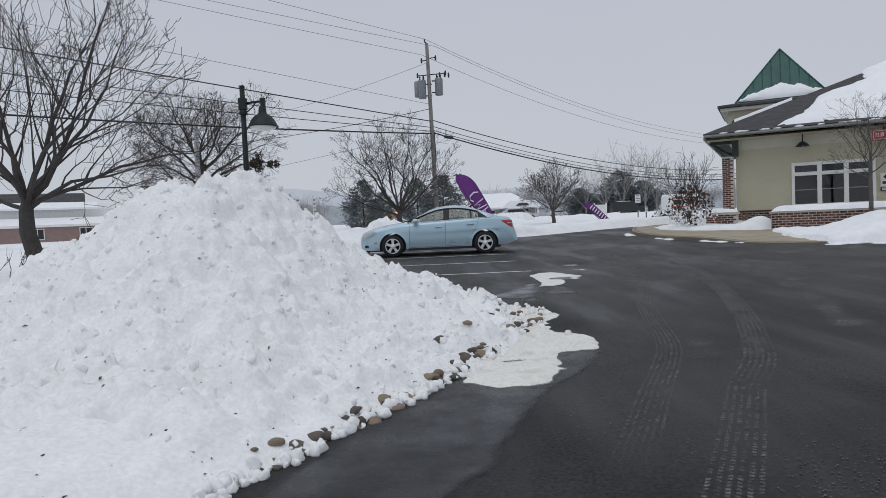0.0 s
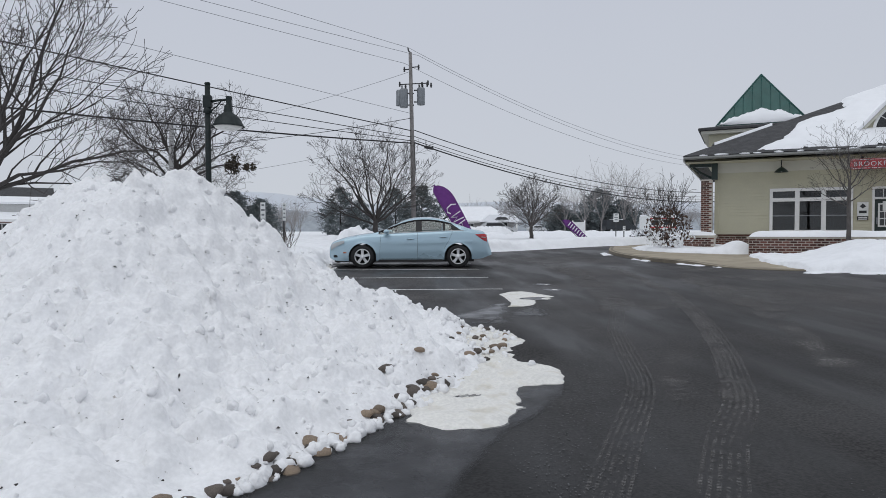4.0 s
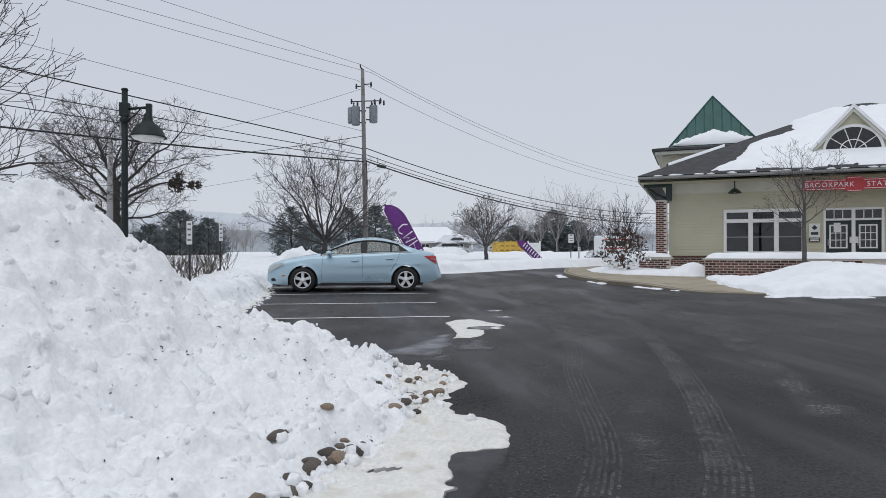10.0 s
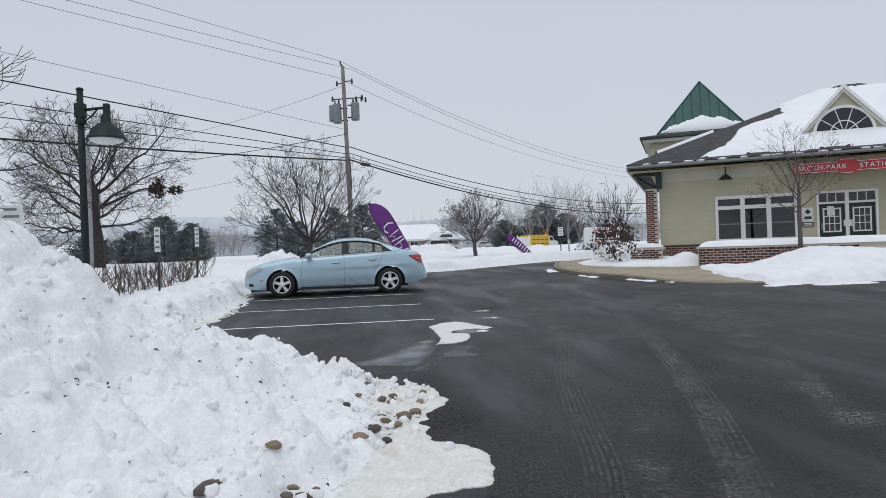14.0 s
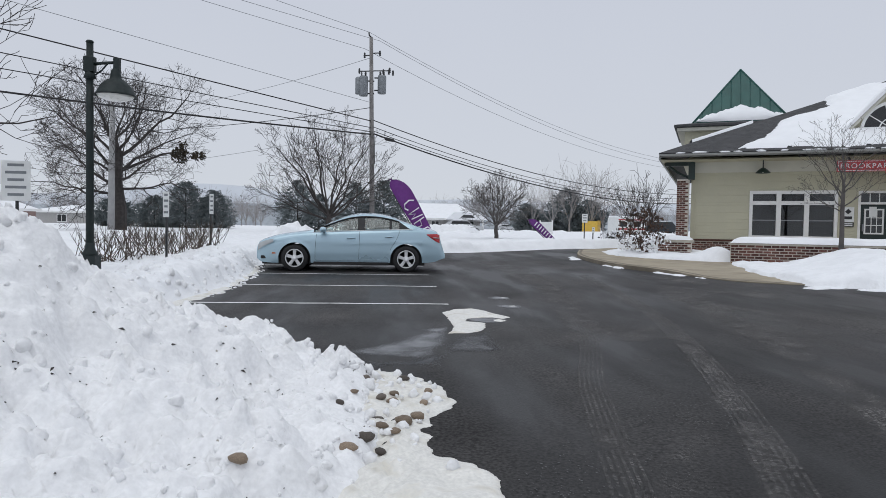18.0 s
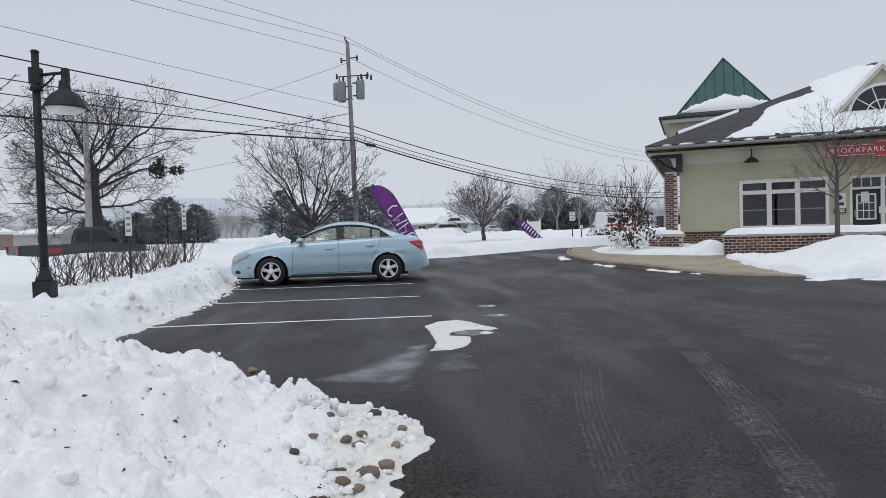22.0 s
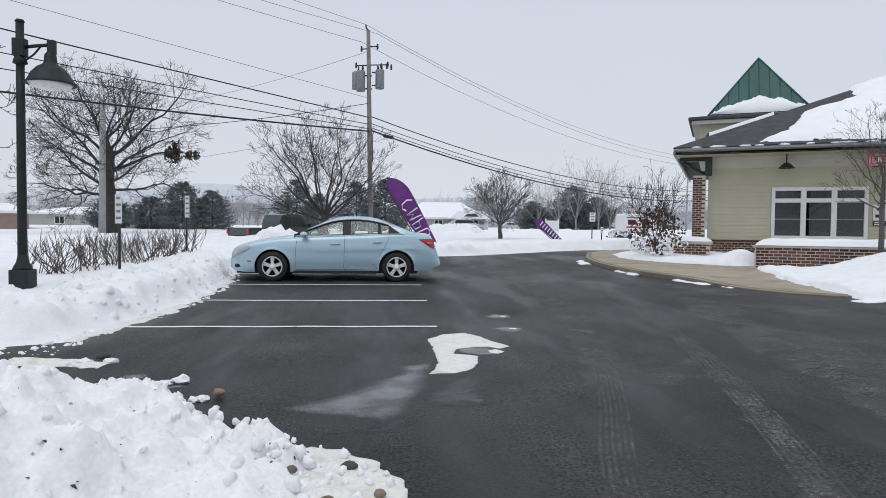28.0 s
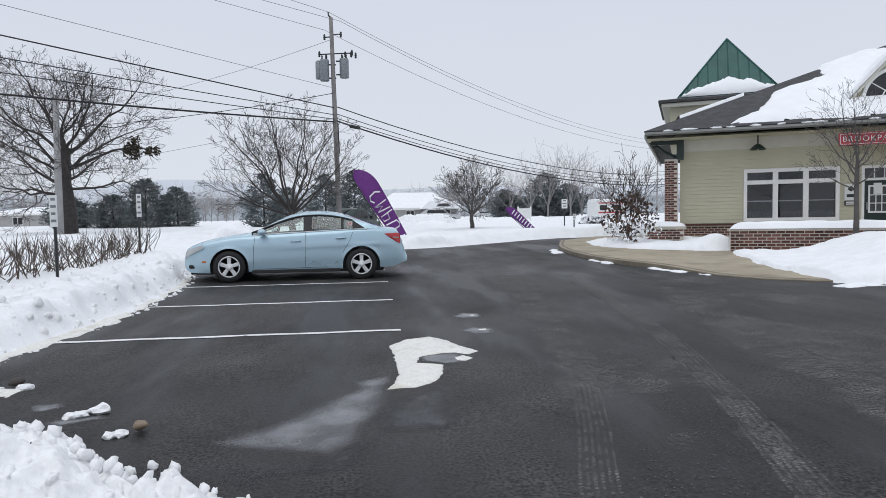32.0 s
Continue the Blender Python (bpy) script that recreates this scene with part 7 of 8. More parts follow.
def limb_tree(seed, trunk_h, trunk_r, limbs, levels=4, twig=0.008, gnarl=0.16, kids=(9, 6, 4), up=0.10, lean=0.0, limb_r=0.3):
    """A bare tree from its main limbs: where each leaves the trunk, which way it points, how steeply it begins and ends, its length."""
    r = random.Random(seed)
    paths = []
    top = max(l[0] for l in limbs) if trunk_h is None else trunk_h
    trunk = [Vector((lean * u + 0.25 * trunk_r * math.sin(u * 7), 0.2 * trunk_r * math.sin(u * 5 + 1), top * u)) for u in (0, 0.06, 0.3, 0.6, 0.85, 1)]
    trunk[0].z = -0.3
    paths.append((trunk, [trunk_r * k for k in (1.35, 1.12, 1.0, 0.92, 0.82, 0.62)], 0))

    def aim(az, el):
        return Vector((math.cos(radians(az)) * math.cos(radians(el)), math.sin(radians(az)) * math.cos(radians(el)), math.sin(radians(el))))

    def run(p, d0, d1, length, radius, level):
        seg = (8, 6, 4, 3)[min(level - 1, 3)]
        pts, rad, drift, q = [p.copy()], [radius], Vector((0, 0, 0)), p.copy()
        for i in range(seg):
            u = (i + 0.5) / seg
            drift = drift * 0.5 + Vector((r.gauss(0, 1), r.gauss(0, 1), r.gauss(0, 1))) * gnarl * (1.0 if level < 3 else 1.5)
            q = q + (d0.lerp(d1, u) + drift).normalized() * (length / seg)
            pts.append(q.copy())
            rad.append(max(radius * (1 - 0.86 * ((i + 1) / seg) ** 0.85), twig))
        paths.append((pts, rad, level))
        if level >= levels:
            return
        m = max(2, round(kids[min(level, len(kids)) - 1] * r.uniform(0.8, 1.2)))
        turn = r.uniform(0, 6.28)
        for c in range(m):
            u = 0.16 + 0.82 * (c + r.random()) / m
            i = min(int(u * seg), seg - 1)
            f = u * seg - i
            base = (pts[i + 1] - pts[i]).normalized()
            side = base.orthogonal().normalized()
            turn += 2.4 + r.uniform(-0.5, 0.5)
            side.rotate(Matrix.Rotation(turn, 3, base))
            a = r.uniform(0.55, 1.05)
            d = (base * math.cos(a) + side * math.sin(a) + Vector((0, 0, up))).normalized()
            e = (d + base * 0.35 + Vector((0, 0, up * 2.2))).normalized()
            here = rad[i] * (1 - f) + rad[i + 1] * f
            run(pts[i].lerp(pts[i + 1], f), d, e, length * (0.62 * (1 - u) + 0.20) * r.uniform(0.75, 1.2), max(here * 0.52, twig), level + 1)

    reach = max(l[4] for l in limbs)
    for z0, az, e0, e1, length in limbs:
        u = min(z0 / top, 1.0)
        start = Vector((lean * u, 0, z0))
        run(start, aim(az, e0), aim(az + r.uniform(-12, 12), e1), length * r.uniform(0.95, 1.05), trunk_r * limb_r * (0.45 + 0.55 * length / reach), 1)
    return paths


def bare_tree(x, y, z, paths, label, material=BARK, group="", squash=1.0):
    t = thing("tree", pose(x, y, z), label, "tree", group)
    for name, levels in (("trunk", (0,)), ("crown", (1, 2)), ("fine_crown", (3, 4, 5, 6))):
        V, Fc = [], []
        for pts, rad, lv in paths:
            if lv in levels:
                tube_data(V, Fc, [(p.x * squash, p.y * squash, p.z) for p in pts], rad, 10 if lv == 0 else 6 if lv < 3 else 3, cap=lv == 0)
        if V:
            raw(name, V, Fc, material, t, "", lv == 0)
    return t


# young tree by the pile
NEAR_LIMBS = [(1.50, 180, 22, 20, 3.0), (1.62, 168, 78, 70, 4.2), (1.68, 40, 72, 68, 5.0), (1.68, 18, 58, 68, 5.2), (1.5, 0, 15, 6, 3.3), (1.66, -12, 46, 44, 4.7), (1.6, 14, 33, 24, 4.2),
              (1.66, 100, 50, 62, 4.5), (1.66, 258, 48, 60, 4.5), (1.64, 208, 60, 70, 4.6), (1.6, 140, 35, 42, 4.0), (1.6, 312, 38, 46, 4.2)]
bare_tree(-8.75, 14.3, gz(-8.75, 14.3) + 0.2, limb_tree(3, 1.72, 0.175, NEAR_LIMBS, 4, 0.0055, 0.15, (7, 4, 3), 0.16, -0.08, 0.40), "bare young tree with spreading upright branches in the snow", BARK)
# large tree behind the hedge
BIG_LIMBS = [(4.4, 0, 26, 12, 6.3), (5.5, 8, 34, 60, 7.4), (5.9, 30, 88, 80, 6.0), (5.9, 176, 64, 74, 6.4), (3.4, 180, 24, 52, 6.3), (2.9, 186, 4, -14, 5.6), (3.3, -10, 8, -12, 5.6), (4.8, 90, 30, 45, 6.0), (4.0, 265, 20, 30, 5.8),
             (5.2, 232, 45, 60, 6.4), (5.6, 62, 52, 66, 6.4), (5.9, 302, 46, 60, 5.6), (5.9, 140, 56, 66, 5.8), (3.6, 122, 10, 18, 5.4), (3.8, 322, 8, 14, 5.0), (4.6, 200, 38, 40, 6.4), (3.0, 165, 10, -5, 5.6)]
big = bare_tree(-18.5, 51.5, gz(-18, 51.5), limb_tree(12, 6.0, 0.46, BIG_LIMBS, 4, 0.010, 0.20, (9, 7, 4), 0.05, 0.0, 0.30), "large bare deciduous tree with a broad crown", BARK)
# tree behind the car, far round tree
CAR_LIMBS = [(1.3, 150, 70, 84, 4.9), (1.3, 60, 78, 86, 5.0), (1.3, 10, 64, 60, 5.1), (1.2, -6, 47, 42, 4.4), (1.2, 185, 45, 36, 5.2), (1.05, 176, 20, 12, 4.3), (1.3, 200, 58, 60, 5.0), (1.2, 92, 45, 50, 4.3), (1.2, 270, 42, 50, 4.3),
             (1.3, 300, 60, 65, 4.5), (1.25, 235, 35, 32, 4.3), (1.2, 40, 34, 34, 4.0)]
bare_tree(-2.3, 38.5, gz(-2.3, 38.5) + 0.2, limb_tree(23, 1.4, 0.17, CAR_LIMBS, 4, 0.0075, 0.17, (7, 5, 4), 0.12, 0.0, 0.46), "bare tree with many upright branches behind the parked car", BARK)
ROUND_LIMBS = [(0.9, 30 * k + 7 * (k % 3), 30 + 14 * (k % 3), 24 + 18 * (k % 3), 2.5 + 0.35 * (k % 3)) for k in range(12)] + [(1.0, 80, 80, 85, 3.1), (1.0, 250, 72, 78, 3.0)]
bare_tree(7.6, 43.5, gz(7.6, 43.5) + 0.15, limb_tree(31, 1.05, 0.13, ROUND_LIMBS, 4, 0.0075, 0.17, (8, 5, 3), 0.10, 0.0, 0.36), "small round-headed bare tree on the verge", BARK_MID)
# small tree before the shop
SHOP_LIMBS = [(1.15, 178, 34, 20, 1.5), (1.3, 5, 40, 30, 1.5), (1.45, 150, 55, 50, 1.7), (1.5, 30, 58, 55, 1.8), (1.6, 250, 45, 50, 1.4), (1.6, 95, 50, 55, 1.4), (1.75, 200, 65, 62, 1.8), (1.75, -15, 62, 60, 1.7), (1.85, 60, 82, 85, 1.6), (1.3, 215, 28, 25, 1.3)]
bare_tree(12.72, 19.25, gz(12.72, 19.25) + 0.36, limb_tree(42, 1.9, 0.06, SHOP_LIMBS, 4, 0.003, 0.17, (6, 4, 2), 0.10, 0.0, 0.36), "slender bare tree in the snow before the shop front", BARK_MID)

# tuft of clinging dead leaves in the large tree
def leaf_cloud(name, centre, size, count, leaf, material, parent=None, seed=1, flat=0.7):
    r = random.Random(seed)
    V, Fc = [], []
    while len(Fc) < count:
        p = Vector((r.uniform(-1, 1), r.uniform(-1, 1), r.uniform(-1, 1)))
        if p.length > 1 or noise.noise(p * 2.2 + Vector((seed, 0, 0))) < -0.12:
            continue
        c = Vector(centre) + Vector((p.x * size[0], p.y * size[1], p.z * size[2]))
        e = Euler((r.random() * 6, r.random() * 6, r.random() * 6)).to_matrix()
        s = leaf * r.uniform(0.6, 1.3)
        k = len(V)
        V += [c + e @ Vector(q) for q in ((-s, -s * 0.5, 0), (0, -s * 0.7, s * 0.2), (s, 0, 0), (0, s * 0.7, s * 0.2))]
        Fc.append((k, k + 1, k + 2, k + 3))
    return raw(name, V, Fc, material, parent)


CLINGING = mat("clinging_leaf", (0.050, 0.040, 0.026), 0.85, vary=0.3, scale=5)
tube("branch", [(0.1, 0, 4.5), (1.6, 0.1, 5.2), (3.1, -0.1, 5.8), (4.2, 0, 6.0), (5.2, 0.1, 5.9), (6.1, 0, 5.4)], [0.12, 0.10, 0.07, 0.05, 0.03, 0.012], BARK, big, n=7)
leaf_cloud("leaf_clump", (4.3, 0, 5.75), (0.68, 0.6, 0.62), 420, 0.10, CLINGING, big, 4)
leaf_cloud("leaf_clump", (4.5, 0, 6.5), (0.35, 0.35, 0.35), 60, 0.10, CLINGING, big, 7)
leaf_cloud("leaf_clump", (5.6, 0, 5.75), (0.6, 0.5, 0.32), 180, 0.10, CLINGING, big, 6)


def shrub_row(name, pts, height, spread, stems, material, label, seed, r0=0.011):
    r = random.Random(seed)
    V, Fc = [], []
    for x, y in pts:
        z = float(snow_height(np.array([x]), np.array([y]))[0]) - 0.06
        for k in range(stems):
            a = r.uniform(0, 2 * math.pi)
            d = Vector((math.cos(a) * spread * r.random(), math.sin(a) * spread * r.random(), 1)).normalized()
            p = Vector((x + r.uniform(-0.15, 0.15), y + r.uniform(-0.15, 0.15), z))
            stem = [p]
            for i in range(4):
                d = (d + Vector((r.uniform(-0.3, 0.3), r.uniform(-0.3, 0.3), r.uniform(-0.05, 0.25)))).normalized()
                stem.append(stem[-1] + d * height * r.uniform(0.22, 0.32))
            tube_data(V, Fc, stem, [r0, r0 * 0.8, r0 * 0.65, r0 * 0.5, r0 * 0.35], 4, False)
            for j in (2, 3, 3, 4):
                dd = (d + Vector((r.uniform(-0.9, 0.9), r.uniform(-0.9, 0.9), r.uniform(0, 0.6)))).normalized()
                q = stem[j]
                tube_data(V, Fc, [q, q + dd * height * 0.16, q + dd * height * 0.3 + Vector((0, 0, 0.03))], [r0 * 0.5, r0 * 0.4, r0 * 0.28], 3, False)
    ob = raw(name, V, Fc, material)
    return tagged(ob, label, "hedge", kind="stuff")


HEDGE = [(-5.0 + 0.9 * i / 26 + 0.2 * math.sin(i * 1.7), 17.0 + 5.6 * i / 26) for i in range(27)]
shrub_row("hedge", HEDGE + [(x - 0.5, y + 0.2) for x, y in HEDGE[::2]], 0.64, 1.7, 5, TWIG, "low hedge of bare brown twigs standing in snow", 5)
shrub_row("hedge", [(-6.6 - 0.35 * i, 15.6 - 0.5 * i) for i in range(8)], 0.64, 1.7, 6, TWIG, "low hedge of bare brown twigs standing in snow", 9)

# shrub with clinging brown leaves by the pier
shrub = thing("shrub", pose(9.2, 24.0, gz(9.2, 24.0) + 0.15), "tall shrub with dead brown leaves and snow on it", "shrub")
for name, lv in (("frame", (0, 1, 2)), ("fine_crown", (3, 4))):
    V, Fc = [], []
    for pts, rad, level in grow(51, 2.3, 0.04, 0.25, 0.9, 4, 0.3, 6, 0.005, 0.4, child=(2, 4)):
        if level in lv:
            tube_data(V, Fc, [(p.x * 0.62, p.y * 0.62, p.z) for p in pts], rad, 4, False)
    raw(name, V, Fc, BARK, shrub)
tagged(leaf_cloud("leaves", (0, -0.1, 0.80), (0.86, 0.7, 0.80), 560, 0.058, DRYLEAF, shrub, 8), kind="stuff")
tagged(leaf_cloud("snow_tuft", (0, -0.2, 0.36), (0.95, 0.7, 0.40), 260, 0.055, SNOW, shrub, 14), kind="stuff")


def conifer(x, y, h, w, seed, label="dark green pine, broad and ragged, beyond the street"):
    r = random.Random(seed)
    t = thing("conifer", pose(x, y, gz(x, y)), label, "tree", "conifers beyond the street")
    tube("trunk", [(0, 0, -0.2), (0, 0, h * 0.95)], [w * 0.05, 0.02], BARK, t, n=6)
    V, Fc = [], []
    z = h * 0.03
    while z < h * 0.985:
        u = z / h
        reach = w * (1 - u ** 1.9) ** 0.85 * (0.55 + 0.45 * min(1.0, u / 0.18)) + 0.06 * w
        for k in range(int(13 * (1 - u)) + 5):
            a = r.uniform(0, 2 * math.pi)
            ln = reach * r.uniform(0.55, 1.12)
            d = Vector((math.cos(a), math.sin(a), r.uniform(-0.05, 0.28)))
            for f in range(26):
                v = 0.2 + 0.8 * math.sqrt(f / 25)
                c = Vector((0, 0, z)) + d * ln * v + Vector((0, 0, 0.10 * ln * v * v)) + Vector((r.gauss(0, 1), r.gauss(0, 1), r.gauss(0, 0.7))) * 0.045 * w
                s = 0.05 * w * r.uniform(0.6, 1.4)
                along = (d + Vector((r.uniform(-0.8, 0.8), r.uniform(-0.8, 0.8), r.uniform(-0.2, 0.9)))).normalized()
                wide = along.cross(Vector((r.uniform(-1, 1), r.uniform(-1, 1), r.uniform(-1, 1)))).normalized() * s * 0.30
                k0 = len(V)
                V += [c - along * s, c - wide, c + along * s, c + wide]
                Fc.append((k0, k0 + 1, k0 + 2, k0 + 3))
        z += h * 0.032
    raw("crown", V, Fc, HAZED_NEEDLE, t)
    return t


for args in ((-7.0, 60, 4.7, 2.1, 1), (-5.4, 61.5, 3.6, 1.6, 2), (-2.0, 60, 4.6, 2.1, 3), (0.4, 61, 4.9, 2.4, 4),
             (-18.2, 66, 4.6, 2.6, 5), (-15.8, 67, 3.9, 2.2, 6), (-21.4, 67, 3.2, 2.4, 15), (-25.5, 68, 3.0, 2.6, 16), (28.2, 101, 6.8, 4.4, 7), (21.9, 101, 4.4, 3.0, 8), (23.0, 103, 3.8, 2.7, 9), (32.0, 103, 5.2, 3.9, 10)):
    conifer(*args)


# ---- distance ----
def far_woods(name, spots, label, material, seed, stems=6):
    """Thin, branching far trees in one mesh."""
    r = random.Random(seed)
    V, Fc = [], []
    for x, y, h in spots:
        z = gz(x, y)
        for pts, rad, lv in grow(r.randrange(9999), h, h * 0.016, h * 0.2, 0.85, 3, 0.25, 5, h * 0.0016, 0.3):
            tube_data(V, Fc, [(x + p.x, y + p.y, z + p.z) for p in pts], rad, 3, False)
    return tagged(raw(name, V, Fc, material), label, "woods", kind="stuff")


rw = random.Random(77)
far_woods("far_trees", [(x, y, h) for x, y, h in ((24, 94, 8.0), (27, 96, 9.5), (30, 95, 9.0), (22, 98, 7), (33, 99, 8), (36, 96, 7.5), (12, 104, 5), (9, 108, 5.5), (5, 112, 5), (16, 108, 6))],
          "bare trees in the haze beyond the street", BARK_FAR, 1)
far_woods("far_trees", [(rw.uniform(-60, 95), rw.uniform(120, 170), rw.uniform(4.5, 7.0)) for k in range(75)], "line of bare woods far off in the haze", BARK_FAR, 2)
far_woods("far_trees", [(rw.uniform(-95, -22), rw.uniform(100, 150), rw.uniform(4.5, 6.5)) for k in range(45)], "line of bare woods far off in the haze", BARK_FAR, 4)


def hill(name, y, x0, x1, h, seed, material, label):
    V, Fc = [], []
    n = 120
    for i in range(n + 1):
        x = x0 + (x1 - x0) * i / n
        z = 1.2 + h * (0.65 + 0.35 * noise.noise(Vector((i * 0.09, seed, 0)))) + 1.2 * noise.noise(Vector((i * 0.9, seed, 2)))
        V += [(x, y, -1), (x, y + 6, z * 0.7), (x, y + 14, z)]
        if i:
            k = i * 3
            Fc += [(k - 3, k, k + 1, k - 2), (k - 2, k + 1, k + 2, k - 1)]
    ob = raw(name, V, Fc, material, None, "", True)
    return tagged(ob, label, "backdrop", kind="structure")


# the mist is put into these two base colours, not modelled in the air
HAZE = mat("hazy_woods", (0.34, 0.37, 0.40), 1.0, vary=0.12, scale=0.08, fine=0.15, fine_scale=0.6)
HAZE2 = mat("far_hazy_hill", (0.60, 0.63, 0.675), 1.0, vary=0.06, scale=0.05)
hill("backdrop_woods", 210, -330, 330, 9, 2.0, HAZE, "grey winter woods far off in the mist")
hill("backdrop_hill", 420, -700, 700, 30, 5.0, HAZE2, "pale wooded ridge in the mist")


# ---- far houses ----
def house(x, y, w, d, h, rh, wall_mat, label, windows, roof_label="snow-covered roof", porch=False, turn=0):
    z = gz(x, y)
    b = thing("house", pose(x, y, z, 0, 0, turn), label, "house", "houses beyond the street")
    part("wall", boxed(-w / 2, w / 2, 0, d, -0.3, h), wall_mat, b)
    bm = bmesh.new()
    pts = [(-w / 2 - 0.4, -0.4, h), (w / 2 + 0.4, -0.4, h), (w / 2 + 0.4, d + 0.4, h), (-w / 2 - 0.4, d + 0.4, h)]
    rr = min(w, d) * 0.28
    top = [(-w / 2 + rr, d / 2, h + rh), (w / 2 - rr, d / 2, h + rh)]
    q = [bm.verts.new(p) for p in pts]
    tq = [bm.verts.new(p) for p in top]
    for f in ((q[0], q[1], tq[1], tq[0]), (q[1], q[2], tq[1]), (q[2], q[3], tq[0], tq[1]), (q[3], q[0], tq[0]), tuple(q[::-1])):
        bm.faces.new(f)
    part("roof", bm, ROOF_SNOW, b, roof_label)
    part("fascia", boxed(-w / 2 - 0.42, w / 2 + 0.42, -0.45, -0.40, h - 0.16, h + 0.06), WHITE, b)
    for wx, wz, ww, wh in windows:
        f = part("window", boxed(wx - ww / 2 - 0.08, wx + ww / 2 + 0.08, -0.05, 0.02, wz - 0.08, wz + wh + 0.08), WHITE, b)
        part("pane", boxed(wx - ww / 2, wx + ww / 2, -0.065, -0.052, wz, wz + wh), DARK, f)
        part("muntin", boxed(wx - 0.03, wx + 0.03, -0.08, -0.066, wz, wz + wh), WHITE, f)
    if porch:
        part("porch_roof", prism(bmesh.new(), [(w * 0.05, h - 0.1), (w * 0.55, h - 0.1), (w * 0.47, h + 0.7), (w * 0.15, h + 0.7)], "y", -2.4, 0), ROOF_SNOW, b)
        part("porch_vent", prism(bmesh.new(), [(w * 0.22, h + 0.12), (w * 0.40, h + 0.12), (w * 0.36, h + 0.42), (w * 0.26, h + 0.42)], "y", -2.43, -2.402), SHINGLE, b, "dark vent in the porch gable")
        for px in (0.12, 0.3, 0.5):
            part("porch_post", boxed(w * px - 0.09, w * px + 0.09, -2.3, -2.12, -0.2, h - 0.1), WHITE, b)
    return b


PALE = mat("pale_house_siding", (0.42, 0.41, 0.40), 0.8, vary=0.06)
REDB = mat("far_red_brick", (0.33, 0.235, 0.215), 0.9, vary=0.1, scale=2)
house(6.6, 76, 9.0, 8, 1.6, 1.85, PALE, "low pale house with a snowy roof beyond the street", [(-2.6, 0.45, 0.8, 0.85), (-0.6, 0.45, 0.8, 0.85), (3.3, 0.4, 0.9, 0.95)], porch=True)
tall_house = house(-36.5, 58, 16, 5, 1.75, 0.75, REDB, "brick house with low snowy roof and taller white part", [(-3.0, 0.55, 0.9, 0.85), (0.6, 0.55, 0.9, 0.85), (4.4, 0.55, 0.9, 0.85)], turn=30)
house(-36, 86, 14, 10, 1.7, 0.9, PALE, "distant pale house with a snowy roof", [(-3, 0.5, 1, 0.8), (2, 0.5, 1, 0.8)])
part("upper_wall", boxed(-8.0, 6.3, 3.2, 10.0, 1.9, 3.3), WHITE, tall_house, "white upper wall above the low roof")
part("upper_roof", prism(bmesh.new(), [(2.7, 3.25), (10.5, 3.25), (6.6, 5.0)], "x", -8.4, 4.6), SHINGLE, tall_house, "dark upper roof with snow along its foot")
part("roof_foot_snow", prism(bmesh.new(), [(2.6, 3.24), (2.6, 3.42), (4.0, 4.0), (4.2, 3.85)], "x", -8.4, 5.6), ROOF_SNOW, tall_house)


# ---- feather flags ----
def feather(x, y, z, height, width, lean, turn, label, text_bars):
    """A curved advertising sail leaning on its bent pole."""
    g = thing("feather_flag", pose(x, y, z, 0, lean, turn), label, "flag", "purple feather flags in the snow")
    n = 26
    V, Fc = [], []
    for i in range(n + 1):
        u = i / n
        zz = height * u
        edge = 0.5 * width * (math.sin(min(u / 0.82, 1) * math.pi / 2) * 0.35 + 0.65)
        w0 = -edge * (1 - 0.7 * max(0, (u - 0.90) / 0.10) ** 2)
        w1 = edge if u < 0.72 else edge * math.sqrt(max(1 - ((u - 0.72) / 0.28) ** 2, 0)) * 2 - edge
        yy = 0.05 * math.sin(u * 5) * width
        V += [(w0, yy, zz), ((w0 + w1) / 2, yy + 0.03, zz), (w1, yy, zz), (w0, yy + 0.012, zz), ((w0 + w1) / 2, yy + 0.042, zz), (w1, yy + 0.012, zz)]
        if i:
            k = i * 6
            Fc += [(k - 6, k - 5, k + 1, k), (k - 5, k - 4, k + 2, k + 1), (k - 3, k + 3, k + 4, k - 2), (k - 2, k + 4, k + 5, k - 1), (k - 6, k, k + 3, k - 3), (k - 4, k - 1, k + 5, k + 2)]
    raw("cloth", V, Fc, PURPLE, g, "", True)
    tube("pole", [(-0.5 * width - 0.02, 0, -0.4), (-0.5 * width - 0.02, 0, height * 0.8), (-0.3 * width, 0, height * 0.95)], 0.02, DARK, g, n=6)
    for a, b, c, d in text_bars:
        part("emblem_bar", boxed(a, b, -0.07, -0.055, c, d), INK, g)
    return g


def emblem(parent, shapes, y=-0.10):
    """Plain strokes that stand for a printed mark."""
    for pts, r in shapes:
        tube("emblem_stroke", [(a, y, b) for a, b in pts], r, INK, parent, n=5)


f1 = feather(2.95, 33.0, gz(2.95, 33) + 0.15, 3.62, 0.80, -31, 6, "leaning purple feather flag with a white emblem", [])
emblem(f1, [([(0.25, 2.25), (0.05, 2.36), (-0.22, 2.30), (-0.30, 2.12), (-0.20, 1.98)], 0.035), ([(0.28, 1.85), (-0.28, 1.80), (0.0, 1.68), (-0.28, 1.55), (0.28, 1.50)], 0.03),
            ([(0.28, 1.36), (-0.28, 1.32), (-0.26, 1.10), (0.0, 1.08), (0.04, 1.32)], 0.03), ([(-0.28, 0.92), (0.20, 0.88), (0.26, 0.72), (0.18, 0.60), (-0.28, 0.58)], 0.032)])
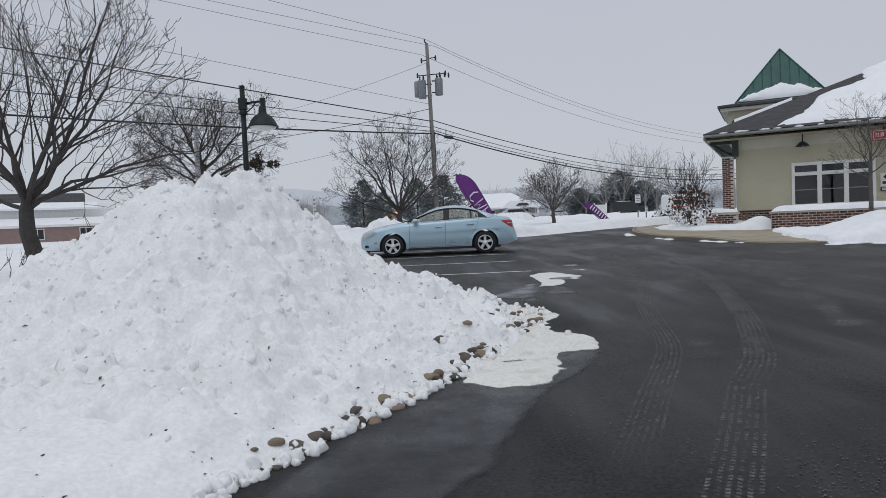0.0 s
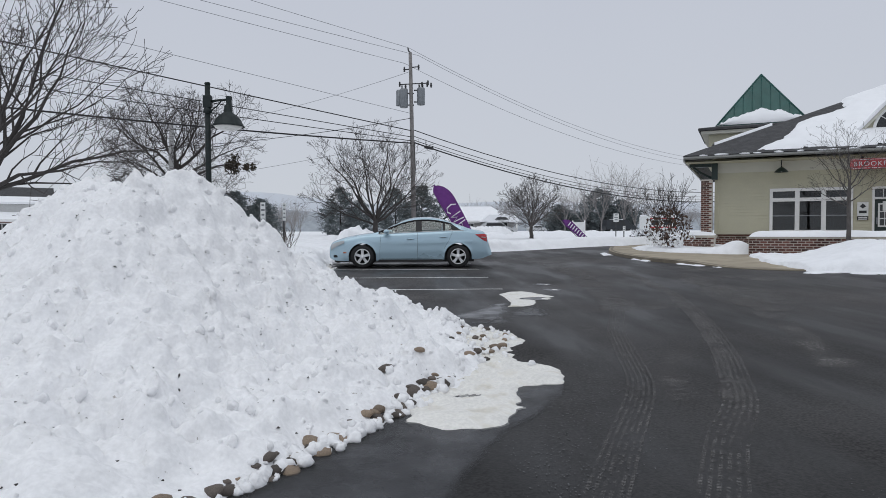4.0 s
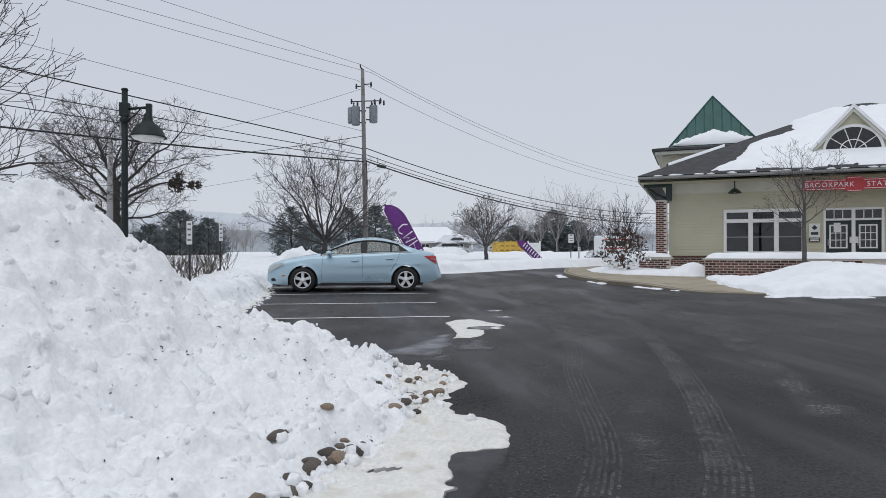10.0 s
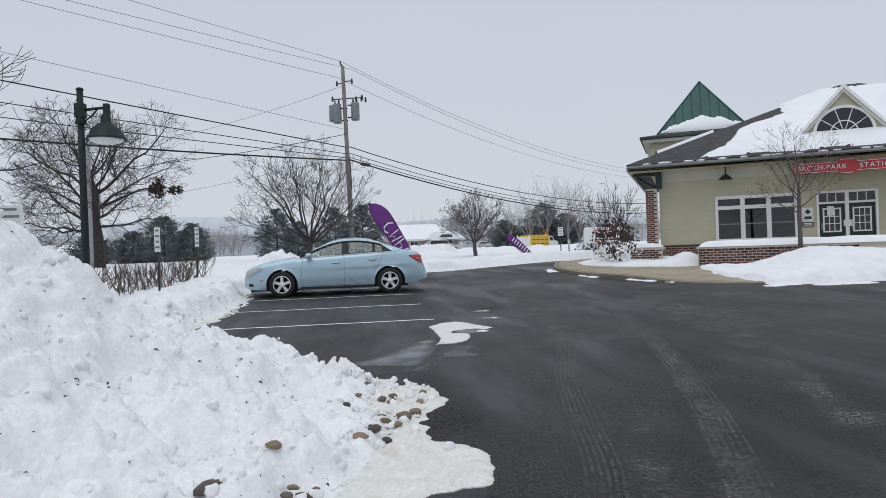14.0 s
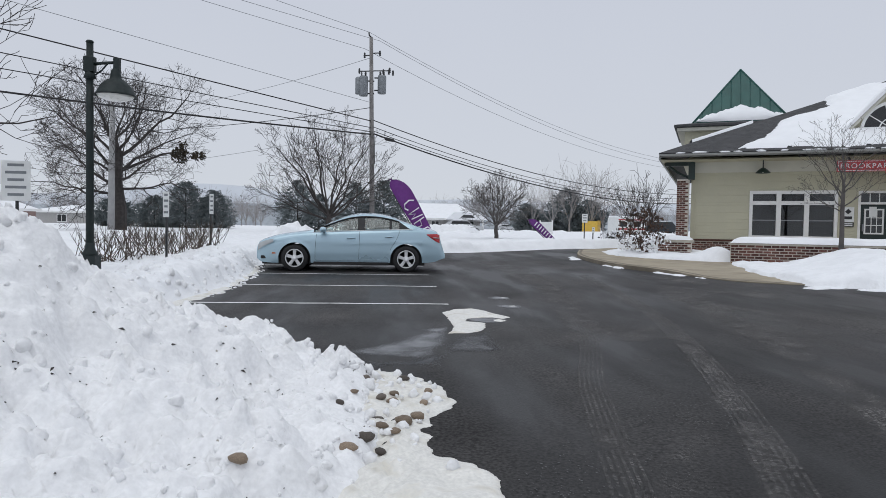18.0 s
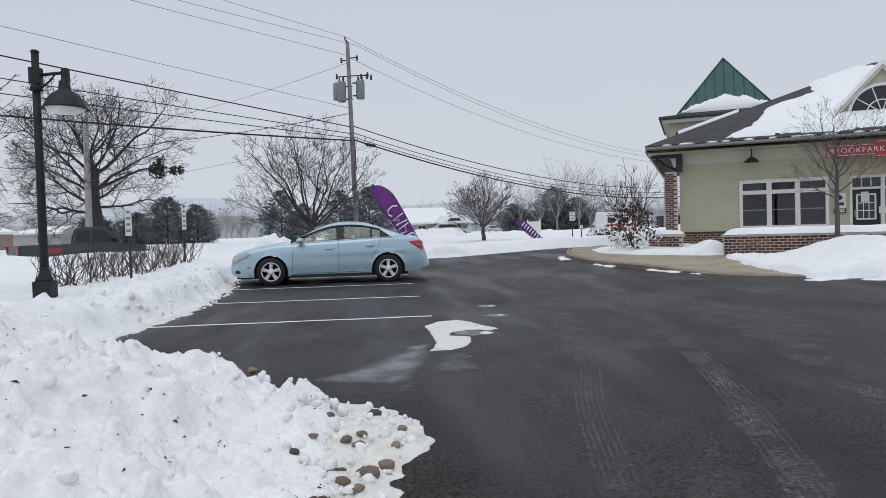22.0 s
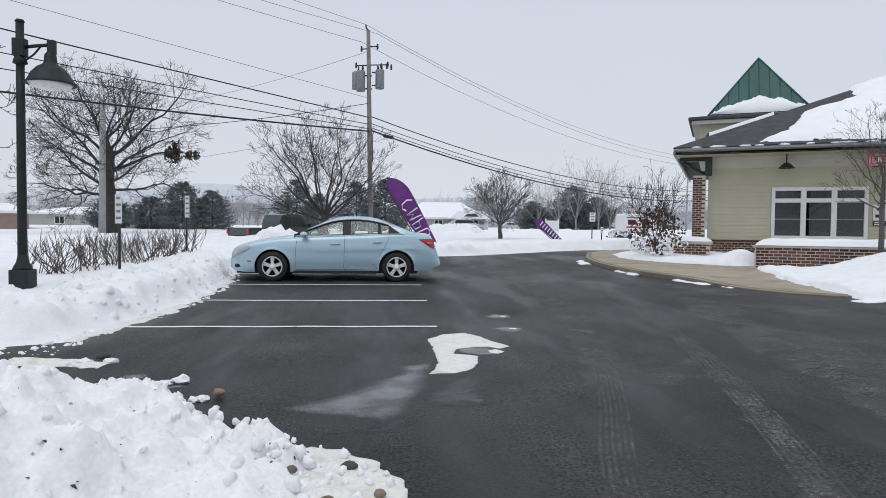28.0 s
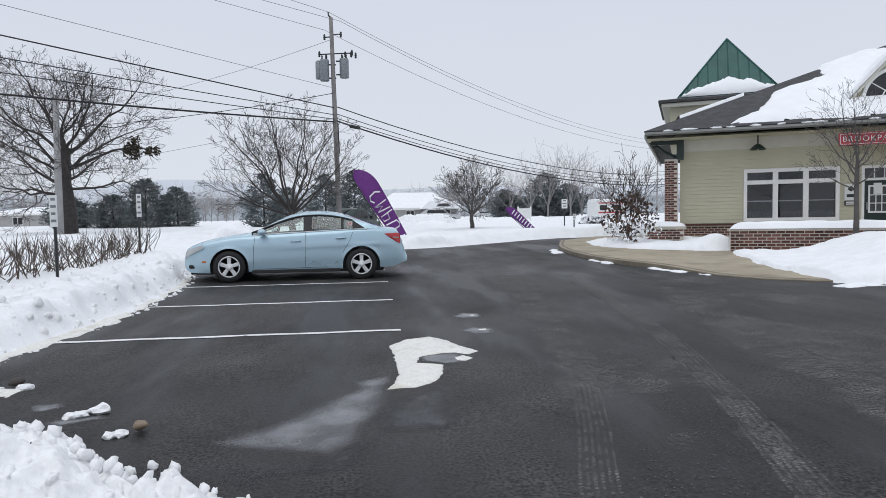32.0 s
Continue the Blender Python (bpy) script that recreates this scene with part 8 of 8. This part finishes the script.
f2 = feather(10.0, 38.0, gz(10, 38) + 0.1, 2.0, 0.42, -48, 0, "small purple feather flag fallen over in the snow", [])
emblem(f2, [([(-0.12 + 0.0 * k, 0.35 + 0.17 * k), (0.12, 0.37 + 0.17 * k)], 0.03) for k in range(8)])


# ---- vehicles in the distance ----
def pickup(m, paint, label):
    """A crew-cab pickup, nose towards +x, origin on the ground at its middle."""
    t = thing("pickup_truck", m, label, "pickup truck")
    hw = 0.98
    def shell(name, pts, y, inset=0.0, material=paint):
        bm = prism(bmesh.new(), pts, "y", -y, y)
        es = [e for e in bm.edges]
        bmesh.ops.bevel(bm, geom=es, offset=0.045, segments=2, affect="EDGES")
        return part(name, bm, material, t)
    shell("body", [(-2.85, 0.62), (-2.9, 0.72), (-2.88, 1.14), (-0.75, 1.14), (-0.7, 1.12), (1.15, 1.12), (1.4, 1.14), (2.4, 1.06), (2.78, 0.96), (2.86, 0.75), (2.85, 0.52), (2.4, 0.45), (-2.6, 0.5)], hw)
    shell("cab", [(-0.72, 1.10), (-0.66, 1.50), (-0.50, 1.82), (-0.2, 1.88), (0.7, 1.88), (0.95, 1.80), (1.45, 1.28), (1.55, 1.10)], hw - 0.14)
    for s in (-1, 1):
        y = s * (hw - 0.135)
        for nm, pts in (("rear_window", [(-0.50, 1.20), (-0.48, 1.50), (-0.38, 1.74), (0.12, 1.76), (0.12, 1.20)]), ("front_window", [(0.22, 1.20), (0.22, 1.76), (0.68, 1.76), (0.86, 1.68), (1.28, 1.22)])):
            part(nm, prism(bmesh.new(), pts, "y", min(y, y + s * 0.008), max(y, y + s * 0.008)), DARK, t)
        part("door_gap", boxed(0.155, 0.175, min(s * hw, s * (hw + 0.004)), max(s * hw, s * (hw + 0.004)), 0.6, 1.12), RUBBER_GAP, t)
        part("tail_lamp", boxed(-2.93, -2.86, min(s * (hw - 0.15), s * (hw + 0.01)), max(s * (hw - 0.15), s * (hw + 0.01)), 0.82, 1.10), TAIL_RED, t)
        part("reflective_panel", boxed(-1.95, -1.15, min(s * hw, s * (hw + 0.006)), max(s * hw, s * (hw + 0.006)), 0.78, 0.98), TAIL_RED, t)
        part("headlamp", boxed(2.68, 2.86, min(s * (hw - 0.25), s * (hw + 0.008)), max(s * (hw - 0.25), s * (hw + 0.008)), 0.80, 0.93), LENS, t)
        part("mirror", boxed(1.15, 1.27, min(s * hw, s * (hw + 0.2)), max(s * hw, s * (hw + 0.2)), 1.18, 1.38, 0.02), PLASTIC, t)
        for w in (-1.85, 1.85):
            wheel(t, pose(w, s * 0.86, 0.39), 0.39, side=s)
    part("windshield", prism(bmesh.new(), [(0.98, 1.78), (1.45, 1.27), (1.47, 1.29), (1.0, 1.80)], "y", -0.72, 0.72), DARK, t)
    part("bed_snow", boxed(-0.62, -0.45, -0.6, 0.6, 1.12, 1.32, 0.06), SNOW, t)
    part("bumper", boxed(2.78, 2.95, -0.9, 0.9, 0.48, 0.66, 0.03), STEEL, t)
    for ob in t.children:
        if ob.type == "MESH":
            for v in ob.data.vertices:
                v.co.x *= 0.92
        else:
            ob.location.x *= 0.92
    return t


def utility_truck(m, label):
    """A work truck with a boarded yellow body, nose towards +x."""
    t = thing("work_truck", m, label, "truck")
    part("chassis", boxed(-3.2, 2.8, -0.5, 0.5, 0.5, 0.75), DARK, t)
    body = part("cargo_body", boxed(-3.2, 0.6, -1.05, 1.05, 0.75, 2.25, 0.03), YELLOW, t)
    for k in range(5):
        part("stake", boxed(-3.1 + k * 0.9, -2.98 + k * 0.9, -1.09, -1.055, 0.72, 2.4), YELLOW, body)
    for zz in (0.95, 1.55):
        for k in range(4):
            part("slot", boxed(-2.9 + k * 0.9, -2.35 + k * 0.9, -1.062, -1.056, zz, zz + 0.12), DARK, body)
    cabp = prism(bmesh.new(), [(0.75, 0.6), (0.75, 2.1), (1.6, 2.1), (2.05, 1.45), (2.9, 1.3), (2.95, 0.6)], "y", -0.98, 0.98)
    bmesh.ops.bevel(cabp, geom=list(cabp.edges), offset=0.05, segments=2, affect="EDGES")
    part("cab", cabp, SIGNWHITE, t)
    part("side_window", prism(bmesh.new(), [(0.95, 1.42), (0.95, 1.95), (1.52, 1.95), (1.85, 1.42)], "y", -0.995, -0.985), DARK, t)
    part("beacon", boxed(0.85, 1.35, -0.5, 0.5, 2.12, 2.28, 0.03), mat("beacon_amber", (1.0, 0.35, 0.08), 0.3, vary=0, emit=2.5), t, "lit amber beacon")
    for w in (-2.0, 2.0):
        for s in (-1, 1):
            wheel(t, pose(w, s * 0.85, 0.42), 0.42, side=s)
    return t


def far_car(m, paint, label, van=False):
    t = thing("far_car", m, label, "car", "cars beyond the street")
    pts = ([(-2.2, 0.45), (-2.25, 1.0), (-2.1, 1.85), (0.9, 1.85), (1.5, 1.15), (2.2, 1.0), (2.25, 0.45)] if van else
           [(-2.2, 0.4), (-2.25, 0.85), (-1.9, 0.95), (-1.35, 1.45), (0.3, 1.45), (1.0, 0.95), (2.1, 0.85), (2.2, 0.4)])
    bm = prism(bmesh.new(), pts, "y", -0.85, 0.85)
    bmesh.ops.bevel(bm, geom=list(bm.edges), offset=0.06, segments=2, affect="EDGES")
    part("body", bm, paint, t)
    top = 1.72 if van else 1.36
    for s in (-1, 1):
        part("side_window", prism(bmesh.new(), [(-1.5, 1.05), (-1.35, top), (0.3, top), (0.75, 1.05)], "y", min(s * 0.852, s * 0.858), max(s * 0.852, s * 0.858)), DARK, t)
        for w in (-1.4, 1.4):
            wheel(t, pose(w, s * 0.76, 0.32), 0.32, side=s)
    part("roof_snow", boxed(-1.2, 0.3, -0.7, 0.7, 1.82 if van else 1.43, 1.92 if van else 1.52, 0.03), SNOW, t)
    return t


GREYCAR = mat("pale_car_paint", (0.50, 0.51, 0.52), 0.4, vary=0.04)
BLACKCAR = mat("black_car_paint", (0.02, 0.024, 0.03), 0.35, vary=0.04)
far_car(pose(25.4, 140.0, gz(25.4, 140.0), 0, 0, 25), GREYCAR, "pale car under snow parked by the house")
far_car(pose(8.9, 74.0, gz(8.9, 74.0), 0, 0, 8), GREYCAR, "pale car under snow parked by the house")
puddle("snow_bank", [(3.4, 65.4), (4.4, 67.6), (9.2, 67.8), (9.9, 66.2), (8.6, 65.0)], 0.0, SNOW, "ploughed bank of snow by the street before the house", "snow bank", 51, 1.1, kind="", fineness=0.16, relief=0.12, soft=0.5)
truck = pickup(pose(-20, 32, 0.3), TRUCK, "dark green pickup truck driving along the street")
work_truck = utility_truck(pose(3, 90, 1.2), "yellow-bodied work truck with a lit amber beacon on the far street")
van = far_car(pose(24, 92, 1.2), BLACKCAR, "dark van driving away on the far street", True)


def camper(x, y):
    z = gz(x, y)
    t = thing("camper", pose(x, y, z, 0, 0, 8), "white camper trailer with red stripes under snow", "camper")
    bm = boxed(-1.55, 1.55, -1.1, 1.1, 0.4, 2.05, 0.12)
    part("body", bm, SIGNWHITE, t)
    part("stripe", boxed(-1.45, 1.45, -1.112, -1.102, 0.8, 0.95), SIGNRED, t)
    part("stripe", boxed(-1.45, 1.45, -1.112, -1.102, 1.75, 1.86), SIGNRED, t)
    for wx in (-0.9, 0.6):
        part("window", boxed(wx - 0.4, wx + 0.4, -1.12, -1.102, 1.1, 1.6), DARK, t)
    part("roof_snow", boxed(-1.5, 1.5, -1.0, 1.0, 2.04, 2.20, 0.06), SNOW, t)
    for s in (-0.5, 0.5):
        wheel(t, pose(s, -1.0, 0.35), 0.35, side=-1)
        wheel(t, pose(s, 1.0, 0.35), 0.35, side=1)
    return t


camper(25.1, 68.0)
bush = leaf_cloud("snowy_brush", (17.3, 50.0, gz(17.3, 50) + 0.35), (0.98, 0.7, 0.42), 330, 0.10, BARK, None, 3)
mound = leaf_cloud("brush_snow", (17.2, 49.85, gz(17.3, 50) + 0.52), (0.85, 0.6, 0.32), 260, 0.10, SNOW, None, 5)
tagged(mound, "snow lying on a heap of brush", "snow", kind="stuff")
board = thing("board_sign", pose(14.8, 60.0, gz(14.8, 60)), "white board sign on two posts beyond the verge", "sign")
part("plate", boxed(-0.5, 0.5, -0.03, 0.03, 0.55, 1.45, 0.01), SIGNWHITE, board)
for sx in (-0.55, 0.55):
    part("post", boxed(sx - 0.05, sx + 0.05, -0.05, 0.05, -0.3, 1.6), WHITE, board)
tagged(bush, "heap of brush half buried in snow", "brush", kind="stuff")


# ---- wires: past the near side of the pole to the left, then on towards the far poles ----
PX, PY = -0.3, 42.85
for za, zl, sg, zr, r in ((7.6, 10.65, 0.05, 7.75, 0.030), (7.2, 9.1, 0.05, 7.3, 0.022), (6.95, 8.15, 0.10, 7.1, 0.022), (6.8, 6.85, 0.32, 6.75, 0.045)):
    wire((-30, 20, zl), (PX, PY, za), sg, r, CABLE)
    wire((PX, PY, za + 0.1), (48, 78, zr), 3.0, r * 0.95, CABLE)
for dx, za, zl, zr in ((-0.15, 12.9, 15.6, 10.2), (0.5, 12.4, 14.0, 9.9), (-0.4, 11.9, 13.8, 9.6)):
    wire((-30, 20, zl), (PX + dx, PY, za), 0.1, 0.012, WIRE, "thin grey power line hung from the pole")
    wire((PX + dx, PY, za), (48, 78, zr), 3.4, 0.012, WIRE, "thin grey power line hung from the pole")
wire((-30, 20, 12.0), (PX, PY, 8.7), 0.05, 0.012, WIRE, "thin grey power line hung from the pole")
wire((PX, PY, 8.4), (-18.0, 49.6, 7.4), 0.25, 0.02, CABLE, "black service cable between two poles")
wire((PX, PY, 11.4), (-24, 62, 10.4), 0.6, 0.012, WIRE, "thin grey power line hung from the pole")

wire((PX, PY, 7.0), (-24.0, 54.0, 4.5), 0.2, 0.012, WIRE, "thin grey service line hung from the pole")
case = thing("splice_case", pose(0.85, 43.65, 6.62, 0, 3, 36), "black splice case hung on the lowest cable", "splice case")
tube("body", [(-0.36, 0, 0), (-0.30, 0, 0), (0.30, 0, -0.02), (0.36, 0, -0.02)], [0.05, 0.10, 0.10, 0.05], PLASTIC, case, n=10)
tube("strap", [(-0.2, 0, 0.08), (-0.2, 0, 0.2)], 0.015, DARK, case, n=5)

# ---- bricks, last ----
BM = brick_mesh(0.188, 0.058, 0.035)
BMS = brick_mesh(0.090, 0.058, 0.035)
for parent, x0, x1, z0, z1, y, _ in BRICK_LATER:
    row, z = 0, z0 + 0.04
    while z < z1:
        x = x0 + (0.10 if row % 2 else 0.0) + 0.1
        if row % 2:
            share("brick", BMS, parent, pose(x0 + 0.05, y - 0.016, z))
            x = x0 + 0.21
        while x + 0.094 <= x1 + 0.03:
            share("brick", BM, parent, pose(x, y - 0.016, z))
            x += 0.21
        z += 0.080
        row += 1


def motions():
    walk(truck, [(t, pose(x, y, gz(x, y) - 0.23, 0, 0, turn)) for t, x, y, turn in TRUCK_WAY])
    walk(work_truck, [(t, pose(x, y, gz(x, y) - 0.45, 0, 0, turn)) for t, x, y, turn in WORK_WAY])
    walk(van, [(t, pose(x, y, gz(x, y) + 0.05, 0, 0, 4)) for t, x, y in VAN_WAY])


TRUCK_WAY = [(0.0, -46.0, 6.3, 40), (17.0, -19.7, 28.3, 40), (19.0, -16.6, 30.85, 40), (21.0, -13.59, 33.37, 40), (23.0, -10.84, 35.69, 40), (24.5, -8.93, 37.29, 40), (25.5, -7.74, 38.29, 40),
             (27.5, -5.54, 40.13, 42), (28.5, -4.3, 41.8, 52), (29.5, -2.8, 44.0, 58), (30.5, -1.6, 46.2, 60), (32.0, 0.2, 49.4, 60)]
WORK_WAY = [(0.0, -7.5, 95.0, 4), (1.0, -4.2, 95.0, 4), (6.0, 12.2, 95.0, 6), (9.0, 18.8, 95.0, 12), (13.0, 24.6, 95.0, 30), (14.4, 26.3, 95.0, 38), (16.6, 28.8, 95.0, 62), (18.0, 30.2, 95.2, 66),
            (19.4, 36.5, 97.0, 40), (21.0, 55.0, 100.0, 10), (23.0, 78.0, 103.0, 6), (32.0, 150.0, 112.0, 5)]
VAN_WAY = [(0.0, 26.4, 92.0), (2.0, 27.2, 92.0), (6.0, 29.9, 92.0), (32.0, 52.0, 94.0)]
motions()
